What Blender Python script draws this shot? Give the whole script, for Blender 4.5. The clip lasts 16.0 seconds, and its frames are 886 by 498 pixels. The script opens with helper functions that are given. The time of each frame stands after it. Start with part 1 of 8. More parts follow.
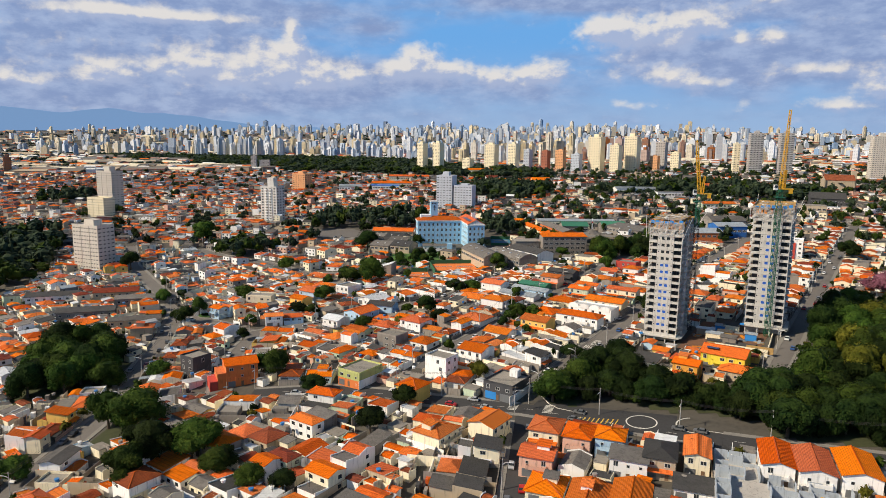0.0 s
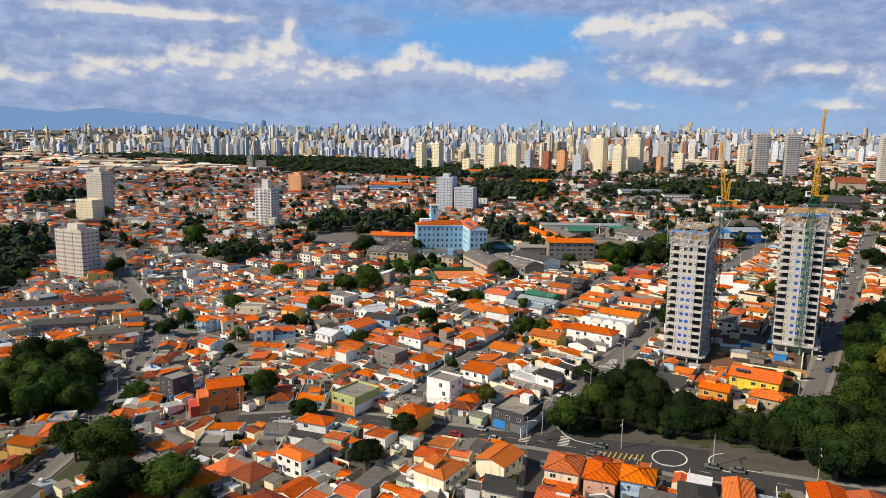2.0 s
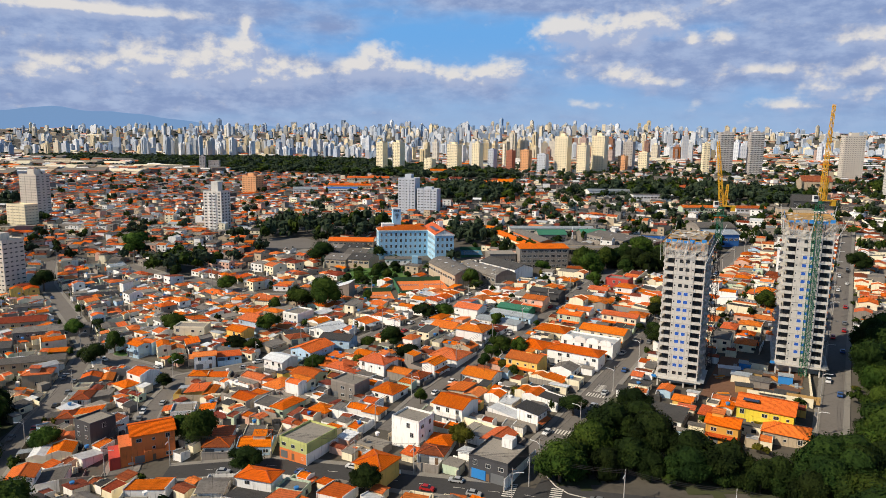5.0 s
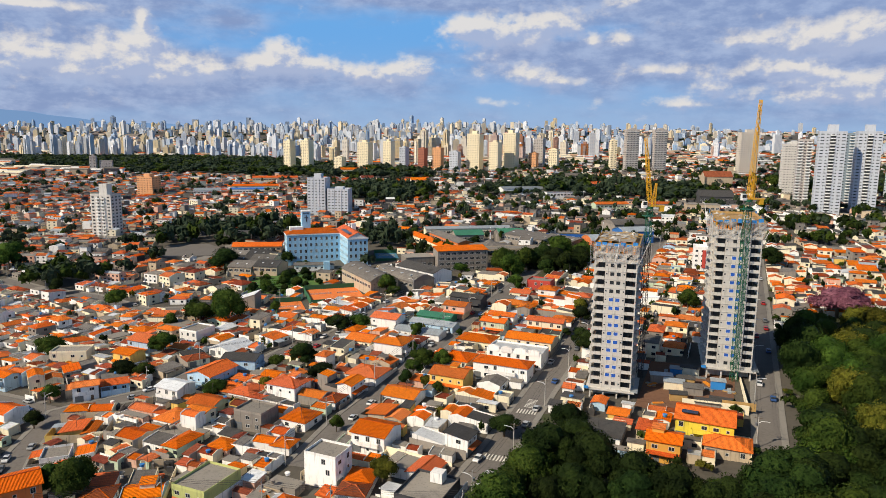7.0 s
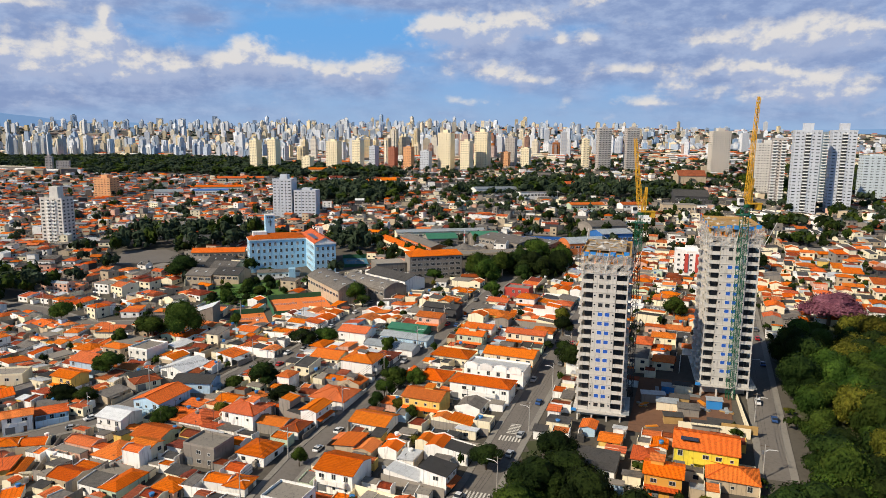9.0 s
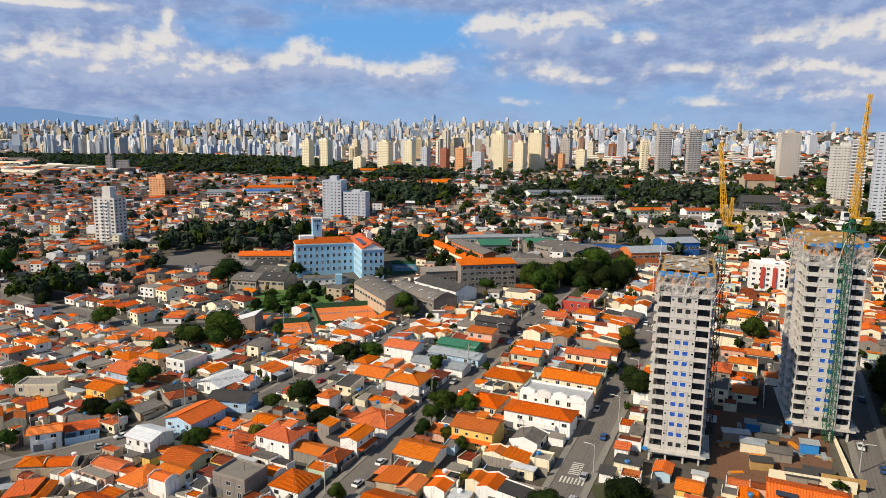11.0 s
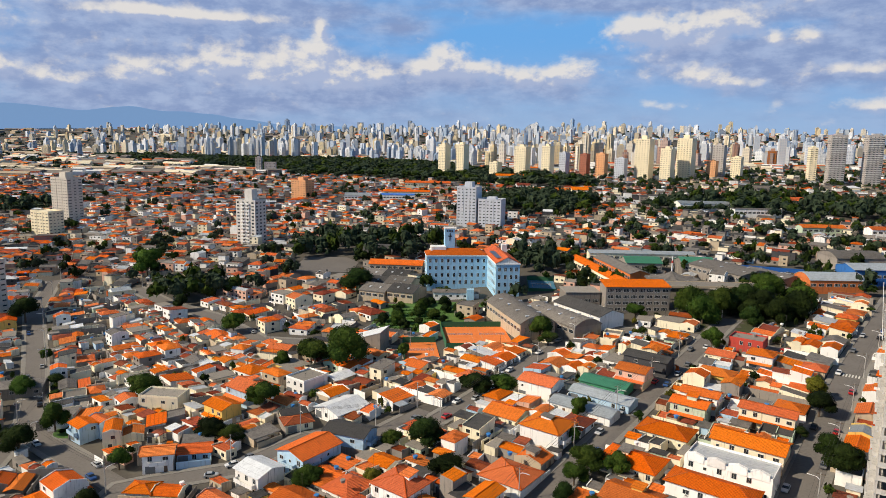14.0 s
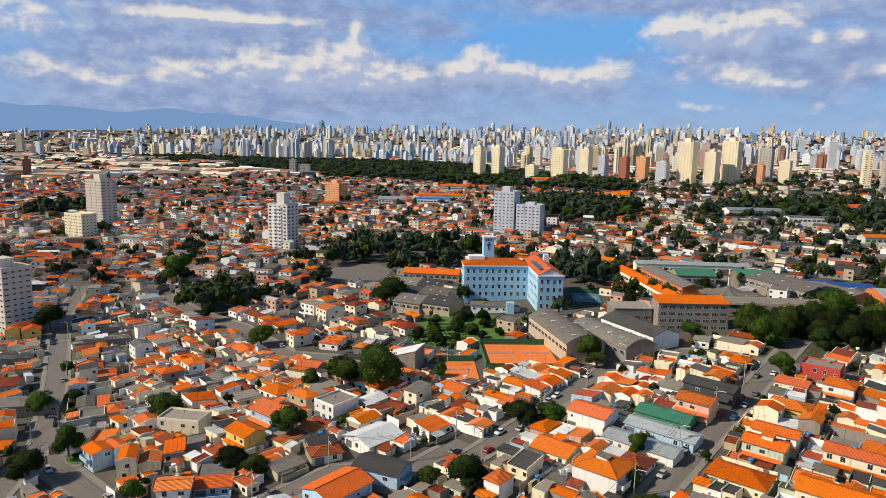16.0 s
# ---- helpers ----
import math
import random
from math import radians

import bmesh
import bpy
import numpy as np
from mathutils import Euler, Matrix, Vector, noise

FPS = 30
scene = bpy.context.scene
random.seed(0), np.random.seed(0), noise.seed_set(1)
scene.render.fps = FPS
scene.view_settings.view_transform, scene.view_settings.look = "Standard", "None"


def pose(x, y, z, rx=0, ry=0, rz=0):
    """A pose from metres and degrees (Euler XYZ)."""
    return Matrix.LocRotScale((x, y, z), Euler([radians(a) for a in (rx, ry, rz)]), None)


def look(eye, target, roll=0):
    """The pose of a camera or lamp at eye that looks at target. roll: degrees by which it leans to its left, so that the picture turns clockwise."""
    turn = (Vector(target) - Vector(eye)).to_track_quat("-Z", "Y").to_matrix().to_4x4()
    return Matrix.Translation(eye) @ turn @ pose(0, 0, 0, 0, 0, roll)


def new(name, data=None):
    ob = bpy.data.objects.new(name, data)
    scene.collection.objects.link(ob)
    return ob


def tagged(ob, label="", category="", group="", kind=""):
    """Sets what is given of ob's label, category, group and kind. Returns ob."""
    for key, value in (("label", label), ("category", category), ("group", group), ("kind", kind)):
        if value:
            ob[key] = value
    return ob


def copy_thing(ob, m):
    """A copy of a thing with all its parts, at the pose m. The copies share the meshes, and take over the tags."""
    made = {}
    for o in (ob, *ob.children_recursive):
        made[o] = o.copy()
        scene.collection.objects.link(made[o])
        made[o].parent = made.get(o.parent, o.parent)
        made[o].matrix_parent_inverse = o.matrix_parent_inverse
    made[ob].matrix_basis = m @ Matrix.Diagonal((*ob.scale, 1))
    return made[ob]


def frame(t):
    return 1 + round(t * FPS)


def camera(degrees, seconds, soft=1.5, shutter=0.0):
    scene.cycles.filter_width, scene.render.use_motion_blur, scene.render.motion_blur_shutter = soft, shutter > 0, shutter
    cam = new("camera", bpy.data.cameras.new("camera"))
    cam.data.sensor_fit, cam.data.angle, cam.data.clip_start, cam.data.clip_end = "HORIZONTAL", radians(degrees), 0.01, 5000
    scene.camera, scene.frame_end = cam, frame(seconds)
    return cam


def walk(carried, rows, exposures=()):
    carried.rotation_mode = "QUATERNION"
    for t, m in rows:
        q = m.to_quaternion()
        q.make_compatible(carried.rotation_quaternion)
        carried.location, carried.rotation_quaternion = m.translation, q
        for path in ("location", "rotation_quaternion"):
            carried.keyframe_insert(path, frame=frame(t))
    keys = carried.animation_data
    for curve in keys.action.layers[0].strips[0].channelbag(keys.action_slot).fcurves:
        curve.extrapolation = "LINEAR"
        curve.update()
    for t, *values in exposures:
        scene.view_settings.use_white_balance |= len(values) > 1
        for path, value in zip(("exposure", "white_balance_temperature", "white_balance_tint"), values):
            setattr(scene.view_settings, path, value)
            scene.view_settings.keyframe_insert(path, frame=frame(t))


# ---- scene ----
import itertools

cam = camera(66.04, 16.0, soft=0.5)
walk(cam, [
    (0, look((-56.66, -49.12, 93.22), (-67.38, 49.03, 77.33), 0.86)),
    (0.5, look((-57.82, -43.18, 93.37), (-68.49, 54.98, 77.51), 0.92)),
    (1, look((-58.97, -37.26, 93.51), (-69.56, 60.90, 77.62), 0.95)),
    (1.5, look((-60.12, -31.33, 93.64), (-70.66, 66.85, 77.81), 0.96)),
    (2, look((-61.24, -25.40, 93.75), (-71.71, 72.78, 77.90), 0.97)),
    (2.5, look((-62.33, -19.48, 93.83), (-72.72, 78.71, 77.99), 0.99)),
    (3, look((-63.37, -13.58, 93.88), (-73.68, 84.62, 78.05), 1.00)),
    (3.5, look((-64.28, -7.74, 93.90), (-74.57, 90.46, 78.07), 0.97)),
    (3.7, look((-64.56, -5.44, 93.89), (-74.83, 92.76, 78.04), 0.96)),
    (5.8, look((-67.57, 18.72, 93.80), (-69.02, 117.42, 77.83), 0.84)),
    (6, look((-67.86, 21.02, 93.79), (-68.83, 119.73, 77.81), 0.83)),
    (6.5, look((-68.19, 26.58, 93.79), (-64.80, 125.22, 77.73), 0.76)),
    (7, look((-68.23, 31.99, 93.81), (-60.31, 130.37, 77.71), 0.69)),
    (7.5, look((-68.05, 37.29, 93.87), (-57.53, 135.41, 77.68), 0.62)),
    (8, look((-67.76, 42.61, 93.97), (-55.91, 140.57, 77.74), 0.61)),
    (8.2, look((-67.65, 44.77, 94.03), (-55.34, 142.68, 77.80), 0.62)),
    (10.3, look((-66.53, 67.53, 94.65), (-57.07, 165.74, 78.40), 0.72)),
    (10.5, look((-66.42, 69.69, 94.71), (-58.26, 168.03, 78.46), 0.73)),
    (11, look((-66.33, 75.18, 94.84), (-61.51, 173.74, 78.61), 0.81)),
    (11.5, look((-66.49, 80.74, 94.94), (-63.75, 179.39, 78.78), 0.85)),
    (12, look((-66.84, 86.26, 95.04), (-65.32, 184.93, 78.90), 0.88)),
    (12.5, look((-67.35, 91.68, 95.15), (-66.66, 190.37, 79.03), 0.87)),
    (13, look((-68.03, 96.98, 95.28), (-74.15, 195.49, 79.21), 0.91)),
    (13.5, look((-68.92, 102.21, 95.45), (-80.65, 200.22, 79.44), 1.03)),
    (14, look((-70.08, 107.39, 95.64), (-84.53, 205.04, 79.65), 1.14)),
    (14.5, look((-71.53, 112.58, 95.85), (-88.07, 209.91, 79.94), 1.18)),
    (15, look((-73.17, 117.75, 96.06), (-90.95, 214.86, 80.16), 1.22)),
    (15.5, look((-74.89, 122.95, 96.26), (-93.48, 219.91, 80.39), 1.23)),
    (16, look((-76.64, 128.17, 96.47), (-95.80, 225.04, 80.65), 1.25)),
])

# ---- world, sun ----
SUN_AZ, SUN_EL = 246.0, 37.0        # degrees clockwise from +y, above the horizon
scene.view_settings.exposure = 0.0


class Nodes:
    """Short way to write node trees."""

    def __init__(self, tree):
        self.t = tree
        tree.nodes.clear()

    def add(self, kind, *ins, **props):
        n = self.t.nodes.new("ShaderNode" + kind)
        for k, val in props.items():
            if k == "op":
                n.operation = val
            elif k == "blend":
                n.blend_type = val
            elif k == "dtype":
                n.data_type = val
            else:
                self.put(n.inputs[k.replace("_", " ")], val)
        for i, val in enumerate(ins):
            if val is not None:
                self.put(n.inputs[i], val)
        return n

    def put(self, sock, val):
        if isinstance(val, bpy.types.NodeSocket):
            self.t.links.new(val, sock)
        elif isinstance(val, bpy.types.Node):
            self.t.links.new(val.outputs[0], sock)
        elif isinstance(val, tuple) and len(val) == 3 and sock.type == "RGBA":
            sock.default_value = (*val, 1)
        else:
            sock.default_value = val

    def math(self, op, a, b=None, clamp=False):
        n = self.t.nodes.new("ShaderNodeMath")
        n.operation, n.use_clamp = op, clamp
        self.put(n.inputs[0], a)
        if b is not None:
            self.put(n.inputs[1], b)
        return n.outputs[0]

    def mix(self, fac, a, b, blend="MIX"):
        n = self.t.nodes.new("ShaderNodeMix")
        n.data_type, n.blend_type = "RGBA", blend
        self.put(n.inputs[0], fac)
        self.put(n.inputs[6], a)
        self.put(n.inputs[7], b)
        return n.outputs[2]

    def ramp(self, fac, lo, hi):
        """0 below lo, 1 above hi."""
        n = self.t.nodes.new("ShaderNodeMapRange")
        n.interpolation_type = "SMOOTHSTEP"
        self.put(n.inputs[0], fac)
        self.put(n.inputs[1], lo)
        self.put(n.inputs[2], hi)
        return n.outputs[0]

    def noise(self, vec, scale, detail=3.0, rough=0.55):
        n = self.t.nodes.new("ShaderNodeTexNoise")
        self.put(n.inputs["Vector"], vec)
        n.inputs["Scale"].default_value, n.inputs["Detail"].default_value, n.inputs["Roughness"].default_value = scale, detail, rough
        return n.outputs["Fac"]


world = bpy.data.worlds.new("sky")
scene.world = world
world.use_nodes = True
w = Nodes(world.node_tree)
sky = w.add("TexSky")
sky.sky_type, sky.sun_disc = "NISHITA", False
sky.sun_elevation, sky.sun_rotation = radians(SUN_EL), radians(SUN_AZ)
sky.air_density, sky.dust_density, sky.ozone_density = 1.0, 0.6, 2.0
tc = w.add("TexCoord").outputs["Generated"]
sep = w.add("SeparateXYZ", tc)
az = w.math("MULTIPLY", w.math("ARCTAN2", sep.outputs[0], sep.outputs[1]), 57.3)
el = w.math("MULTIPLY", w.math("ARCSINE", sep.outputs[2]), 57.3)


# clouds: bearing, height, half-width, half-height in degrees, thickness
VEIL_LEFT = ((-25.4, 9.6, 10.5, 1.2, 0.95), (-27.5, 6.4, 6.5, 2.6, 0.55), (-25.8, 3.8, 7.8, 1.7, 0.45), (-11.4, 8.4, 2.4, 0.8, 0.35), (-19.2, 4.9, 5.5, 1.9, 0.75),
             (-10.2, 4.6, 6.3, 1.3, 0.66), (-36.0, 7.0, 8.0, 3.0, 0.60), (-36.0, 3.9, 8.8, 1.7, 0.50), (0.6, 4.3, 5.4, 1.0, 0.55))
VEIL_RIGHT = ((3.4, 11.0, 10.7, 1.0, 0.95), (27.6, 9.8, 13.0, 1.9, 0.95), (16.5, 6.5, 9.6, 0.9, 1.0), (30.7, 6.5, 10.7, 2.2, 0.70), (16.1, 4.8, 7.3, 1.0, 0.50),
              (34.5, 4.1, 5.9, 1.9, 0.50), (0.0, 1.6, 70.0, 1.6, 0.42), (0.0, 24.0, 200.0, 9.0, 0.50))
HEAPS_LEFT = ((-18.4, 7.2, 0.9, 0.9, 1.0), (-20.6, 6.2, 2.2, 1.0, 0.9), (-16.9, 4.9, 2.2, 0.9, 0.9), (-23.2, 4.5, 2.0, 0.9, 0.8), (-26.7, 5.6, 1.7, 1.0, 0.8), (-8.7, 6.5, 1.5, 0.8, 1.0),
              (-10.2, 5.7, 1.2, 0.5, 0.7), (-5.8, 5.5, 2.6, 0.7, 0.8), (-2.0, 5.0, 1.0, 0.6, 0.8), (0.5, 5.2, 0.9, 0.8, 0.9), (2.4, 5.5, 1.1, 0.8, 1.0), (-26.8, 8.8, 5.9, 0.4, 0.8),
              (-18.6, 8.6, 0.3, 0.5, 0.6), (-32.0, 8.9, 2.9, 0.6, 0.8), (-32.0, 4.4, 2.0, 0.8, 0.8), (-37.4, 3.7, 1.5, 0.5, 0.7), (-42.5, 7.7, 2.4, 1.2, 0.9), (-41.4, 4.4, 2.0, 0.7, 0.7), (-17.0, 5.0, 7.0, 1.2, 0.40), (-5.0, 5.0, 6.0, 0.8, 0.34))
HEAPS_RIGHT = ((6.5, 8.8, 1.6, 0.9, 1.0), (9.4, 8.0, 3.6, 1.1, 0.9), (13.3, 9.2, 2.4, 1.0, 1.0), (16.5, 7.7, 0.6, 0.4, 0.8), (18.5, 7.8, 0.8, 0.5, 0.8), (18.7, 10.5, 1.3, 0.6, 0.8),
               (11.4, 5.2, 1.7, 0.7, 0.9), (14.3, 4.6, 2.6, 0.4, 0.6), (21.3, 5.4, 2.0, 0.4, 0.7), (7.4, 5.3, 0.7, 0.6, 0.7), (8.4, 2.9, 1.6, 0.4, 0.6), (17.1, 2.8, 0.7, 0.4, 0.7), (23.1, 2.8, 1.8, 0.4, 0.7))
HEAPS_FAR = ((26.1, 3.8, 1.8, 0.8, 0.7), (29.7, 5.4, 1.7, 0.5, 0.6), (32.1, 7.3, 4.0, 0.9, 0.8), (35.6, 7.8, 2.9, 0.9, 0.8), (33.4, 4.5, 2.7, 0.8, 0.8), (36.8, 3.4, 2.4, 0.9, 0.8), (32.4, 3.2, 2.7, 0.4, 0.7), (30.0, 6.0, 9.0, 2.2, 0.26), (-33.0, 6.0, 7.0, 2.2, 0.28))


def vmath(op, a, b, c=None):
    n = w.t.nodes.new("ShaderNodeVectorMath")
    n.operation = op
    for sock, val in zip(n.inputs, (a, b, c)):
        if val is not None:
            w.put(sock, val)
    return n.outputs["Value" if op == "DOT_PRODUCT" else "Vector"]


def patches(at, *groups):
    """Sum of soft elliptical patches of cloud at a bearing and height."""
    total = 0.0
    for ca, ce, ra, rb, amount in itertools.chain(*groups):
        q = vmath("MULTIPLY_ADD", at, (1.0 / ra, 1.0 / rb, 0.0), (-ca / ra, -ce / rb, 0.0))
        hill = w.math("POWER", 0.55, vmath("DOT_PRODUCT", q, q))
        total = w.math("ADD", w.math("MULTIPLY", hill, amount), total)
    return total


def heaps(side, lift):
    """Density of the cumulus at a point moved by some degrees."""
    at = w.add("CombineXYZ", w.math("ADD", az, side), w.math("ADD", el, lift), 0.0).outputs[0]
    fine = vmath("MULTIPLY", at, (0.62, 0.86, 0.0))
    broad = vmath("MULTIPLY", at, (0.17, 0.36, 0.0))
    grain = w.math("ADD", w.math("MULTIPLY", w.noise(fine, 1.0, 7.0, 0.56), 1.50), w.math("MULTIPLY", w.noise(broad, 1.0, 2.0, 0.5), 0.55))
    return w.math("ADD", w.math("MULTIPLY", patches(at, HEAPS_LEFT, HEAPS_RIGHT, HEAPS_FAR), 0.88), w.math("SUBTRACT", grain, 1.14))


here = w.add("CombineXYZ", az, el, 0.0).outputs[0]
haze_n = w.noise(vmath("MULTIPLY", here, (0.13, 0.42, 0.0)), 1.0, 5.0, 0.55)
soft_n = w.noise(vmath("MULTIPLY", here, (0.45, 0.95, 0.0)), 1.0, 5.0, 0.6)
veil = w.math("ADD", patches(here, VEIL_LEFT, VEIL_RIGHT), w.math("MULTIPLY", w.math("SUBTRACT", haze_n, 0.5), 1.1))
veil_cover = w.math("MULTIPLY", w.ramp(veil, 0.22, 0.95), 0.92)
veil_tone = w.mix(w.ramp(soft_n, 0.36, 0.70), (3.5, 4.6, 7.7), (5.5, 6.7, 9.6))
dens = heaps(0.0, 0.0)
heap_cover = w.math("MULTIPLY", w.ramp(dens, 0.04, 0.80), 0.92)
lit = w.ramp(w.math("SUBTRACT", dens, heaps(-0.36, 0.50)), -0.14, 0.36)
heap_tone = w.mix(lit, (5.7, 6.7, 9.4), (11.2, 10.7, 10.2))
clear = w.mix(w.ramp(el, 0.0, 8.5), (4.6, 6.7, 10.0), (2.2, 5.7, 11.2))
sky_in = w.mix(w.ramp(el, 12.0, 32.0), clear, sky.outputs[0])
sky_all = w.mix(heap_cover, w.mix(veil_cover, sky_in, veil_tone), heap_tone)
bg = w.add("Background", sky_all, 0.070)
w.put(w.add("OutputWorld").inputs[0], bg.outputs[0])

lamp = bpy.data.lights.new("sun", "SUN")
lamp.energy, lamp.angle, lamp.color = 5.0, radians(0.6), (1.0, 0.87, 0.68)
sun = new("sun", lamp)
a, e = radians(SUN_AZ), radians(SUN_EL)
sun.matrix_world = look((math.sin(a) * math.cos(e) * 500, math.cos(a) * math.cos(e) * 500, math.sin(e) * 500), (0, 0, 0))

# ---- materials ----
def material(name):
    m = bpy.data.materials.new(name)
    m.use_nodes = True
    n = Nodes(m.node_tree)
    b = n.add("BsdfPrincipled")
    n.put(n.add("OutputMaterial").inputs[0], b.outputs[0])
    return m, n, b


def bump(n, b, height, strength, dist):
    k = n.t.nodes.new("ShaderNodeBump")
    k.inputs["Strength"].default_value, k.inputs["Distance"].default_value = strength, dist
    n.put(k.inputs["Height"], height)
    n.put(b.inputs["Normal"], k.outputs[0])


def plaster(name, color, rough=0.85, dirt=0.45, vary=0.12):
    """Painted or bare render with blotches, rain streaks and grain."""
    m, n, b = material(name)
    pos = n.add("NewGeometry").outputs["Position"]
    rnd = n.add("ObjectInfo").outputs["Random"]
    blot = n.noise(pos, 0.35, 4.0)
    mp = n.t.nodes.new("ShaderNodeMapping")
    mp.inputs["Scale"].default_value = (1.6, 1.6, 0.16)
    n.put(mp.inputs[0], pos)
    streak = n.noise(mp.outputs[0], 1.0, 4.0, 0.6)
    dark = tuple(c * (1 - dirt) for c in color)
    c = n.mix(n.math("MULTIPLY", n.ramp(blot, 0.50, 0.80), 0.5), color, dark)
    c = n.mix(n.math("MULTIPLY", n.ramp(streak, 0.53, 0.72), 0.62), c, tuple(v * 0.5 + 0.02 for v in dark))
    bright = n.math("ADD", n.math("MULTIPLY", rnd, 2 * vary), 1 - vary)
    hsv = n.add("HueSaturation", Color=c, Value=bright)
    n.put(b.inputs["Base Color"], hsv.outputs[0])
    b.inputs["Roughness"].default_value = rough
    bump(n, b, n.noise(pos, 14.0, 3.0), 0.25, 0.03)
    return m


def clay(name, color, old):
    """Clay tiles: rolls and courses in relief, fired shades, lichen and soot."""
    m, n, b = material(name)
    oc = n.add("TexCoord").outputs["Object"]
    pos = n.add("NewGeometry").outputs["Position"]
    rnd = n.add("ObjectInfo").outputs["Random"]
    isl = n.add("NewGeometry").outputs["Random Per Island"]
    s = n.add("SeparateXYZ", oc)
    roll = n.math("SINE", n.math("MULTIPLY", s.outputs[0], 21.0))
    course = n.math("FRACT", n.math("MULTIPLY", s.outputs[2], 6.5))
    cell = n.noise(oc, 3.2, 2.0, 0.7)
    wide = n.noise(pos, 0.22, 4.0, 0.6)
    dark = (color[0] * 0.42, color[1] * 0.40, color[2] * 0.6)
    pale = (min(1, color[0] * 1.10), color[1] * 1.22, color[2] * 1.2)
    c = n.mix(n.ramp(cell, 0.35, 0.68), color, pale)
    c = n.mix(n.math("MULTIPLY", n.ramp(n.noise(oc, 7.5, 2.0, 0.6), 0.46, 0.68), 0.50), c, dark)
    c = n.mix(n.math("MULTIPLY", n.ramp(wide, 0.62 - 0.3 * old, 0.85), 0.45), c, dark)
    c = n.mix(n.math("MULTIPLY", n.ramp(n.noise(oc, 0.9, 4.0, 0.72), 0.50, 0.66), 0.30 + 0.35 * old), c, dark)
    # each course darkens towards its upper edge
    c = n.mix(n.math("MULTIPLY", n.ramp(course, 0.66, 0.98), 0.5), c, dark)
    key = n.math("FRACT", n.math("ADD", rnd, n.math("MULTIPLY", isl, 7.31)))
    hsv = n.add("HueSaturation", Color=c, Hue=n.math("ADD", 0.489, n.math("MULTIPLY", key, 0.014)),
                Saturation=n.math("ADD", 0.93, n.math("MULTIPLY", n.math("FRACT", n.math("MULTIPLY", key, 5.7)), 0.12)),
                Value=n.math("ADD", 0.82, n.math("MULTIPLY", n.math("FRACT", n.math("MULTIPLY", key, 3.3)), 0.34)))
    n.put(b.inputs["Base Color"], hsv.outputs[0])
    b.inputs["Roughness"].default_value = 0.8
    b.inputs["Specular IOR Level"].default_value = 0.15
    bump(n, b, n.math("ADD", n.math("MULTIPLY", roll, 0.5), n.math("MULTIPLY", course, 0.7)), 0.9, 0.08)
    return m


def sheet(name, color, pitch, rough, metal=0.0, dirt=0.5):
    """Corrugated roofing, fibre-cement or metal, with stains that run down."""
    m, n, b = material(name)
    oc = n.add("TexCoord").outputs["Object"]
    pos = n.add("NewGeometry").outputs["Position"]
    rnd = n.math("FRACT", n.math("ADD", n.add("ObjectInfo").outputs["Random"], n.math("MULTIPLY", n.add("NewGeometry").outputs["Random Per Island"], 5.17)))
    s = n.add("SeparateXYZ", oc)
    wave = n.math("SINE", n.math("MULTIPLY", s.outputs[0], 6.283 / pitch))
    c = n.mix(n.math("MULTIPLY", n.ramp(n.noise(pos, 0.4, 5.0, 0.65), 0.42, 0.75), dirt), color, tuple(v * 0.38 for v in color))
    c = n.mix(n.math("MULTIPLY", n.ramp(n.noise(pos, 1.5, 4.0, 0.7), 0.48, 0.66), dirt), c, tuple(v * 0.45 for v in color))
    joint = n.math("GREATER_THAN", n.math("FRACT", n.math("MULTIPLY", s.outputs[1], 0.55)), 0.95)
    c = n.mix(n.math("MULTIPLY", joint, 0.4), c, tuple(v * 0.35 for v in color))
    hsv = n.add("HueSaturation", Color=c, Value=n.math("ADD", 0.65, n.math("MULTIPLY", rnd, 0.6)))
    n.put(b.inputs["Base Color"], hsv.outputs[0])
    b.inputs["Roughness"].default_value, b.inputs["Metallic"].default_value = rough, metal
    bump(n, b, wave, 0.5, 0.05)
    return m


def plain(name, color, rough=0.6, metal=0.0, grain=8.0, amount=0.35):
    m, n, b = material(name)
    pos = n.add("NewGeometry").outputs["Position"]
    f = n.math("ADD", n.math("MULTIPLY", n.noise(pos, grain, 3.0), 0.6), n.math("MULTIPLY", n.noise(pos, grain * 0.07, 3.0), 0.4))
    c = n.mix(n.math("MULTIPLY", n.ramp(f, 0.4, 0.75), amount), color, tuple(v * 0.45 for v in color))
    n.put(b.inputs["Base Color"], c)
    b.inputs["Roughness"].default_value, b.inputs["Metallic"].default_value = rough, metal
    return m


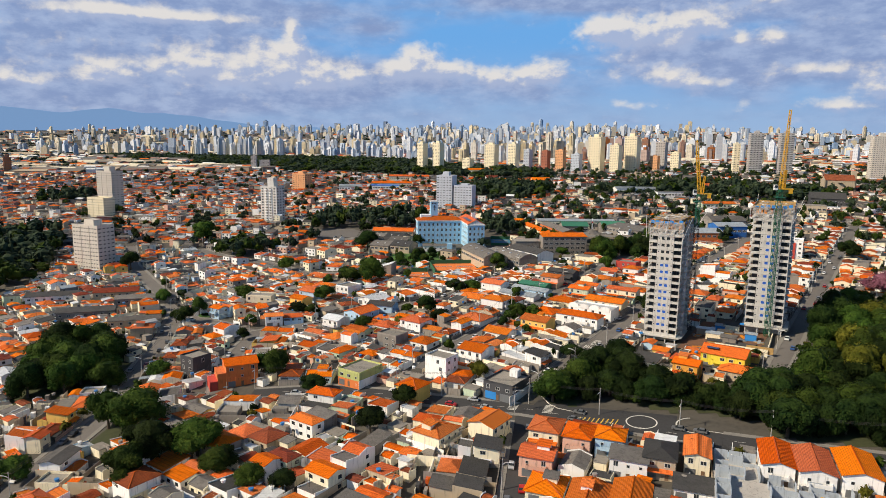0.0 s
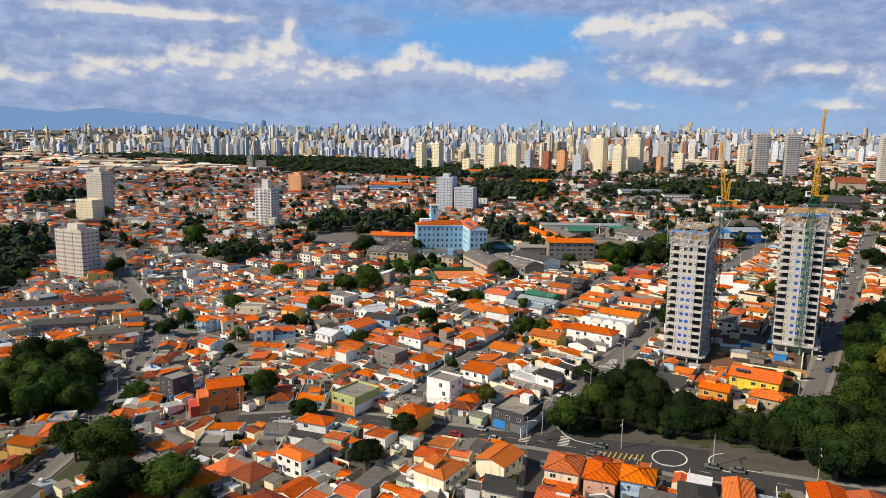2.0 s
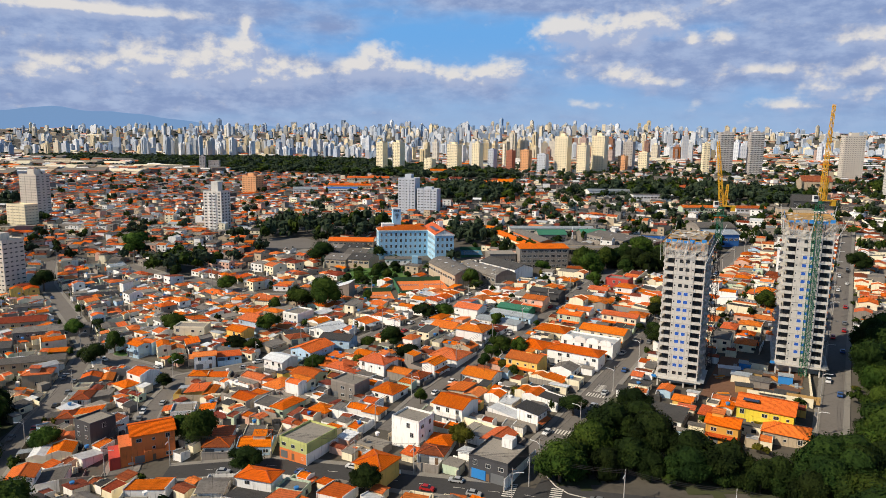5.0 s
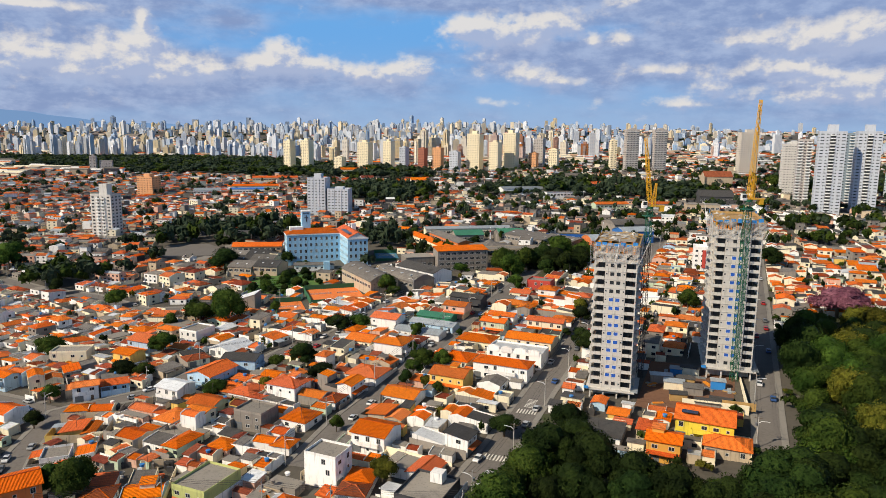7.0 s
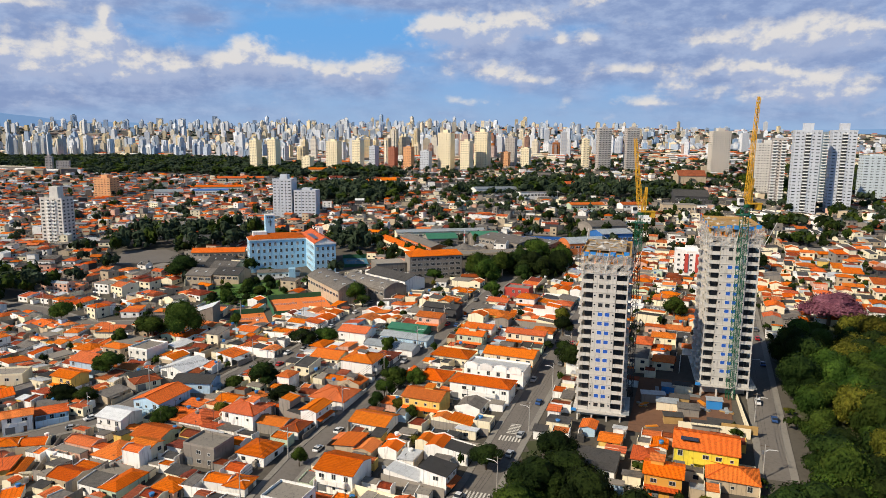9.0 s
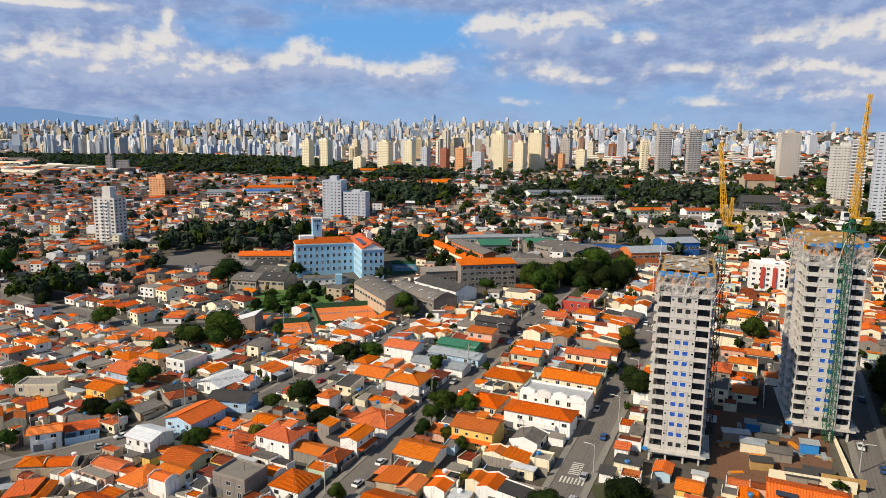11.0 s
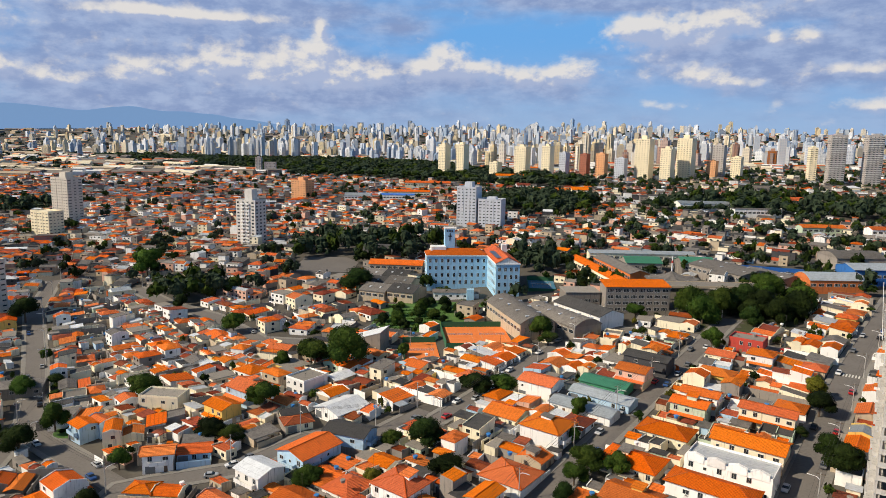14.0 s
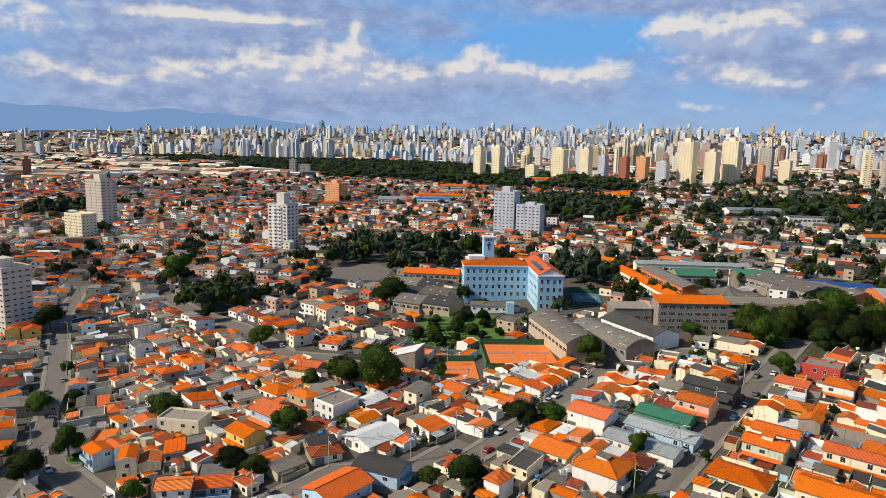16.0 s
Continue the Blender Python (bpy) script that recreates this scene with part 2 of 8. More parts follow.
def foliage(name, color, warm):
    """Leaves: every clump a tone of its own, mottled darker at random."""
    m, n, b = material(name)
    isl = n.add("NewGeometry").outputs["Random Per Island"]
    rnd = n.add("ObjectInfo").outputs["Random"]
    pos = n.add("NewGeometry").outputs["Position"]
    c = n.mix(isl, color, warm)
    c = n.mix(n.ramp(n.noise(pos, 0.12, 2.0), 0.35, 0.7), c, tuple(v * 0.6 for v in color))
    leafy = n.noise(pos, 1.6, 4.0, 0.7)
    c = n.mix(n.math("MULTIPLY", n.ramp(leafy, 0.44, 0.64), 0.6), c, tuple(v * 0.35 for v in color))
    hsv = n.add("HueSaturation", Color=c, Hue=n.math("ADD", 0.485, n.math("MULTIPLY", rnd, 0.03)), Value=n.math("ADD", 0.65, n.math("MULTIPLY", rnd, 0.7)))
    n.put(b.inputs["Base Color"], hsv.outputs[0])
    b.inputs["Roughness"].default_value = 0.8
    b.inputs["Specular IOR Level"].default_value = 0.08
    bump(n, b, leafy, 1.0, 0.5)
    return m


def tower_skin(name, color, glass, floor=3.0, bay=3.4, share=0.38):
    """Far facade: bands of windows between piers, on upright faces only."""
    m, n, b = material(name)
    g = n.add("NewGeometry")
    s = n.add("SeparateXYZ", g.outputs["Position"])
    nz = n.add("SeparateXYZ", g.outputs["Normal"])
    isl = g.outputs["Random Per Island"]
    along = n.math("ADD", n.math("MULTIPLY", s.outputs[0], nz.outputs[1]), n.math("MULTIPLY", s.outputs[1], n.math("MULTIPLY", nz.outputs[0], -1.0)))
    row = n.math("FRACT", n.math("DIVIDE", s.outputs[2], floor))
    col = n.math("FRACT", n.math("DIVIDE", along, n.math("ADD", bay, n.math("MULTIPLY", isl, 1.5))))
    win = n.math("MULTIPLY", n.math("MULTIPLY", n.math("GREATER_THAN", row, 1 - share), n.math("GREATER_THAN", col, 0.42)),
                 n.math("LESS_THAN", n.math("ABSOLUTE", nz.outputs[2]), 0.3))
    tone = n.add("HueSaturation", Color=color, Value=n.math("ADD", 0.60, n.math("MULTIPLY", isl, 0.48)),
                 Saturation=n.math("ADD", 0.5, n.math("FRACT", n.math("MULTIPLY", isl, 9.7))))
    c = n.mix(n.math("MULTIPLY", win, 0.85), tone.outputs[0], glass)
    n.put(b.inputs["Base Color"], c)
    n.put(b.inputs["Roughness"], n.math("SUBTRACT", 0.85, n.math("MULTIPLY", win, 0.45)))
    return m


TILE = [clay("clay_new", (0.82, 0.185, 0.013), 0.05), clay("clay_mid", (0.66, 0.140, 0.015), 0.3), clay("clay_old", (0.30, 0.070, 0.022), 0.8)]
FIBRE = sheet("fibre_cement", (0.185, 0.168, 0.150), 0.18, 0.9, 0, 0.6)
FIBRE_DARK = sheet("fibre_cement_black", (0.066, 0.063, 0.060), 0.18, 0.9, 0, 0.5)
METAL = sheet("white_metal_sheet", (0.72, 0.74, 0.75), 0.25, 0.45, 0.0, 0.3)
GREY_METAL = sheet("grey_metal_sheet", (0.42, 0.46, 0.48), 0.25, 0.45, 0.2, 0.4)
GREEN_ROOF = sheet("green_roof_sheet", (0.05, 0.22, 0.13), 0.25, 0.6, 0, 0.3)
SLAB = plaster("roof_slab", (0.25, 0.225, 0.19), 0.9, 0.55, 0.3)
WALLS = {
    "white": plaster("white_paint", (0.88, 0.86, 0.82), 0.85, 0.3), "cream": plaster("cream_paint", (0.86, 0.77, 0.56), 0.85, 0.3),
    "beige": plaster("beige_paint", (0.50, 0.40, 0.28)), "yellow": plaster("yellow_paint", (0.78, 0.52, 0.13)),
    "grey": plaster("bare_mortar", (0.25, 0.22, 0.19), 0.9, 0.5, 0.25), "pale_green": plaster("pale_green_paint", (0.52, 0.62, 0.46)),
    "pale_blue": plaster("pale_blue_paint", (0.42, 0.58, 0.72)), "pink": plaster("pink_paint", (0.66, 0.40, 0.30)),
    "orange": plaster("orange_paint", (0.72, 0.20, 0.05)), "red": plaster("red_paint", (0.50, 0.06, 0.04)),
    "ochre": plaster("ochre_paint", (0.70, 0.36, 0.06)), "dark": plaster("charcoal_paint", (0.06, 0.06, 0.065)),
    "olive": plaster("olive_paint", (0.48, 0.50, 0.18)), "green": plaster("green_paint", (0.06, 0.28, 0.15)), "lemon": plaster("lemon_paint", (0.88, 0.70, 0.06)),
}
GLASS = plain("window_glass", (0.030, 0.036, 0.042), 0.12, 0.0, 3.0, 0.5)
FRAME = plain("window_frame", (0.62, 0.62, 0.60), 0.5)
DOOR = plain("painted_door", (0.20, 0.12, 0.07), 0.6)
GATE = plain("gate_steel", (0.20, 0.21, 0.22), 0.5, 0.3)
ASPHALT = plain("asphalt", (0.165, 0.150, 0.135), 0.95, 0, 1.1, 0.5)
# shaded copy of the asphalt: shade on the front avenue put into the colour
ASPHALT_SHADED = plain("new_asphalt", (0.046, 0.045, 0.046), 0.9, 0, 1.1, 0.5)
KERB = plain("pavement_concrete", (0.24, 0.225, 0.20), 0.9, 0, 1.2, 0.5)
PAINT = plain("road_paint", (0.66, 0.64, 0.58), 0.8, 0, 2.0, 0.5)
YELLOW_PAINT = plain("yellow_road_paint", (0.62, 0.40, 0.06), 0.8, 0, 2.0, 0.5)
SOIL = plain("bare_soil", (0.17, 0.085, 0.048), 0.95, 0, 0.8, 0.6)
YARD = plain("yard_ground", (0.092, 0.082, 0.066), 0.95, 0, 0.6, 0.6)
GRASS = plain("grass_ground", (0.075, 0.165, 0.030), 0.95, 0, 0.7, 0.6)
CONCRETE = plaster("raw_concrete", (0.55, 0.525, 0.48), 0.9, 0.42, 0.05)
BARK = plain("bark", (0.11, 0.08, 0.055), 0.95, 0, 6.0, 0.5)
TANK = plain("water_tank_blue", (0.04, 0.22, 0.55), 0.4)
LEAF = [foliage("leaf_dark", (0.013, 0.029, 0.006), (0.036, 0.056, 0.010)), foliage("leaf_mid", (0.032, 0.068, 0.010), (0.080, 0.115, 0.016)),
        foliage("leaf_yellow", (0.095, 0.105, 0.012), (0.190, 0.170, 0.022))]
# haze over distant trees painted in as a paler, greyer green
HAZY_LEAF = foliage("far_leaf", (0.046, 0.076, 0.046), (0.085, 0.118, 0.060))
PINK = foliage("pink_blossom", (0.26, 0.085, 0.13), (0.42, 0.19, 0.23))
# distance haze painted in: whites and greys cooled, window glass lightened
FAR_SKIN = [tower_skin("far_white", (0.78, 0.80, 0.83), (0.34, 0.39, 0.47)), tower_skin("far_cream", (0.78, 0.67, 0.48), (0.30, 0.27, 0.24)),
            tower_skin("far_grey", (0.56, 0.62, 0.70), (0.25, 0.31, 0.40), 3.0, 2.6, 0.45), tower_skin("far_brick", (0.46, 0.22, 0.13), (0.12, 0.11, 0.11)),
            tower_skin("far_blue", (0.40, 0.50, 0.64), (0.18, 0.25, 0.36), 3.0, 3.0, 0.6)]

# ---- lie of the land ----
def land(x, y):
    """Height of the ground."""
    tx, ty = math.tanh(x / 300 + 0.3), math.tanh((y - 300) / 300)
    dell = math.exp(-1.5 * ((x / 200 + 1) ** 2 + ((y - 300) / 300 + 0.3) ** 2))
    k = max(0.0, min(1.0, (y - 2500) / 1500))
    return 92 * k * k * (3 - 2 * k) + 0.43 + 23.05 * tx - 2.62 * ty - 7.73 * tx * ty + 2.83 * dell + 39.95 * math.tanh((y - 300) / 900)


def mesh_object(name, verts, faces, mats, index=None, parent=None, smooth=False):
    me = bpy.data.meshes.new(name)
    me.from_pydata(verts, [], faces)
    for m in mats:
        me.materials.append(m)
    if index is not None:
        me.polygons.foreach_set("material_index", index)
    if smooth:
        me.polygons.foreach_set("use_smooth", [True] * len(faces))
    me.update()
    ob = new(name, me)
    if parent:
        ob.parent = parent
    return ob


def part(name, geo, material, parent, label=""):
    """One mesh part under a thing, from (verts, faces)."""
    ob = mesh_object(name, geo[0], geo[1], material if isinstance(material, list) else [material], geo[2] if len(geo) > 2 else None, parent)
    if label:
        ob["label"] = label
    return ob


def thing(name, m, label, category, group="", kind=""):
    ob = new(name)
    ob.empty_display_size = 1.0
    ob.matrix_world = m
    return tagged(ob, label, category, group, kind)


def join(*geos):
    """Several (verts, faces) in one; a third entry gives the material slots."""
    vs, fs, ix = [], [], []
    for g in geos:
        o = len(vs)
        vs += g[0]
        fs += [tuple(i + o for i in f) for f in g[1]]
        ix += list(g[2]) if len(g) > 2 else [0] * len(g[1])
    return vs, fs, ix


def moved(g, dx=0.0, dy=0.0, dz=0.0, rot=0.0, slot=None):
    c, s = math.cos(rot), math.sin(rot)
    vs = [(x * c - y * s + dx, x * s + y * c + dy, z + dz) for x, y, z in g[0]]
    if slot is not None:
        return vs, g[1], [slot] * len(g[1])
    return (vs, g[1]) if len(g) < 3 else (vs, g[1], g[2])


BOX_FACES = [(0, 3, 2, 1), (4, 5, 6, 7), (0, 1, 5, 4), (1, 2, 6, 5), (2, 3, 7, 6), (3, 0, 4, 7)]


def box(x0, y0, z0, x1, y1, z1):
    return [(x0, y0, z0), (x1, y0, z0), (x1, y1, z0), (x0, y1, z0), (x0, y0, z1), (x1, y0, z1), (x1, y1, z1), (x0, y1, z1)], list(BOX_FACES)


def frange(a, b, n):
    return [a + (b - a) * i / n for i in range(n + 1)]


# ground: one sheet, fine in the near town and coarse to the horizon
xs = frange(-4900, -900, 40) + frange(-900, 600, 110)[1:] + frange(600, 4900, 42)[1:]
ys = frange(-800, 0, 10) + frange(0, 1300, 95)[1:] + frange(1300, 4900, 50)[1:]
gv = [(x, y, land(x, y)) for y in ys for x in xs]
nx = len(xs)
gf = [(j * nx + i, j * nx + i + 1, (j + 1) * nx + i + 1, (j + 1) * nx + i) for j in range(len(ys) - 1) for i in range(nx - 1)]
ground = tagged(mesh_object("ground", gv, gf, [YARD], smooth=True), "grey-brown built-up ground of yards and lanes", "ground", kind="structure")

# main street grid: s runs along the streets, v across them
SO, SU, SV = (-27.0, 236.0), (0.47, 0.883), (0.883, -0.47)
GRID_ROT = math.atan2(SV[1], SV[0])


def town(s, v):
    return SO[0] + s * SU[0] + v * SV[0], SO[1] + s * SU[1] + v * SV[1]


STREETS = [
    ("road", 8.5, [town(-48, -2), town(-20, 0), town(150, 0), town(330, 8)]),
    ("road", 7.0, [town(-46, -52), town(-20, -55), town(205, -55)]),
    ("road", 6.5, [town(38, -108), town(170, -108)]),
    ("road", 6.2, [town(4, 73), town(240, 72), town(420, 72)]),
    ("road", 8.0, [(120, 121), (95, 129), (50, 141), (20, 150.5), (-5, 159), (-29, 169.5), (-52, 179), (-84, 187), (-102, 193), (-128, 199), (-158, 196)]),
    ("road", 6.0, [(-58, 60), (-55, 126), (-52, 176)]),
    ("road", 7.5, [(-205, 120), (-208, 180), (-220, 216), (-230, 260), (-251, 317), (-289, 366), (-355, 446), (-400, 520)]),
    ("road", 7.0, [(-172, 196), (-184, 240), (-187, 274), (-158, 286), (-144, 307), (-120, 312), (-108, 330)]),
    ("road", 7.0, [(-251, 317), (-232, 300), (-187, 274)]),
    ("road", 8.0, [(-330, 505), (-289, 472), (-246, 446), (-203, 407), (-159, 400), (-128, 392)]),
    ("road", 7.0, [town(160, -110), town(172, -55), town(160, 0), town(150, 70)]),
]


def offset_line(line, off):
    out = []
    for i, p in enumerate(line):
        a, b = line[max(0, i - 1)], line[min(len(line) - 1, i + 1)]
        dx, dy = b[0] - a[0], b[1] - a[1]
        k = math.hypot(dx, dy)
        out.append((p[0] - dy / k * off, p[1] + dx / k * off))
    return out


def resample(line, step):
    out = []
    for a, b in zip(line, line[1:]):
        n = max(1, int(math.hypot(b[0] - a[0], b[1] - a[1]) / step))
        out += [(a[0] + (b[0] - a[0]) * i / n, a[1] + (b[1] - a[1]) * i / n) for i in range(n)]
    return out + [line[-1]]


def ribbon(line, o0, o1, lift, depth=0.0):
    """A strip along a line between two offsets, laid on the land; with a depth it has kerb faces."""
    a, b = offset_line(line, o0), offset_line(line, o1)
    vs = [(p[0], p[1], land(*p) + lift) for p in a] + [(p[0], p[1], land(*p) + lift) for p in b]
    n = len(line)
    fs = [(i, n + i, n + i + 1, i + 1) for i in range(n - 1)] if o0 > o1 else [(i, i + 1, n + i + 1, n + i) for i in range(n - 1)]
    if depth:
        vs += [(x, y, z - depth) for x, y, z in vs]
        m = 2 * n
        fs += [(i, i + 1, m + i + 1, m + i) for i in range(n - 1)] + [(n + i, m + n + i, m + n + i + 1, n + i + 1) for i in range(n - 1)]
    return vs, fs


LINES = []
for k, (nm, wide, line) in enumerate(STREETS):
    fine = resample(line, 6.0)
    LINES.append((fine, wide / 2))
    g = ribbon(fine, wide / 2, -wide / 2, 0.05 + 0.006 * k)
    tagged(mesh_object("road", g[0], g[1], [ASPHALT_SHADED if k in (4, 5) else ASPHALT]), "dark newer asphalt avenue" if k in (4, 5) else "worn grey asphalt street", "road", kind="structure")
    for side in (1, -1):
        keep, run = [], []
        for p in fine:                      # pavements stop where another street opens and at the wide junction
            clear = not (k == 4 and side < 0 and -54 < p[0] < 6) and all(min(math.hypot(p[0] - q[0], p[1] - q[1]) for q in l2) > h2 + wide / 2 + 1.5 for l2, h2 in LINES[:-1])
            if clear:
                run.append(p)
            else:
                keep.append(run)
                run = []
        for run in keep + [run]:
            if len(run) > 2:
                g = ribbon(run, side * (wide / 2 + 1.9), side * wide / 2, 0.19, 0.3)
                tagged(mesh_object("pavement", g[0], g[1], [KERB]), "stained concrete pavement with a kerb", "pavement", kind="structure")


def street_gap(x, y):
    """Metres to the nearest kerb."""
    return min(min(math.hypot(x - p[0], y - p[1]) for p in line) - half for line, half in LINES)

lawn = [(-154, 428), (-128, 420), (-104, 434), (-100, 470), (-128, 478), (-156, 470)]
tagged(mesh_object("lawn", [(x, y, land(x, y) + 0.12) for x, y in lawn], [tuple(range(len(lawn)))], [GRASS]), "green school garden with lawn and vegetable beds", "lawn", kind="structure")

BEDS = foliage("vegetable_leaves", (0.06, 0.15, 0.02), (0.11, 0.22, 0.03))
vr = random.Random(17)
for k in range(7):
    bx, by = -151 + 1.2 * k, 424 + 5.4 * k
    v2, f2 = [], []
    for q in range(240):
        px, py, a2, lift = bx + vr.uniform(0, 26), by + vr.uniform(0, 2.6), vr.uniform(0, 6.28), vr.uniform(0.25, 0.7)
        o, r0 = len(v2), vr.uniform(0.35, 0.8)
        z0 = land(px, py) + 0.15
        v2 += [(px, py, z0), (px + r0 * math.cos(a2), py + r0 * math.sin(a2), z0 + lift), (px + r0 * math.cos(a2 + 1.1), py + r0 * math.sin(a2 + 1.1), z0 + lift * 0.8)]
        f2.append((o, o + 1, o + 2))
    tagged(mesh_object("vegetable_bed", v2, f2, [BEDS]), "long bed of bright green vegetables in the school garden", "garden bed", "vegetable beds", kind="stuff")

# ---- houses ----
def roof_geo(kind, w, d, h, over=0.45, thick=0.16, rise=None):
    """Roof over a w x d plan whose walls end at h. Ridge along x for a gable, the slope of a shed falls to -y."""
    x, y = w / 2 + over, d / 2 + over
    if kind == "hip":
        r = rise or min(w, d) * 0.18
        if w >= d:
            e = x - y
            top = [(-e, 0, h + r), (e, 0, h + r)]
        else:
            e = y - x
            top = [(0, -e, h + r), (0, e, h + r)]
        vs = [(-x, -y, h), (x, -y, h), (x, y, h), (-x, y, h)] + top
        fs = [(0, 1, 5, 4), (1, 2, 5), (2, 3, 4, 5), (3, 0, 4)] if w >= d else [(0, 1, 4), (1, 2, 5, 4), (2, 3, 5), (3, 0, 4, 5)]
    elif kind == "gable":
        r = rise or d * 0.16
        vs = [(-x, -y, h), (x, -y, h), (x, y, h), (-x, y, h), (-x, 0, h + r), (x, 0, h + r)]
        fs = [(0, 1, 5, 4), (2, 3, 4, 5)]
    else:
        r = rise or d * 0.13
        vs = [(-x, -y, h), (x, -y, h), (x, y, h + r), (-x, y, h + r)]
        fs = [(0, 1, 2, 3)]
    n = len(vs)
    vs = [(a, b, c + thick) for a, b, c in vs] + [(a, b, c) for a, b, c in vs]
    rim = [(0, 1), (1, 2), (2, 3), (3, 0)] if kind != "gable" else [(0, 1), (1, 5), (5, 2), (2, 3), (3, 4), (4, 0)]
    fs = fs + [tuple(reversed([i + n for i in f])) for f in fs] + [(a, n + a, n + b, b) for a, b in rim]
    return vs, fs


def party_geo(kind, w, d, h, deep=3.0, rise=None, over=0.15, proud=0.35):
    """The two flank walls of a row house, carried up past the roof."""
    y = d / 2 + over
    if kind == "gable":
        r = rise or d * 0.16
        line = [(-y, h), (0, h + r), (y, h)]
    else:
        r = rise or d * 0.13
        line = [(-y, h), (y, h + r)]
    prof = [(-y, -deep)] + [(a, z + 0.16 + proud) for a, z in line] + [(y, -deep)]
    k = len(prof)
    out = []
    for x0, x1 in ((-w / 2 - over - 0.04, -w / 2 - over + 0.14), (w / 2 + over - 0.14, w / 2 + over + 0.04)):
        vs = [(x0, a, z) for a, z in prof] + [(x1, a, z) for a, z in prof]
        out.append((vs, [tuple(range(k - 1, -1, -1)), tuple(range(k, 2 * k))] + [(i, (i + 1) % k, k + (i + 1) % k, k + i) for i in range(k)]))
    return join(*out)[:2]


def wall_geo(kind, w, d, h, deep=3.0, rise=None):
    x, y = w / 2, d / 2
    if kind == "gable":
        r = rise or d * 0.16
        vs = [(-x, -y, -deep), (x, -y, -deep), (x, y, -deep), (-x, y, -deep), (-x, -y, h), (x, -y, h), (x, y, h), (-x, y, h), (-x, 0, h + r * d / (d + 0.9)), (x, 0, h + r * d / (d + 0.9))]
        return vs, [(0, 1, 5, 4), (1, 2, 6, 9, 5), (2, 3, 7, 6), (3, 0, 4, 8, 7), (4, 5, 9, 8), (6, 7, 8, 9)]
    if kind == "shed":
        r = rise or d * 0.13
        return [(-x, -y, -deep), (x, -y, -deep), (x, y, -deep), (-x, y, -deep), (-x, -y, h), (x, -y, h), (x, y, h + r), (-x, y, h + r)], list(BOX_FACES)
    return box(-x, -y, -deep, x, y, h)


def ridge_geo(kind, w, d, h, over=0.55, rise=None):
    """Ridge and hip caps as square bars."""
    def bar(a, b, t=0.13):
        a, b = Vector(a), Vector(b)
        k = (b - a).normalized()
        side = k.cross(Vector((0, 0, 1))).normalized() * t
        up = Vector((0, 0, 0.12))
        vs = [a - side, a + side, a + side + up, a - side + up, b - side, b + side, b + side + up, b - side + up]
        return [tuple(p) for p in vs], [(0, 1, 2, 3), (7, 6, 5, 4), (0, 4, 5, 1), (1, 5, 6, 2), (2, 6, 7, 3), (3, 7, 4, 0)]
    x, y, z = w / 2 + over, d / 2 + over, h + 0.15
    if kind == "gable":
        r = rise or d * 0.16
        return bar((-x, 0, z + r), (x, 0, z + r))
    r = rise or min(w, d) * 0.18
    if w >= d:
        p, q = (-(x - y), 0, z + r), (x - y, 0, z + r)
        ends = [((-x, -y, z), p), ((-x, y, z), p), ((x, -y, z), q), ((x, y, z), q)]
    else:
        p, q = (0, -(y - x), z + r), (0, y - x, z + r)
        ends = [((-x, -y, z), p), ((x, -y, z), p), ((-x, y, z), q), ((x, y, z), q)]
    bars = [bar(a, b) for a, b in ends]
    if math.dist(p, q) > 0.3:
        bars.append(bar(p, q))
    g = join(*bars)
    return g[0], g[1]


def roof_turned(kind, w, d, h, **more):
    """Roof with its ridge along the longer side."""
    if kind == "gable" and d > w * 1.1:
        return moved(roof_geo(kind, d, w, h, **more), 0, 0, 0, math.pi / 2)
    return roof_geo(kind, w, d, h, **more)


def wall_turned(kind, w, d, h, party=False, **more):
    if kind == "gable" and d > w * 1.1:
        return moved(wall_turned(kind, d, w, h, party, **more), 0, 0, 0, math.pi / 2)
    g = wall_geo(kind, w, d, h, **more)
    return join(g, party_geo(kind, w, d, h, **more))[:2] if party else g


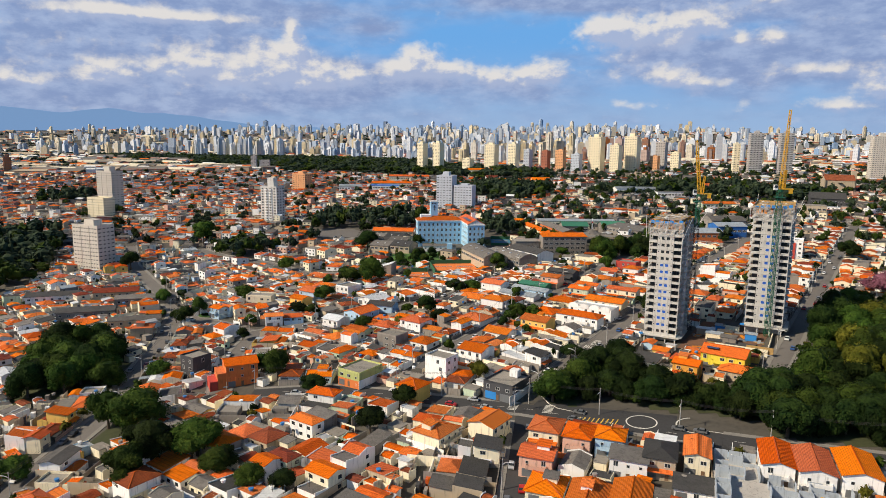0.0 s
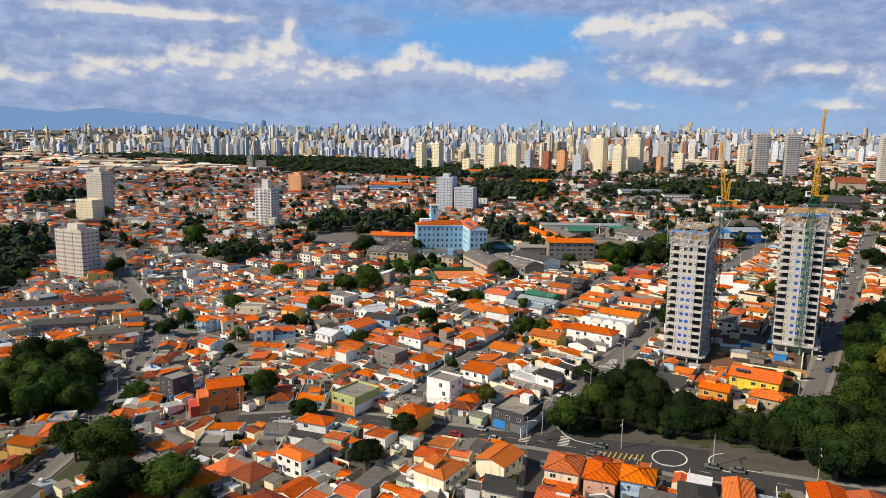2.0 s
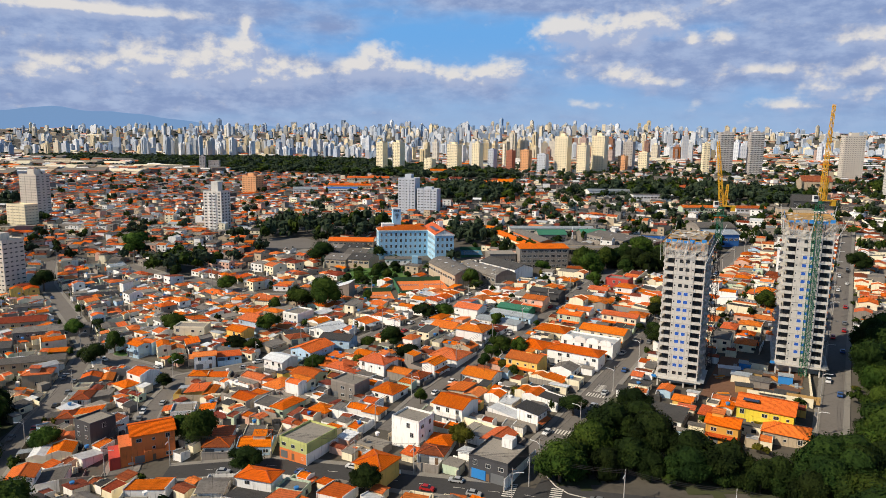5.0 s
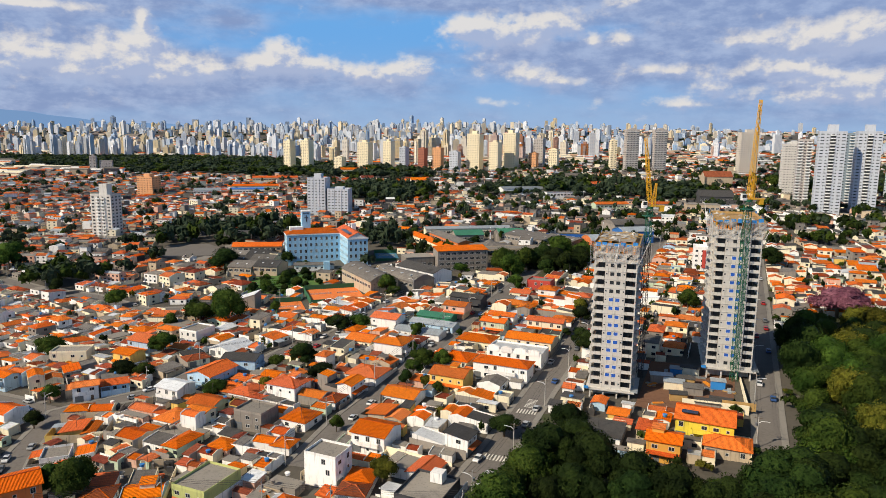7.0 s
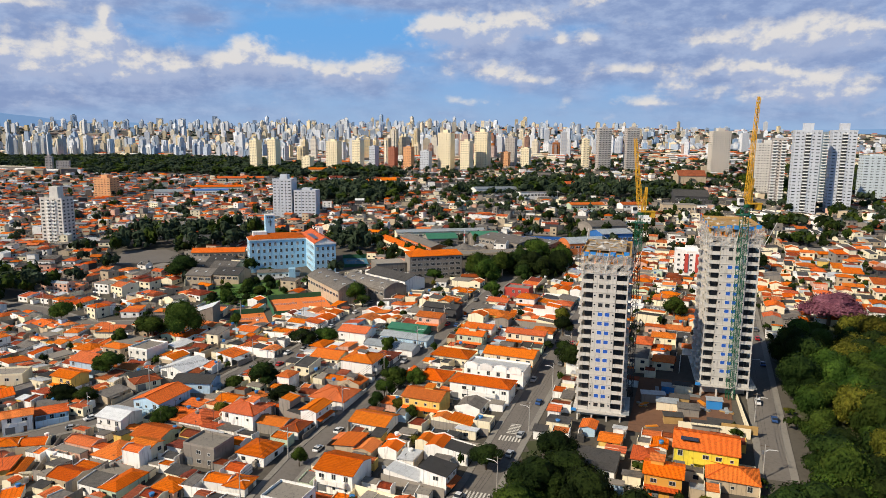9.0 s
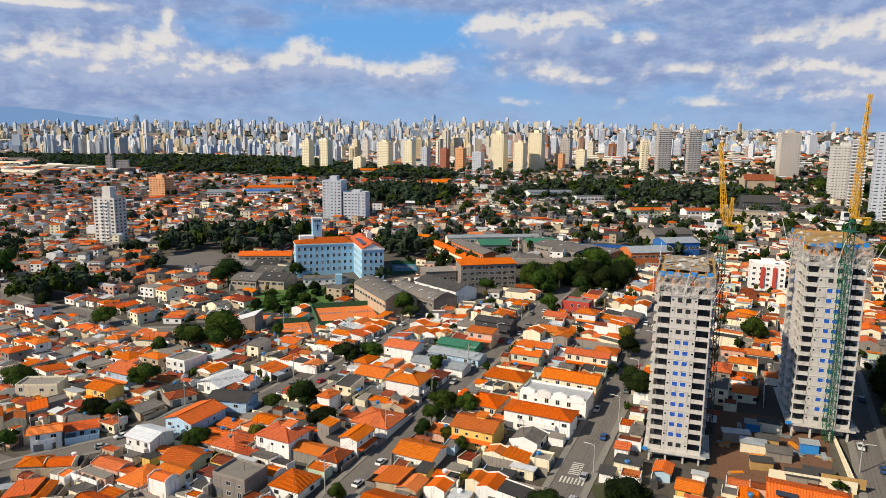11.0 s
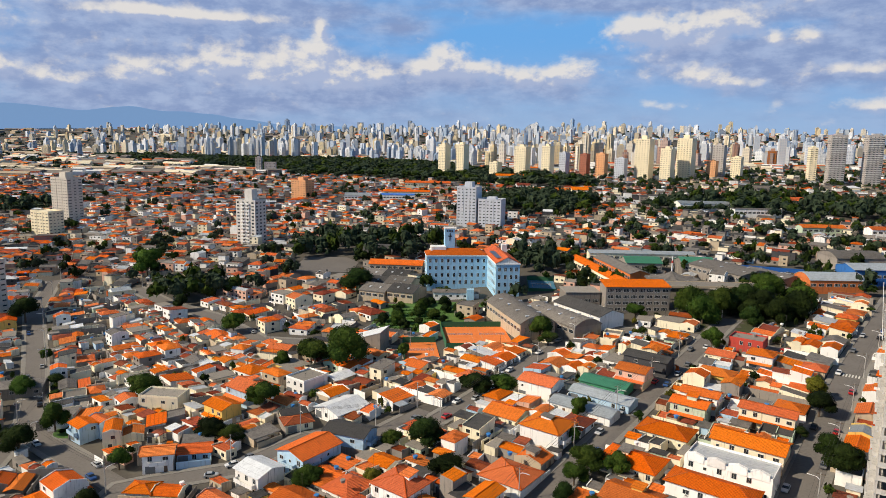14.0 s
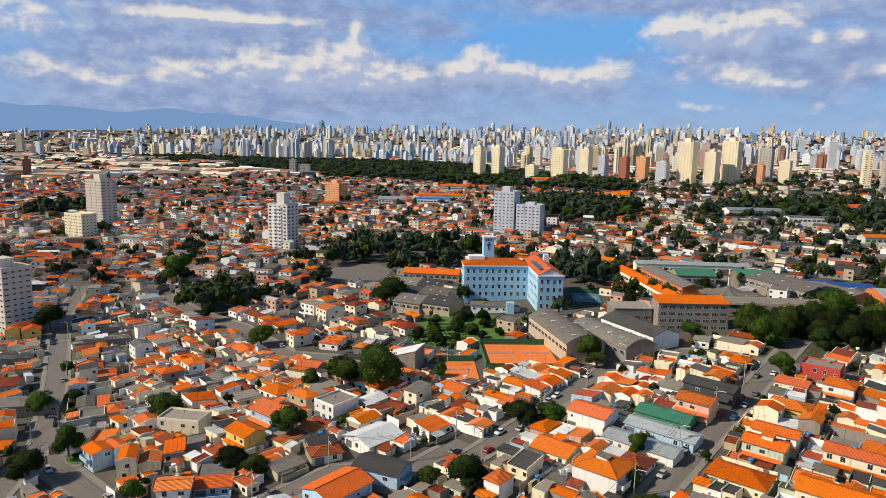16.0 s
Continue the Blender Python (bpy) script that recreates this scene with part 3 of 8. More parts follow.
def window_mesh(name, w, h, bars=1, glass=None, frame_mat=None, t=0.08, bw=0.06):
    """A framed window, one shell: the frame stands 6 cm proud, the panes lie back in it; faces -y."""
    xc = [-w / 2, -w / 2 + t]
    for i in range(bars):
        c = -w / 2 + w * (i + 1) / (bars + 1)
        xc += [c - bw / 2, c + bw / 2]
    xc += [w / 2 - t, w / 2]
    zc = [0.0, t, h - t, h]
    at, vs, fs, ix = {}, [], [], []

    def vert(x, y, z):
        k = (round(x, 4), round(y, 4), round(z, 4))
        if k not in at:
            at[k] = len(vs)
            vs.append(k)
        return at[k]

    def quad(a, b, c, d, slot):
        fs.append((vert(*a), vert(*b), vert(*c), vert(*d)))
        ix.append(slot)

    f, g = -0.06, -0.015
    for i in range(len(xc) - 1):
        for j in range(3):
            x0, x1, z0, z1 = xc[i], xc[i + 1], zc[j], zc[j + 1]
            if j == 1 and i % 2 == 1:
                quad((x0, g, z0), (x1, g, z0), (x1, g, z1), (x0, g, z1), 1)
                quad((x0, f, z0), (x1, f, z0), (x1, g, z0), (x0, g, z0), 0)
                quad((x0, g, z1), (x1, g, z1), (x1, f, z1), (x0, f, z1), 0)
                quad((x0, f, z0), (x0, g, z0), (x0, g, z1), (x0, f, z1), 0)
                quad((x1, g, z0), (x1, f, z0), (x1, f, z1), (x1, g, z1), 0)
            else:
                quad((x0, f, z0), (x1, f, z0), (x1, f, z1), (x0, f, z1), 0)
    for i in range(len(xc) - 1):
        quad((xc[i], 0.03, 0), (xc[i + 1], 0.03, 0), (xc[i + 1], f, 0), (xc[i], f, 0), 0)
        quad((xc[i], f, h), (xc[i + 1], f, h), (xc[i + 1], 0.03, h), (xc[i], 0.03, h), 0)
    for j in range(3):
        quad((-w / 2, 0.03, zc[j]), (-w / 2, f, zc[j]), (-w / 2, f, zc[j + 1]), (-w / 2, 0.03, zc[j + 1]), 0)
        quad((w / 2, f, zc[j]), (w / 2, 0.03, zc[j]), (w / 2, 0.03, zc[j + 1]), (w / 2, f, zc[j + 1]), 0)
    me = bpy.data.meshes.new(name)
    me.from_pydata(vs, [], fs)
    me.materials.append(frame_mat or FRAME)
    me.materials.append(glass or GLASS)
    me.polygons.foreach_set("material_index", ix)
    return me


WIN = [window_mesh("window_wide", 1.6, 1.2, 1), window_mesh("window_small", 0.9, 0.9, 0), window_mesh("window_tall", 1.3, 1.6, 1)]


def flat_box_mesh(name, w, d, h, m):
    v, f = box(-w / 2, -d / 2, 0, w / 2, d / 2, h)
    me = bpy.data.meshes.new(name)
    me.from_pydata(v, [], f)
    me.materials.append(m)
    return me


DOOR_MESH = flat_box_mesh("door", 1.0, 0.10, 2.1, DOOR)
GATE_MESH = flat_box_mesh("garage_gate", 2.8, 0.12, 2.3, GATE)


def ring_tube(r0, r1, z0, z1, n=12, cap=True):
    vs = [(r0 * math.cos(6.2832 * i / n), r0 * math.sin(6.2832 * i / n), z0) for i in range(n)] + [(r1 * math.cos(6.2832 * i / n), r1 * math.sin(6.2832 * i / n), z1) for i in range(n)]
    fs = [(i, (i + 1) % n, n + (i + 1) % n, n + i) for i in range(n)]
    if cap:
        fs += [tuple(range(n - 1, -1, -1)), tuple(range(n, 2 * n))]
    return vs, fs


tank_geo = join(ring_tube(0.55, 0.72, 0, 0.75), moved(ring_tube(0.78, 0.70, 0.75, 0.87)))
TANK_MESH = bpy.data.meshes.new("water_tank")
TANK_MESH.from_pydata(tank_geo[0], [], tank_geo[1])
TANK_MESH.materials.append(TANK)


def yard_geo(w, d, front):
    """Garden wall along the street and one flank, an L in plan."""
    x0, x1, y0, y1, t = -w / 2, w / 2 + 0.02, -d / 2 - front, -d / 2, 0.17
    plan = [(x0, y0), (x1 + t, y0), (x1 + t, y1), (x1, y1), (x1, y0 + t), (x0, y0 + t)]
    vs = [(x, y, -1.5) for x, y in plan] + [(x, y, 2.1) for x, y in plan]
    return vs, [(5, 4, 1, 0), (4, 3, 2, 1), (6, 7, 10, 11), (7, 8, 9, 10)] + [(i, (i + 1) % 6, 6 + (i + 1) % 6, 6 + i) for i in range(6)]


def child(name, me, parent, m):
    ob = new(name, me)
    ob.parent = parent
    ob.matrix_basis = m
    return ob


TONE = {"white": "white", "cream": "cream", "beige": "beige", "yellow": "yellow", "grey": "bare grey", "pale_green": "pale green", "pale_blue": "pale blue",
        "pink": "dusty pink", "orange": "orange", "red": "red", "ochre": "ochre", "dark": "charcoal", "olive": "olive green", "green": "bright green", "lemon": "bright yellow"}
ROOFWORD = {"tile": "orange clay-tile", "old": "weathered brown clay-tile", "fibre": "grey fibre-cement", "black": "dark fibre-cement", "metal": "white metal-sheet",
            "grey": "grey metal-sheet", "green": "green sheet", "slab": "flat concrete"}
class Plots:
    """Footprints already built on: x, y, width, depth, turn; kept by 40 m cells."""

    def __init__(self):
        self.cells = {}

    def append(self, p):
        r = (p[2] + p[3]) / 2
        for i in range(int((p[0] - r) // 40), int((p[0] + r) // 40) + 1):
            for j in range(int((p[1] - r) // 40), int((p[1] + r) // 40) + 1):
                self.cells.setdefault((i, j), []).append(p)

    def near(self, x, y):
        return self.cells.get((int(x // 40), int(y // 40)), ())


taken = Plots()


def blocked(x, y, w, d, rot, grow=0.0):
    """Does this footprint overlap one already taken?"""
    seen = set()
    for gx in (-0.5, 0.5):
        for gy in (-0.5, 0.5):
            for p in taken.near(x + gx * (w + d) * 0.7, y + gy * (w + d) * 0.7):
                if p in seen:
                    continue
                seen.add(p)
                dx, dy = p[0] - x, p[1] - y
                apart = False
                for ang in (rot, p[4]):             # separating axes
                    for turn in (0, math.pi / 2):
                        ax, ay = math.cos(ang + turn), math.sin(ang + turn)
                        reach = 0.0
                        for ww, dd, rr in ((w, d, rot), (p[2], p[3], p[4])):
                            c, s2 = math.cos(rr), math.sin(rr)
                            reach += abs(c * ax + s2 * ay) * ww / 2 + abs(-s2 * ax + c * ay) * dd / 2
                        if abs(dx * ax + dy * ay) > reach + grow:
                            apart = True
                            break
                    if apart:
                        break
                if not apart:
                    return True
    return False


def roof_material(tag, rng):
    if tag == "tile":
        return rng.choice([TILE[0], TILE[0], TILE[0], TILE[0], TILE[1]])
    return {"old": TILE[2], "fibre": FIBRE, "black": FIBRE_DARK, "metal": METAL, "grey": GREY_METAL, "green": GREEN_ROOF, "slab": SLAB}[tag]


REAR_ROOFS = [("shed", "tile"), ("gable", "tile"), ("gable", "tile"), ("hip", "tile"), ("shed", "tile"), ("gable", "tile"), ("hip", "tile"), ("flat", "slab"), ("shed", "fibre"), ("shed", "black"), ("shed", "metal"), ("gable", "old")]


def blocks(w, d, floors, kind, tag, tone, r2):
    """Cuts a plot into the street block and the additions behind it: dx, dy, w, d, height, roof kind, roof tag, wall tone."""
    h = 2.75 * floors + 0.1
    out, y = [], -d / 2
    while y < d / 2 - 2.2:
        deep = r2.uniform(5.2, 8.6)
        if d / 2 - y - deep < 3.0:
            deep = d / 2 - y
        if not out:
            wide, k, t, c, hh = (w if r2.random() < 0.65 else w * r2.uniform(0.68, 0.86)), kind, tag, tone, h
        else:
            wide, c, hh = w * r2.uniform(0.58, 1.0), r2.choice([tone, tone, tone, "white", "white", "cream", "cream", "grey"]), r2.choice([2.4, 2.6, 2.8, h - 0.35, h - 0.35, h + 0.4])
            k, t = r2.choice(REAR_ROOFS)
            if r2.random() < 0.2:                      # a patio between
                y += 1.2
                deep = max(2.4, deep - 1.2)
        out.append((r2.choice([-1, 1]) * (w - wide) / 2, y + deep / 2, wide, deep - 0.02, hh, k, t, c))
        y += deep
    return out


def house(x, y, rot, w, d, floors, kind, tag, tone, rng, group="houses of the quarter", extra=None, front=0.0, tank=None, label="", whole=False):
    """A town house whose street front faces its own -y."""
    z = land(x, y)
    h = (2.85 * floors + 0.25) if whole else (2.75 * floors + 0.1)
    text = "%s %s house with a %s roof" % ({1: "single-storey", 2: "two-storey", 3: "three-storey"}.get(floors, "tall"), TONE[tone], ROOFWORD[tag])
    label = label or text
    ob = thing("house", Matrix.Translation((x, y, z)) @ Matrix.Rotation(rot, 4, "Z"), label, "house", group)
    taken.append((x, y, w, d, rot))
    plan = [(0, 0, w, d, h, kind, tag, tone)] if whole else blocks(w, d, floors, kind, tag, tone, rng)
    for k, (bx, by, bw, bd, bh, bk, bt, bc) in enumerate(plan):
        pre = "" if k == 0 else "annex_"
        party = bk in ("gable", "shed") and not whole and rng.random() < 0.5
        part(pre + "wall", moved(wall_turned(bk, bw, bd, bh, party), bx, by), WALLS[bc], ob)
        if bk == "flat":
            t = 0.18
            part(pre + "roof", moved(box(-bw / 2 + t, -bd / 2 + t, bh - 0.1, bw / 2 - t, bd / 2 - t, bh + 0.05), bx, by), roof_material(bt, rng), ob)
            if k == 0:
                rim = join(box(-bw / 2, -bd / 2, bh, bw / 2, -bd / 2 + t, bh + 0.7), box(-bw / 2, bd / 2 - t, bh, bw / 2, bd / 2, bh + 0.7),
                           box(-bw / 2, -bd / 2 + t, bh, -bw / 2 + t, bd / 2 - t, bh + 0.7), box(bw / 2 - t, -bd / 2 + t, bh, bw / 2, bd / 2 - t, bh + 0.7))
                part("parapet", moved(rim[:2], bx, by), WALLS[bc], ob)
            continue
        over = 0.15 if party else 0.55 if k == 0 else 0.3
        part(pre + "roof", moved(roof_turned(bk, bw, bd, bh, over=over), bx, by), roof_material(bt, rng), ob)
        if k == 0 and bk in ("hip", "gable") and bt in ("tile", "old") and y < 330:
            part("ridge_cap", moved(moved(ridge_geo(bk, bd, bw, bh), 0, 0, 0, math.pi / 2) if bk == "gable" and bd > bw * 1.1 else ridge_geo(bk, bw, bd, bh), bx, by), TILE[1], ob)
    px, py, w, d0 = plan[0][:4]
    if front > 1.0:
        part("yard_wall", moved(yard_geo(w, d0, front), px, py), WALLS[tone if rng.random() < 0.6 else "grey"], ob)
        if rng.random() < 0.65:
            cw = min(w - 0.4, rng.uniform(3.0, 5.6))
            part("carport_roof", moved(roof_geo("shed", cw, front - 0.3, 2.5, 0.1, 0.08, 0.35), px - w / 2 + cw / 2 + 0.1, py - d0 / 2 - front / 2), rng.choice([FIBRE, TILE[1], TILE[0], FIBRE_DARK, GREY_METAL]), ob)
    if floors > 1 and kind != "flat":
        if rng.random() < 0.45:                       # balcony over the front yard
            bw, bx = w * rng.uniform(0.4, 0.9), px + rng.uniform(-0.05, 0.05) * w
            y1 = py - d0 / 2
            tray = [(-bw / 2, -1.4), (bw / 2, -1.4), (bw / 2, 0), (bw / 2 - 0.15, 0), (bw / 2 - 0.15, -1.25), (-bw / 2 + 0.15, -1.25), (-bw / 2 + 0.15, 0), (-bw / 2, 0)]
            vs = [(bx + a, y1 + b2, 2.75) for a, b2 in tray] + [(bx + a, y1 + b2, 3.95) for a, b2 in tray]
            fs = [(8, 9, 12, 13), (9, 10, 11, 12), (8, 13, 14, 15), (7, 6, 5, 0), (0, 5, 4, 1), (1, 4, 3, 2)] + [(i, (i + 1) % 8, 8 + (i + 1) % 8, 8 + i) for i in range(8)]
            part("balcony", (vs, fs), WALLS[tone], ob)
        elif rng.random() < 0.6:
            part("porch_roof", moved(roof_geo("shed", w * 0.96, 1.5, 2.6, 0.1, 0.1, 0.5), px, py - d0 / 2 - 0.8), roof_material("tile", rng), ob)
    back_clear = len(plan) < 2 or plan[1][4] < h - 0.5
    # openings on the front, the back and the flank
    for f in range(floors):
        base = 2.85 * f + 0.95
        n = max(1, int(w / 3.2))
        for i in range(n):
            cx = px - w / 2 + w * (i + 0.5) / n
            if f == 0 and i == 0:
                child("garage_gate", GATE_MESH, ob, pose(cx, py - d0 / 2 - 0.02, 0.0))
            elif f == 0 and i == 1 and rng.random() < 0.5:
                child("door", DOOR_MESH, ob, pose(cx, py - d0 / 2 - 0.02, 0.0))
            elif rng.random() < (0.85 if y < 320 else 0.55):
                child("window", rng.choice(WIN), ob, pose(cx, py - d0 / 2, base))
        if f > 0 and back_clear:
            child("window", rng.choice(WIN[:2]), ob, pose(px + w * 0.2, py + d0 / 2, base, 0, 0, 180))
        if rng.random() < (0.6 if y < 320 else 0.3) and len(plan) < 3:
            side = rng.choice((-90, 90))
            child("window", rng.choice(WIN), ob, pose(px + w / 2 * (1 if side > 0 else -1), py + d0 * rng.uniform(-0.25, 0.25), base, 0, 0, side))
    if kind in ("gable", "hip") and tag == "tile" and w > 7 and rng.random() < 0.22:      # raised room through the roof
        rw, rd = rng.uniform(2.6, 3.8), rng.uniform(2.8, 4.2)
        rx, ry = px + rng.uniform(-0.2, 0.2) * w, py + rng.uniform(0.0, 0.2) * d0
        part("roof_room", moved(wall_geo("shed", rw, rd, 2.3, 0.6), rx, ry, h), WALLS[rng.choice(["white", "cream", tone])], ob)
        part("roof_room_roof", moved(roof_geo("shed", rw, rd, 2.3, 0.3, 0.1), rx, ry, h), roof_material(rng.choice(["tile", "fibre"]), rng), ob)
    if (kind == "flat" and rng.random() < 0.6) if tank is None else tank:
        child("water_tank", TANK_MESH, ob, pose(px + rng.uniform(-0.25, 0.25) * w, py + rng.uniform(-0.2, 0.3) * d0, h + (0.05 if kind == "flat" else 0.4)))
    return ob

# ---- the two towers under construction and their cranes ----
BLUE_FILM = plain("blue_film_glass", (0.015, 0.10, 0.48), 0.6, 0, 5.0, 0.4)
PLY = plain("plywood_formwork", (0.45, 0.28, 0.10), 0.8, 0, 0.9, 0.6)
RUBBLE = plain("dusty_rubble", (0.36, 0.31, 0.25), 0.95, 0, 1.5, 0.7)
# dark sheets painted as the shade inside open loggias and balcony stacks
SHADE_SHEET = plain("unglazed_opening", (0.045, 0.045, 0.046), 0.7, 0, 1.0, 0.4)
YELLOW_STEEL = plain("yellow_steel", (0.78, 0.42, 0.02), 0.5)
GREEN_STEEL = plain("green_steel", (0.012, 0.12, 0.055), 0.5)
BLACK_STEEL = plain("dark_steel", (0.03, 0.025, 0.025), 0.6)
ORANGE_STEEL = plain("orange_shoring", (0.75, 0.25, 0.01), 0.6)
TARP = plain("blue_tarpaulin", (0.03, 0.24, 0.62), 0.6, 0, 1.0, 0.5)
WHITE_STEEL = plain("white_steel", (0.75, 0.75, 0.73), 0.5)

NET, n, b = material("safety_net")
pos = n.add("NewGeometry").outputs["Position"]
b.inputs["Base Color"].default_value = (0.60, 0.57, 0.53, 1)
b.inputs["Roughness"].default_value = 0.9
n.put(b.inputs["Alpha"], n.math("ADD", 0.22, n.math("MULTIPLY", n.ramp(n.noise(pos, 2.6, 4.0, 0.7), 0.36, 0.66), 0.34)))

WIN_BLUE = window_mesh("window_blue", 1.5, 1.3, 0, BLUE_FILM, WHITE_STEEL, 0.08)
WIN_HOLE = window_mesh("window_open", 1.4, 1.3, 0, GLASS, CONCRETE, 0.05)
WIN_TINY = window_mesh("window_tiny", 0.6, 0.6, 0, GLASS, FRAME, 0.06)


def bars_between(pairs, t):
    """Square bars, joined."""
    vs, fs = [], []
    for a, b2 in pairs:
        a, b2 = Vector(a), Vector(b2)
        k = (b2 - a).normalized()
        ref = Vector((0, 0, 1)) if abs(k.z) < 0.9 else Vector((1, 0, 0))
        p = k.cross(ref).normalized() * t
        q = k.cross(p).normalized() * t
        o = len(vs)
        for c in (a, b2):
            vs += [tuple(c - p - q), tuple(c + p - q), tuple(c + p + q), tuple(c - p + q)]
        fs += [tuple(i + o for i in f) for f in ((3, 2, 1, 0), (4, 5, 6, 7), (0, 1, 5, 4), (1, 2, 6, 5), (2, 3, 7, 6), (3, 0, 4, 7))]
    return vs, fs


def lattice(p0, p1, wide0, wide1, bay, t):
    """A four-chord lattice boom from p0 to p1."""
    p0, p1 = Vector(p0), Vector(p1)
    k = (p1 - p0).normalized()
    ref = Vector((0, 1, 0)) if abs(k.z) > 0.5 else Vector((0, 0, 1))
    ex = k.cross(ref).normalized()
    ey = k.cross(ex).normalized()
    count = max(2, round((p1 - p0).length / bay))
    rings = []
    for i in range(count + 1):
        w2 = (wide0 + (wide1 - wide0) * i / count) / 2
        c = p0 + (p1 - p0) * i / count
        rings.append([c + ex * sx * w2 + ey * sy * w2 for sx, sy in ((-1, -1), (1, -1), (1, 1), (-1, 1))])
    pairs, chords = [], []
    for i in range(count):
        for j in range(4):
            chords.append((rings[i][j], rings[i + 1][j]))
            pairs.append((rings[i][j], rings[i][(j + 1) % 4]))
            a = (j + i) % 2
            pairs.append((rings[i][(j + a) % 4], rings[i + 1][(j + 1 - a) % 4]))
    return join(bars_between(chords, t), bars_between(pairs, t * 0.55))[:2]


def raw_tower(corner, rot, w, d, z0, first, floors, top, windowed, seed, label):
    """A concrete apartment tower in the course of building; its front-left corner stands at `corner`."""
    r2 = random.Random(seed)
    fh = 2.92
    ob = thing("tower_under_construction", Matrix.Translation((*corner, z0)) @ Matrix.Rotation(radians(rot), 4, "Z"), label, "tower", "towers under construction")
    zf = [first + fh * i for i in range(floors + 1)]
    zt = zf[-1]
    bay, rec = 3.5, 1.9
    part("podium", join(box(-1.2, -1.6, first - 0.5, w + 1.4, d + 1.0, first - 0.1), box(0.6, 3.0, -3, w - 0.6, d - 1, first - 0.5))[:2], CONCRETE, ob)
    for x in (0.2, w * 0.33, w * 0.66, w - 0.6):
        for y in (-0.9, d * 0.5):
            part("column", box(x, y, -3, x + 0.5, y + 0.9, first - 0.5), CONCRETE, ob)
    part("core", box(rec, rec, first - 0.1, w - rec, d - rec, zt), CONCRETE, ob)
    part("pier", box(bay, 0.02, first, w - bay, rec, zt), CONCRETE, ob)
    part("pier", box(bay, d - rec, first, w - bay, d - 0.02, zt), CONCRETE, ob)
    for x in (0.02, w - rec):
        part("pier", box(x, d * 0.36, first, x + rec - 0.02, d * 0.64, zt), CONCRETE, ob)
    for x in (0.0, w - 0.35):
        for y in (0.0, d - 0.35, d * 0.18, d * 0.82):
            part("column", box(x, y, first, x + 0.35, y + 0.35, zt), CONCRETE, ob)
    slab = mesh_object("floor_slab", *box(-0.12, -0.12, 0, w + 0.12, d + 0.12, 0.2), [CONCRETE], parent=ob)
    slab.location.z = first - 0.1
    for z in zf[1:]:
        child("floor_slab", slab.data, ob, pose(0, 0, z - 0.1))
    front_band = flat_box_mesh("parapet", bay - 0.5, 0.12, 0.95, CONCRETE)
    side_band = flat_box_mesh("parapet", 0.12, d * 0.36 - 0.5, 0.95, CONCRETE)
    shade_front = flat_box_mesh("door_opening", bay - 1.0, 0.06, 2.3, SHADE_SHEET)
    shade_side = flat_box_mesh("door_opening", 0.06, d * 0.30, 2.3, SHADE_SHEET)
    lip = flat_box_mesh("balcony", 1.0, d * 0.17, 0.9, CONCRETE)
    for i, z in enumerate(zf[:-1]):
        for x in (bay / 2 + 0.1, w - bay / 2 - 0.1):
            child("parapet", front_band, ob, pose(x, 0.06, z + 0.1))
            child("door_opening", shade_front, ob, pose(x + (0.5 if x < w / 2 else -0.5), rec - 0.02, z + 0.12))
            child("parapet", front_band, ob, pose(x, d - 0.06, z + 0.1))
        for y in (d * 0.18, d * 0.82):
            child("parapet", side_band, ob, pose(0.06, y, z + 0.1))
            child("door_opening", shade_side, ob, pose(w - rec + 0.02, y, z + 0.12))
            child("parapet", side_band, ob, pose(w - 0.06, y, z + 0.1))
        for x, y in ((w + 0.5, d * 0.28), (w + 0.5, d * 0.72), (-0.5, d * 0.28), (-0.5, d * 0.72)):
            child("balcony", lip, ob, pose(x, y, z + 0.1))
        win = WIN_BLUE if windowed[0] <= i < windowed[1] else WIN_HOLE
        for x in (w / 2 - 1.05, w / 2 + 1.05):
            child("window", win, ob, pose(x, 0.02, z + 1.25))
        for x in (bay + 0.55, w - bay - 0.55):
            child("window", WIN_TINY, ob, pose(x, 0.02, z + 1.6))
        for y in (d * 0.42, d * 0.58):
            child("window", win, ob, pose(w - 0.02, y, z + 1.25, 0, 0, 90))
            child("window", win, ob, pose(0.02, y, z + 1.25, 0, 0, -90))
    # two open storeys at the top: columns, shores, formwork deck, tarpaulins, torn netting
    mid = zt + fh
    part("formwork_deck", box(-0.6, -0.6, mid - 0.1, w + 0.6, d + 0.6, mid + 0.15), PLY, ob, "plywood deck on shores")
    part("formwork_deck", box(0.8, 1.5, top - 0.25, w - 1.2, d - 2.0, top), RUBBLE, ob, "deck strewn with planks and rubble")
    prop = flat_box_mesh("prop", 0.16, 0.16, 1.0, ORANGE_STEEL)
    yellow_prop = flat_box_mesh("prop", 0.20, 0.12, 1.0, YELLOW_STEEL)
    for k in range(84):
        lo, hi = (zt + 0.1, mid - 0.1) if k % 2 else (mid + 0.15, top - 0.25)
        x, y = (r2.uniform(0.4, w - 0.6), r2.choice([0.5, 1.2, d - 2.4])) if k % 3 else (r2.choice([0.9, w - 1.4]), r2.uniform(1.6, d - 2.2))
        child("prop", prop if k % 3 else yellow_prop, ob, Matrix.Translation((x, y, lo)) @ Matrix.Diagonal((1.6, 1.6, hi - lo, 1)))
    plank = flat_box_mesh("plank", 3.2, 0.5, 0.08, PLY)
    grey_plank = flat_box_mesh("plank", 2.6, 0.9, 0.1, CONCRETE)
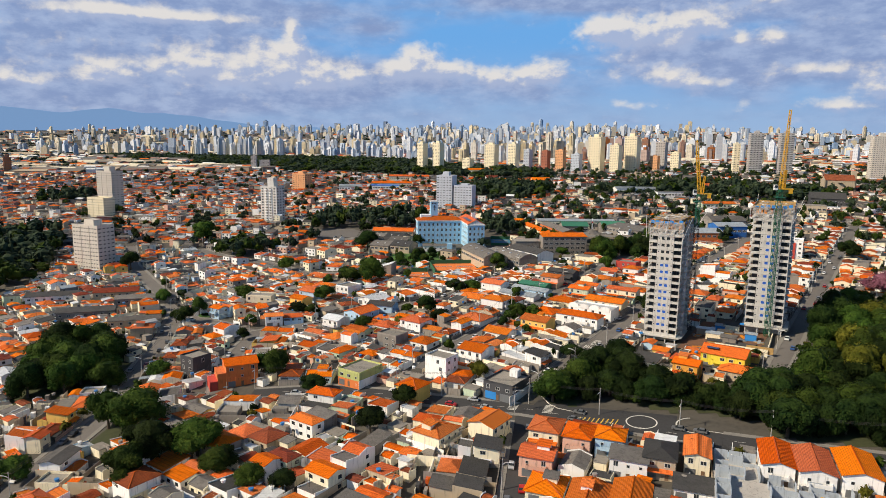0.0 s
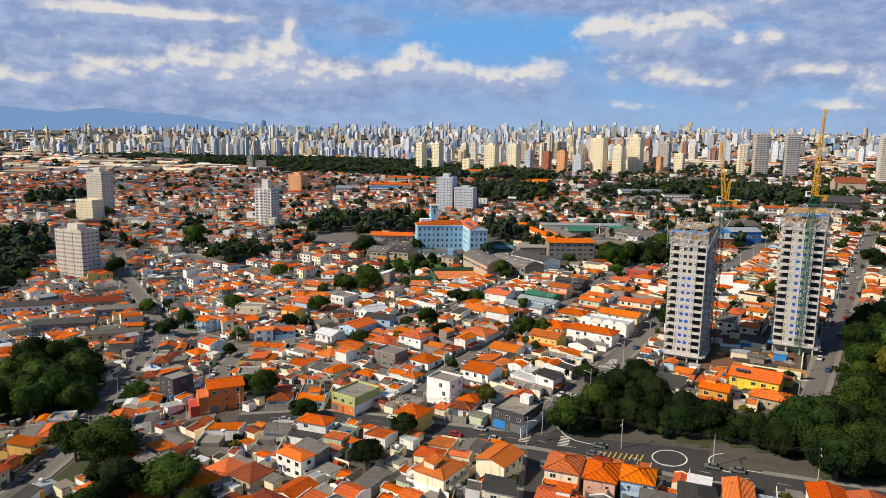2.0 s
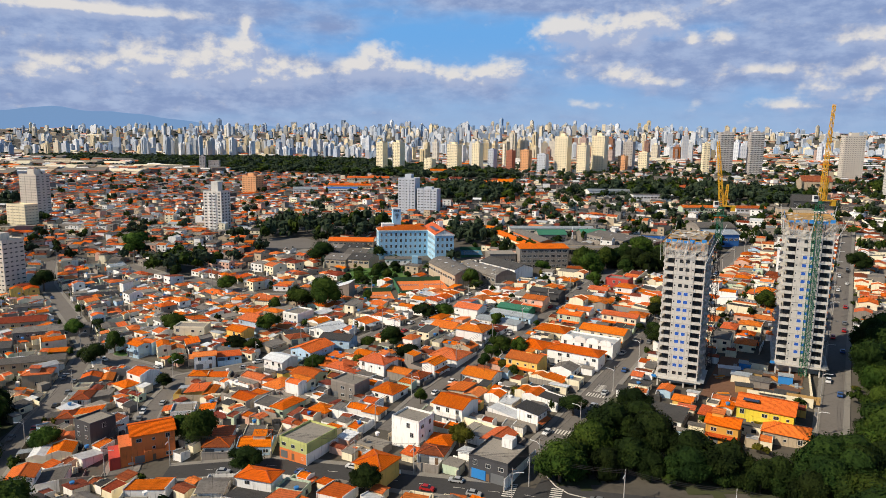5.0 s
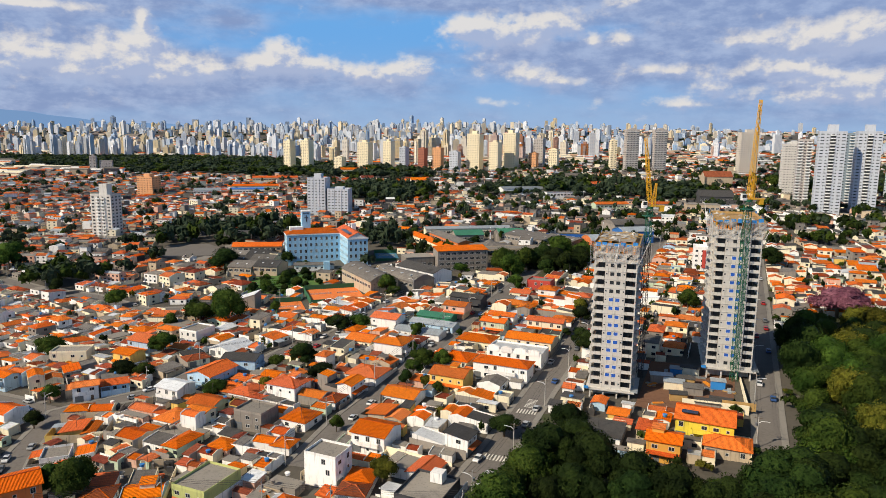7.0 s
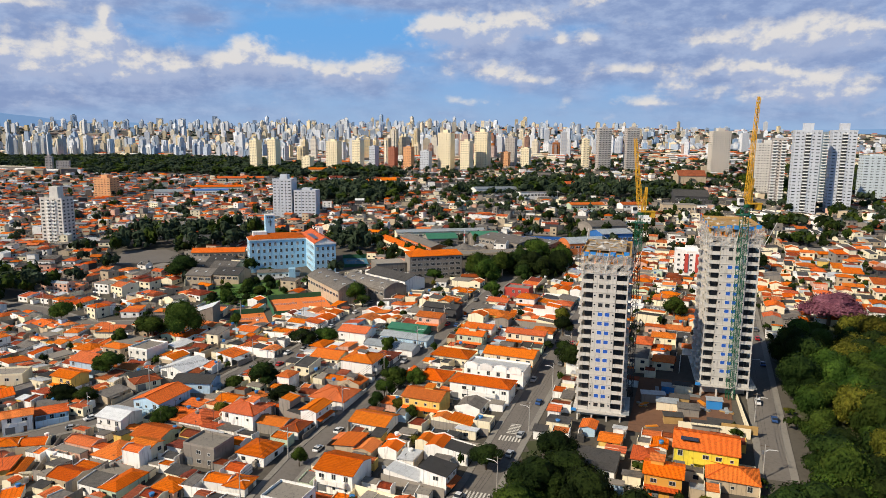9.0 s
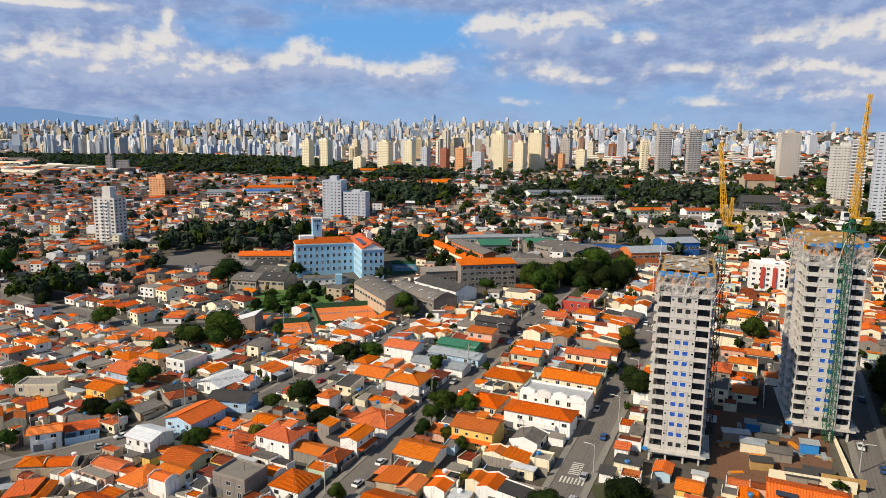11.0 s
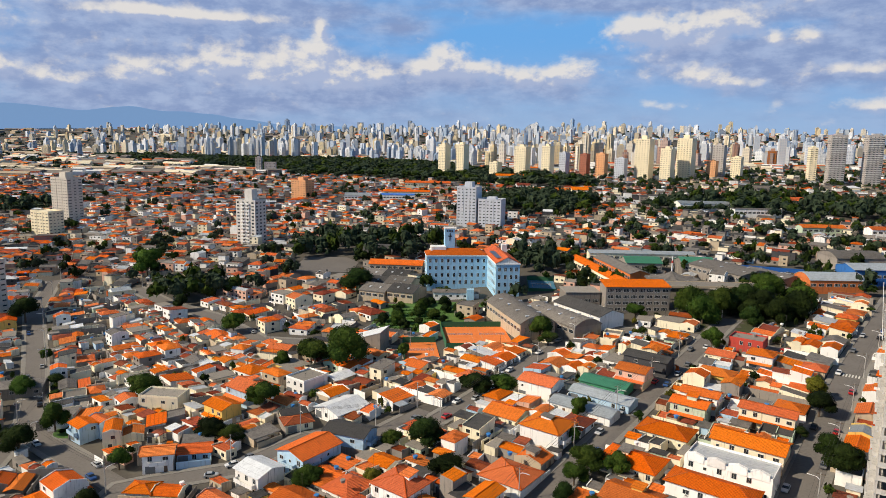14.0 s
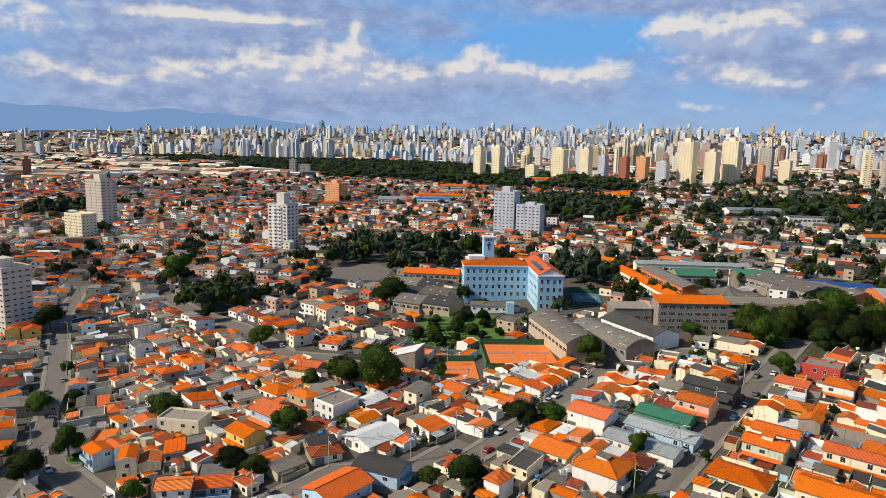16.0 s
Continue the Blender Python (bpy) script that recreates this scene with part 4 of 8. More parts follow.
    for k in range(34):
        child("plank", plank if k % 3 else grey_plank, ob, pose(r2.uniform(1, w - 1), r2.uniform(1.5, d - 2.5), top + 0.02 + 0.05 * k % 0.4, r2.uniform(-4, 4), r2.uniform(-5, 5), r2.uniform(0, 180)))
    for k in range(7):                                  # guard sheets along the three open edges
        u = (k + 0.5) / 7
        lift, tall = r2.uniform(-0.5, 0.2), r2.uniform(0.7, 1.3)
        part("tarpaulin", box(u * w - 0.8, -0.62, mid + lift, u * w + 0.8, -0.54, mid + lift + tall), TARP, ob, "blue guard sheet")
        if k % 2 == 0:
            for x in (-0.62, w + 0.54):
                part("tarpaulin", box(x, u * d - 1.3, mid + lift, x + 0.08, u * d + 1.3, mid + lift + tall), TARP, ob, "blue guard sheet")
    for k in range(6):                                  # timber beams under the deck
        part("formwork_beam", box(-0.9, 0.4 + k * 1.1, mid - 0.42, w + 0.9, 0.6 + k * 1.1, mid - 0.12), ORANGE_STEEL, ob, "orange formwork beam")
    for k in range(9):
        hx, hy = r2.uniform(1.2, w - 2), r2.uniform(2, d - 3)
        part("mound", moved(ring_tube(r2.uniform(0.6, 1.3), 0.2, 0, r2.uniform(0.3, 0.8), 7), hx, hy, top), RUBBLE if k % 2 else CONCRETE, ob, "mound of grey rubble")
    parapet = [(-0.5, -0.5, w + 0.5, -0.35), (-0.5, d + 0.35, w + 0.5, d + 0.5), (-0.5, -0.35, -0.35, d + 0.35), (w + 0.35, -0.35, w + 0.5, d + 0.35)]
    for x0, y0, x1, y1 in parapet:
        part("edge_board", box(x0, y0, mid + 0.15, x1, y1, mid + 0.75), PLY, ob)
    for side in range(4):
        length = w if side % 2 == 0 else d
        nu, nv = 14, 7
        vs, fs = [], []
        for i in range(nu + 1):
            for j in range(nv + 1):
                u = -0.04 + 1.08 * i / nu
                sag = 1.1 * abs(math.sin(u * 9.4 + side)) * (j == nv) + 0.5 * r2.random()
                out = 0.7 + 1.3 * (1 - j / nv) * 0.3 + r2.uniform(-0.25, 0.25) + 0.9 * (j / nv) ** 2 * (u < 0.05 or u > 0.95)
                zz = zt - 2.9 + (mid + 1.2 - zt + 2.9) * j / nv - sag + (1.3 * r2.random() if j == 0 else 0)
                q = ((u * length, -out), (w + out, u * length), (length - u * length, d + out), (-out, length - u * length))[side]
                vs.append((*q, zz))
        for i in range(nu):
            for j in range(nv):
                if r2.random() > 0.10:
                    a = i * (nv + 1) + j
                    fs.append((a, a + nv + 1, a + nv + 2, a + 1))
        part("safety_net", (vs, fs), NET, ob, "torn grey safety netting")
    for x, y in ((-1.3, -1.2), (w + 1.3, -1.2), (w + 1.3, d + 1.0), (-1.3, d + 1.0), (w * 0.5, -1.6)):
        part("net_pole", bars_between([((x * 0.92, y * 0.7, zt - 4), (x * 1.15, y * 1.5, mid + 2.6))], 0.06), WHITE_STEEL, ob)
    part("catch_platform", box(-1.6, -2.0, first - 0.1, 0.0, -1.5, first + 0.7), TARP, ob, "blue debris screen")
    part("catch_platform", box(w, -1.0, first - 0.2, w + 2.4, d * 0.55, first + 0.1), GREY_METAL, ob)
    return ob


def crane(x, y, z0, join_z, top, jib_tip, wide, low, label):
    ob = thing("tower_crane", Matrix.Translation((x, y, z0)), label, "crane", "tower cranes")
    part("lower_mast", lattice((0, 0, -2), (0, 0, join_z - z0), wide, wide, wide * 1.05, 0.075), low, ob)
    part("mast", lattice((0, 0, join_z - z0), (0, 0, top - z0), wide, wide, wide * 1.05, 0.08), GREEN_STEEL, ob, "green lattice mast head")
    part("slewing_ring", moved(ring_tube(1.3, 1.3, 0, 0.9), 0, 0, top - z0), GREEN_STEEL, ob)
    part("platform", box(-1.9, -1.9, top - z0 - 2.6, 1.9, 1.9, top - z0 - 2.4), GREEN_STEEL, ob)
    cab = part("cab", join(box(-2.6, -1.0, top - z0 + 0.6, -1.2, 0.6, top - z0 + 2.8))[:2], WHITE_STEEL, ob, "white operator cab")
    part("cab_window", box(-2.64, -0.8, top - z0 + 1.5, -1.3, -1.03, top - z0 + 2.6), GLASS, cab)
    foot = (0.2, 0, top - z0 + 0.9)
    tip = tuple(a - b2 for a, b2 in zip(jib_tip, (x, y, z0)))
    part("jib", lattice(foot, tip, 1.4, 0.7, 1.4, 0.075), YELLOW_STEEL, ob, "yellow luffing lattice jib")
    part("a_frame", lattice((1.2, 0, top - z0 + 0.9), (2.0, 0.3, top - z0 + 9.0), 1.1, 0.5, 1.3, 0.09), YELLOW_STEEL, ob)
    part("counter_jib", join(box(0.8, -0.9, top - z0 + 0.9, 5.2, 0.9, top - z0 + 1.3), box(3.6, -0.8, top - z0 - 0.8, 5.0, 0.8, top - z0 + 0.9))[:2], YELLOW_STEEL, ob)
    part("pendant", bars_between([((2.0, 0.3, top - z0 + 9.0), tuple(f + (t - f) * 0.9 for f, t in zip(foot, tip)))], 0.05), BLACK_STEEL, ob)
    return ob


TA, TB = (0.6, 252.0), (45.5, 259.5)
raw_tower(TA, -23, 13.8, 26.5, 5.6, 4.2, 16, 55.2, (1, 11), 3, "raw concrete apartment tower under construction with netted top storeys")
raw_tower(TB, -22, 15.2, 29.0, 9.6, 4.2, 17, 56.8, (1, 14), 4, "raw concrete tower under construction with a crane mast on its front")
crane(23.0, 264.0, 6.5, 57.0, 70.0, (20.6, 265.0, 94.5), 1.7, BLACK_STEEL, "luffing tower crane with a dark mast, green head and yellow jib")
crane(53.6, 254.4, 9.0, 30.0, 73.5, (54.6, 253.6, 107.5), 1.9, GREEN_STEEL, "luffing tower crane with a green mast and a raised yellow jib")
taken.append((13, 259, 20, 32, radians(-23)))
taken.append((60, 267, 22, 34, radians(-22)))

# ---- landmarks ----
BLUEWALL = plaster("school_blue_paint", (0.37, 0.62, 0.80), 0.8, 0.2, 0.02)
TRIM = plaster("white_trim", (0.80, 0.80, 0.78), 0.8, 0.2, 0.02)
CLAYCOURT = plain("clay_court", (0.80, 0.21, 0.04), 0.95, 0, 0.6, 0.3)
DUSTY = plain("dusty_line", (0.66, 0.36, 0.20), 0.9, 0, 2.0, 0.4)
BLUECOURT = plain("blue_court", (0.06, 0.20, 0.30), 0.8, 0, 0.6, 0.35)
GREENFENCE = plain("green_fence", (0.03, 0.13, 0.06), 0.9, 0, 0.8, 0.4)
BLUESHEET = sheet("blue_sheet", (0.02, 0.14, 0.52), 0.25, 0.5, 0, 0.2)
WIN_TALL = window_mesh("window_school", 1.5, 2.3, 1, None, TRIM)
WIN_FLAT = window_mesh("window_flat", 1.5, 1.3, 1)
WIN_SHOP = window_mesh("window_shop", 2.6, 1.9, 2)
WIN_FACT = window_mesh("window_factory", 3.0, 1.7, 3)


def spot(x, y, rot, name, label, category, group="", dz=0.0):
    return thing(name, Matrix.Translation((x, y, land(x, y) + dz)) @ Matrix.Rotation(radians(rot), 4, "Z"), label, category, group)


# school: local origin at the front-right corner of its wing
sc = spot(-82.3, 487.0, 15, "school", "pale blue four-storey school with white window trim and orange tile roofs", "school")
part("wall", box(-13.5, 0, -4, 0, 46, 18.6), BLUEWALL, sc)
part("wall", box(-50, 28, -4, -13.5, 42, 18.6), BLUEWALL, sc)
part("cornice", join(box(-13.9, -0.4, 18.2, 0.4, 0, 19.0), box(-13.9, 0, 18.2, -13.5, 27.6, 19.0), box(-50.4, 27.6, 18.2, -13.9, 28, 19.0), box(-50.4, 28, 18.2, -50, 42.4, 19.0), box(0, 0, 18.2, 0.4, 46, 19.0))[:2], TRIM, sc)
g = roof_geo("gable", 46, 13.5, 19.0, 0.3, 0.2, 3.6)
part("roof", moved([(a, b, c) for a, b, c in g[0]] and g, -6.75, 23, 0, radians(90)), TILE[1], sc)
part("roof", moved(roof_geo("hip", 37, 14, 19.0, 0.3, 0.2, 3.0), -31.7, 35), TILE[1], sc)
part("solar_array", moved(box(-12, -2.2, 0, 12, 2.2, 0.08), -10.4, 17, 21.4, radians(90)), plain("dark_panel", (0.05, 0.06, 0.08), 0.3), sc)
part("gable", ([(-13.5, 0.02, 19.0), (0, 0.02, 19.0), (-6.75, 0.02, 22.3), (-13.5, 0.4, 19.0), (0, 0.4, 19.0), (-6.75, 0.4, 22.3)], [(0, 1, 2), (5, 4, 3), (0, 3, 4, 1), (1, 4, 5, 2), (2, 5, 3, 0)]), TRIM, sc)
tw = part("bell_tower", box(-38.5, 36, 15, -32.5, 42, 33.5), BLUEWALL, sc, "square blue bell tower with a dark cross")
part("cap", box(-38.8, 35.7, 33.5, -32.2, 42.3, 34.2), TRIM, tw)
part("cross", join(box(-35.8, 35.85, 26.5, -35.2, 36.0, 31.0), box(-36.7, 35.85, 29.0, -34.3, 36.0, 29.6))[:2], BLACK_STEEL, tw)
for k in range(3):
    part("louvre", box(-37.4 + k * 1.4, 35.9, 31.8, -36.6 + k * 1.4, 36.0, 32.9), BLACK_STEEL, tw)
part("roof_house", box(-47, 33, 19, -38, 40, 23.2), TRIM, sc)
part("roof_house", box(-4.5, 30, 19, -1.5, 33, 25.0), TRIM, sc)
for f in range(4):
    z = 1.4 + 4.35 * f
    for k in range(10):
        child("window", WIN_TALL, sc, pose(-48 + k * 3.6, 28, z))
    for k in range(7):
        child("window", WIN_TALL, sc, pose(-13.5, 2.5 + k * 3.7, z, 0, 0, -90))
    for x in (-11.6, -8.2, -4.9, -1.9):
        child("window", WIN_TALL, sc, pose(x, 0, z))
    for k in range(4):
        child("window", WIN_TALL, sc, pose(-50, 30 + k * 3.2, z, 0, 0, -90))
        child("window", WIN_TALL, sc, pose(0, 3 + k * 3.7, z, 0, 0, 90))
taken.append((-102, 505, 60, 62, radians(15)))
lb = spot(-117, 485, 8, "low_building", "single-storey white school annex with a grey roof", "building")
part("wall", box(-14, -4, -3, 12, 4, 3.6), WALLS["white"], lb)
part("roof", moved(roof_geo("gable", 26, 8, 3.6), -1, 0), FIBRE, lb)
for k in range(6):
    child("window", WIN_FLAT, lb, pose(-12 + 4 * k, -4, 1.2))
part("stair_tower", box(5, -7, -3, 9, -3, 6.2), BLUEWALL, lb)


def shed(x, y, rot, w, d, h, kind, roof, wall, label, rise=None, name="shed", vents=0):
    """An industrial hall, its ridge or barrel along x."""
    ob = spot(x, y, rot, name, label, name.replace("_", " "))
    taken.append((x, y, w, d, radians(rot)))
    part("wall", wall_geo("gable" if kind == "gable" else "flat", w, d, h, 4.0, rise), wall, ob)
    if kind == "barrel":
        r = rise or d * 0.17
        n2 = 12
        prof = [(-d / 2 - 0.4 + (d + 0.8) * i / n2, h + r * (1 - (2 * i / n2 - 1) ** 2)) for i in range(n2 + 1)]
        vs = [(-w / 2 - 0.3, yy, zz) for yy, zz in prof] + [(w / 2 + 0.3, yy, zz) for yy, zz in prof]
        m2 = n2 + 1
        fs = [(i, m2 + i, m2 + i + 1, i + 1) for i in range(n2)]
        vs += [(a, b2, c - 0.2) for a, b2, c in vs]
        fs += [(i + 2 * m2, i + 1 + 2 * m2, m2 + i + 1 + 2 * m2, m2 + i + 2 * m2) for i in range(n2)]
        fs += [(i, i + 1, i + 1 + 2 * m2, i + 2 * m2) for i in range(n2)] + [(m2 + i, m2 + i + 2 * m2, m2 + i + 1 + 2 * m2, m2 + i + 1) for i in range(n2)]
        part("roof", (vs, fs), roof, ob)
        for sx in (-w / 2, w / 2):
            part("end_wall", ([(sx, yy, h - 0.3) for yy in (-d / 2, d / 2)] + [(sx, yy, zz - 0.15) for yy, zz in reversed(prof[1:-1])], [tuple(range(n2 + 1))]), wall, ob)
    elif kind == "flat":
        part("roof", box(-w / 2 - 0.3, -d / 2 - 0.3, h, w / 2 + 0.3, d / 2 + 0.3, h + 0.25), roof, ob)
    else:
        part("roof", roof_geo(kind, w, d, h, 0.5, 0.2, rise), roof, ob)
    for k in range(vents):
        u = -w / 2 + w * (k + 0.5) / vents
        yy = -d * 0.22 if k % 2 else d * 0.2
        if kind == "gable":
            zz = h + (rise or d * 0.2) * (1 - 2 * abs(yy) / (d + 1)) + 0.12
        else:
            zz = h + (rise or d * 0.17) * (1 - (2 * yy / (d + 0.8)) ** 2) + 0.0
        part("skylight", box(u - 0.5, yy - 1.4, zz - 0.25, u + 0.5, yy + 1.4, zz + 0.16), METAL, ob)
    n2 = max(2, int(w / 4))
    for k in range(n2):
        child("window", WIN_FACT if h > 5 else WIN_FLAT, ob, pose(-w / 2 + w * (k + 0.5) / n2, -d / 2, h * 0.5))
    return ob


# barrel-roofed halls beside the court
shed(-80, 430, -66, 46, 17, 7.6, "barrel", FIBRE, WALLS["beige"], "long hall with a curved grey corrugated roof", 3.6, "hall", 8)
shed(-60, 427, -52, 38, 16, 6.0, "barrel", FIBRE, WALLS["grey"], "hall with a patched dark curved roof", 3.2, "hall", 9)
shed(-47, 440, -52, 34, 15, 6.5, "gable", FIBRE_DARK, WALLS["white"], "hall with a black gabled roof and white walls", 2.6, "hall")
# four-storey works building
wk = spot(-23, 459, 12, "works_building", "four-storey concrete works building with bands of windows and an orange roof", "building")
part("wall", box(-16, -5, -4, 17, 6, 13.0), WALLS["grey"], wk)
part("roof", moved(roof_geo("shed", 33, 11, 13.0, 0.5, 0.2, 1.6), 0.5, 0.5), TILE[0], wk)
for f in range(4):
    for k in range(8):
        child("window", WIN_FACT, wk, pose(-13.6 + k * 4.0, -5, 0.8 + 3.2 * f))
taken.append((-23, 459, 36, 16, radians(12)))
shed(-50, 462, 12, 18, 14, 10, "flat", SLAB, WALLS["grey"], "grey concrete works wing with tall glazing", None, "hall")
shed(-36, 527, -73, 80, 9, 7.0, "gable", TILE[0], WALLS["cream"], "long two-storey block with an orange tile roof and white bands", 1.8, "gallery_block")
shed(-22, 540, -73, 60, 12, 6.5, "gable", FIBRE, WALLS["orange"], "long shed with a grey roof and brick-red end", 2.0, "shed")
shed(-8, 548, 8, 22, 16, 7.0, "gable", GREEN_ROOF, WALLS["grey"], "hall with a green sheet roof", 3.0, "hall")
shed(24, 545, 8, 20, 16, 7.0, "gable", GREEN_ROOF, WALLS["grey"], "hall with a green sheet roof", 3.0, "hall")
shed(-5, 575, 8, 70, 9, 7.0, "gable", GREY_METAL, WALLS["cream"], "long low shed with a pale grey roof", 1.5, "shed", 0)
shed(38, 530, -58, 50, 26, 7.0, "gable", FIBRE, WALLS["grey"], "broad bus-depot roof of grey sheets", 2.2, "depot", 6)
shed(60, 515, -58, 30, 18, 6.0, "gable", FIBRE, WALLS["grey"], "grey depot shed with sheet roof", 1.6, "depot", 4)
shed(86, 502, 10, 30, 16, 7.0, "barrel", GREY_METAL, WALLS["orange"], "market hall with arched grey roof and rust-red front", 3.0, "market_hall")
shed(112, 520, 10, 24, 18, 9.0, "gable", GREY_METAL, plaster("blue_works_paint", (0.03, 0.16, 0.48)), "works hall with a pale roof and bright blue walls", 2.4, "works_hall")
shed(120, 560, 10, 30, 22, 8.0, "barrel", FIBRE, WALLS["grey"], "hall with a grey arched roof", 3.2, "hall")
# tent roof of the terminal, swept up to a mast
tent = spot(3, 503, 10, "tent_roof", "grey tensioned tent roof swept up to a mast", "roof")
vs, fs = [], []
for i in range(25):
    for j in range(9):
        a2, q = 6.2832 * i / 24, j / 8
        vs.append((math.cos(a2) * (0.4 + 15.0 * q), math.sin(a2) * (0.4 + 11.0 * q), 6.5 + 4.0 * (1 - q) ** 2.6 + 0.35 * math.cos(a2 * 12) * q))
for i in range(24):
    for j in range(8):
        a2 = i * 9 + j
        fs.append((a2, a2 + 9, a2 + 10, a2 + 1))
part("canopy", (vs, fs), FIBRE, tent)
part("mast", ring_tube(0.5, 0.35, 0, 19), WHITE_STEEL, tent, "red-and-white mast")
part("mast_band", moved(ring_tube(0.52, 0.5, 15.2, 16.6), 0, 0, 0), WALLS["red"], tent)
for i in range(6):
    part("post", moved(ring_tube(0.25, 0.25, -2, 7), 13 * math.cos(i * 1.047), 9 * math.sin(i * 1.047)), CONCRETE, tent)
pl = spot(23, 482, 9, "viaduct_canopy", "long pale flat platform canopy on concrete posts", "canopy")
part("roof", box(-30, -6, 7.0, 32, 6, 7.6), SLAB, pl)
part("edge", join(box(-30, -6.4, 6.7, 32, -6, 7.9), box(-30, 6, 6.7, 32, 6.4, 7.9))[:2], WALLS["beige"], pl)
for k in range(7):
    part("post", box(-28 + k * 9.5, -0.6, -3, -27 + k * 9.5, 0.6, 7.0), CONCRETE, pl)
for a2 in ((3, 503, 30, 24, 0.2), (23, 482, 62, 13, 0.16), (72, 541, 42, 28, -0.3)):
    taken.append(a2)
bb = spot(70, 549, -12, "blue_fence", "long bright blue sheet fence of a car lot", "fence")
part("panel", box(-24, -0.2, -1, 24, 0.2, 2.8), BLUESHEET, bb)


def sport(x, y, rot, w, d, m, label, name="tennis_court", pairs=1):
    ob = spot(x, y, rot, name, label, "court")
    taken.append((x, y, w, d, radians(rot)))
    c, s = math.cos(radians(rot)), math.sin(radians(rot))
    z0 = land(x, y)
    top = max(land(x + c * i * w / 2 - s * j * d / 2, y + s * i * w / 2 + c * j * d / 2) for i in (-1, 1) for j in (-1, 1)) - z0 + 0.15
    part("surface", box(-w / 2, -d / 2, -4, w / 2, d / 2, top), m, ob)
    for k in range(pairs):
        cx = -w / 2 + w * (k + 0.5) / pairs
        hw, hd = min(w / pairs, 15) * 0.36, d * 0.38
        ln = [box(cx - hw, -hd, top, cx + hw, -hd + 0.12, top + 0.01), box(cx - hw, hd - 0.12, top, cx + hw, hd, top + 0.01), box(cx - hw, -hd + 0.12, top, cx - hw + 0.12, hd - 0.12, top + 0.01),
              box(cx + hw - 0.12, -hd + 0.12, top, cx + hw, hd - 0.12, top + 0.01), box(cx - hw + 0.12, -0.06 + hd / 2, top, cx + hw - 0.12, 0.06 + hd / 2, top + 0.01), box(cx - hw + 0.12, -0.06 - hd / 2, top, cx + hw - 0.12, 0.06 - hd / 2, top + 0.01)]
        part("court_line", join(*ln)[:2], DUSTY, ob)
        part("net", box(cx - hw - 0.6, -0.03, top, cx + hw + 0.6, 0.03, top + 1.0), NET, ob)
    for g in (box(-w / 2 - 0.15, -d / 2 - 0.15, -2, -w / 2, d / 2, top + 1.4), box(-w / 2, -d / 2 - 0.15, -2, w / 2, -d / 2, top + 0.35), box(-w / 2, d / 2, -2, w / 2, d / 2 + 0.15, top + 2.6)):
        part("fence", g, GREENFENCE, ob)
    return ob


sport(-99, 412, 14, 30, 27, CLAYCOURT, "orange clay tennis court with white lines and green fence", pairs=2)
sport(-121, 391, 14, 15, 24, CLAYCOURT, "orange clay tennis court with white lines and green fence")
sport(-70, 511, 4, 16, 24, BLUECOURT, "blue hard sports court beside the school", "sports_court")
# white wedge-ended store and its shed
wd = spot(-147, 395, -96, "store_building", "store with a bright white sloping sheet roof", "building")
part("wall", wall_geo("shed", 12, 18, 4.0, 4.0, 6.0), WALLS["grey"], wd)
part("roof", roof_geo("shed", 12, 18, 4.0, 0.2, 0.2, 6.0), METAL, wd)
taken.append((-147, 395, 13, 19, radians(-96)))
# sawtooth sheds left of the school
for i in range(3):
    for j in range(2):
        shed(-176 + j * 17 + i * 6.5, 528 - i * 21 - j * 3, -14, 16, 19, 5.0 + 0.3 * i, "gable", FIBRE_DARK if (i + j) % 2 else FIBRE, WALLS["beige"], "old brick workshop with a patched dark roof", 3.0, "workshop", 5)
shed(-168, 556, 3, 36, 13, 5.5, "gable", TILE[0], WALLS["beige"], "shed with a long orange tile roof", 2.4, "shed")
shed(-192, 604, 5, 22, 26, 5.0, "barrel", FIBRE_DARK, WALLS["grey"], "dark barrel-roofed hall among trees", 5.0, "hall")
shed(-172, 612, 5, 18, 22, 5.0, "barrel", FIBRE_DARK, WALLS["grey"], "dark barrel-roofed hall among trees", 4.0, "hall")
lot = spot(-222, 575, 10, "parking_lot", "open grey asphalt parking lot", "parking", dz=0.0)
part("surface", box(-22, -30, -2, 20, 28, 1.3), ASPHALT, lot)
taken.append((-222, 575, 44, 60, radians(10)))


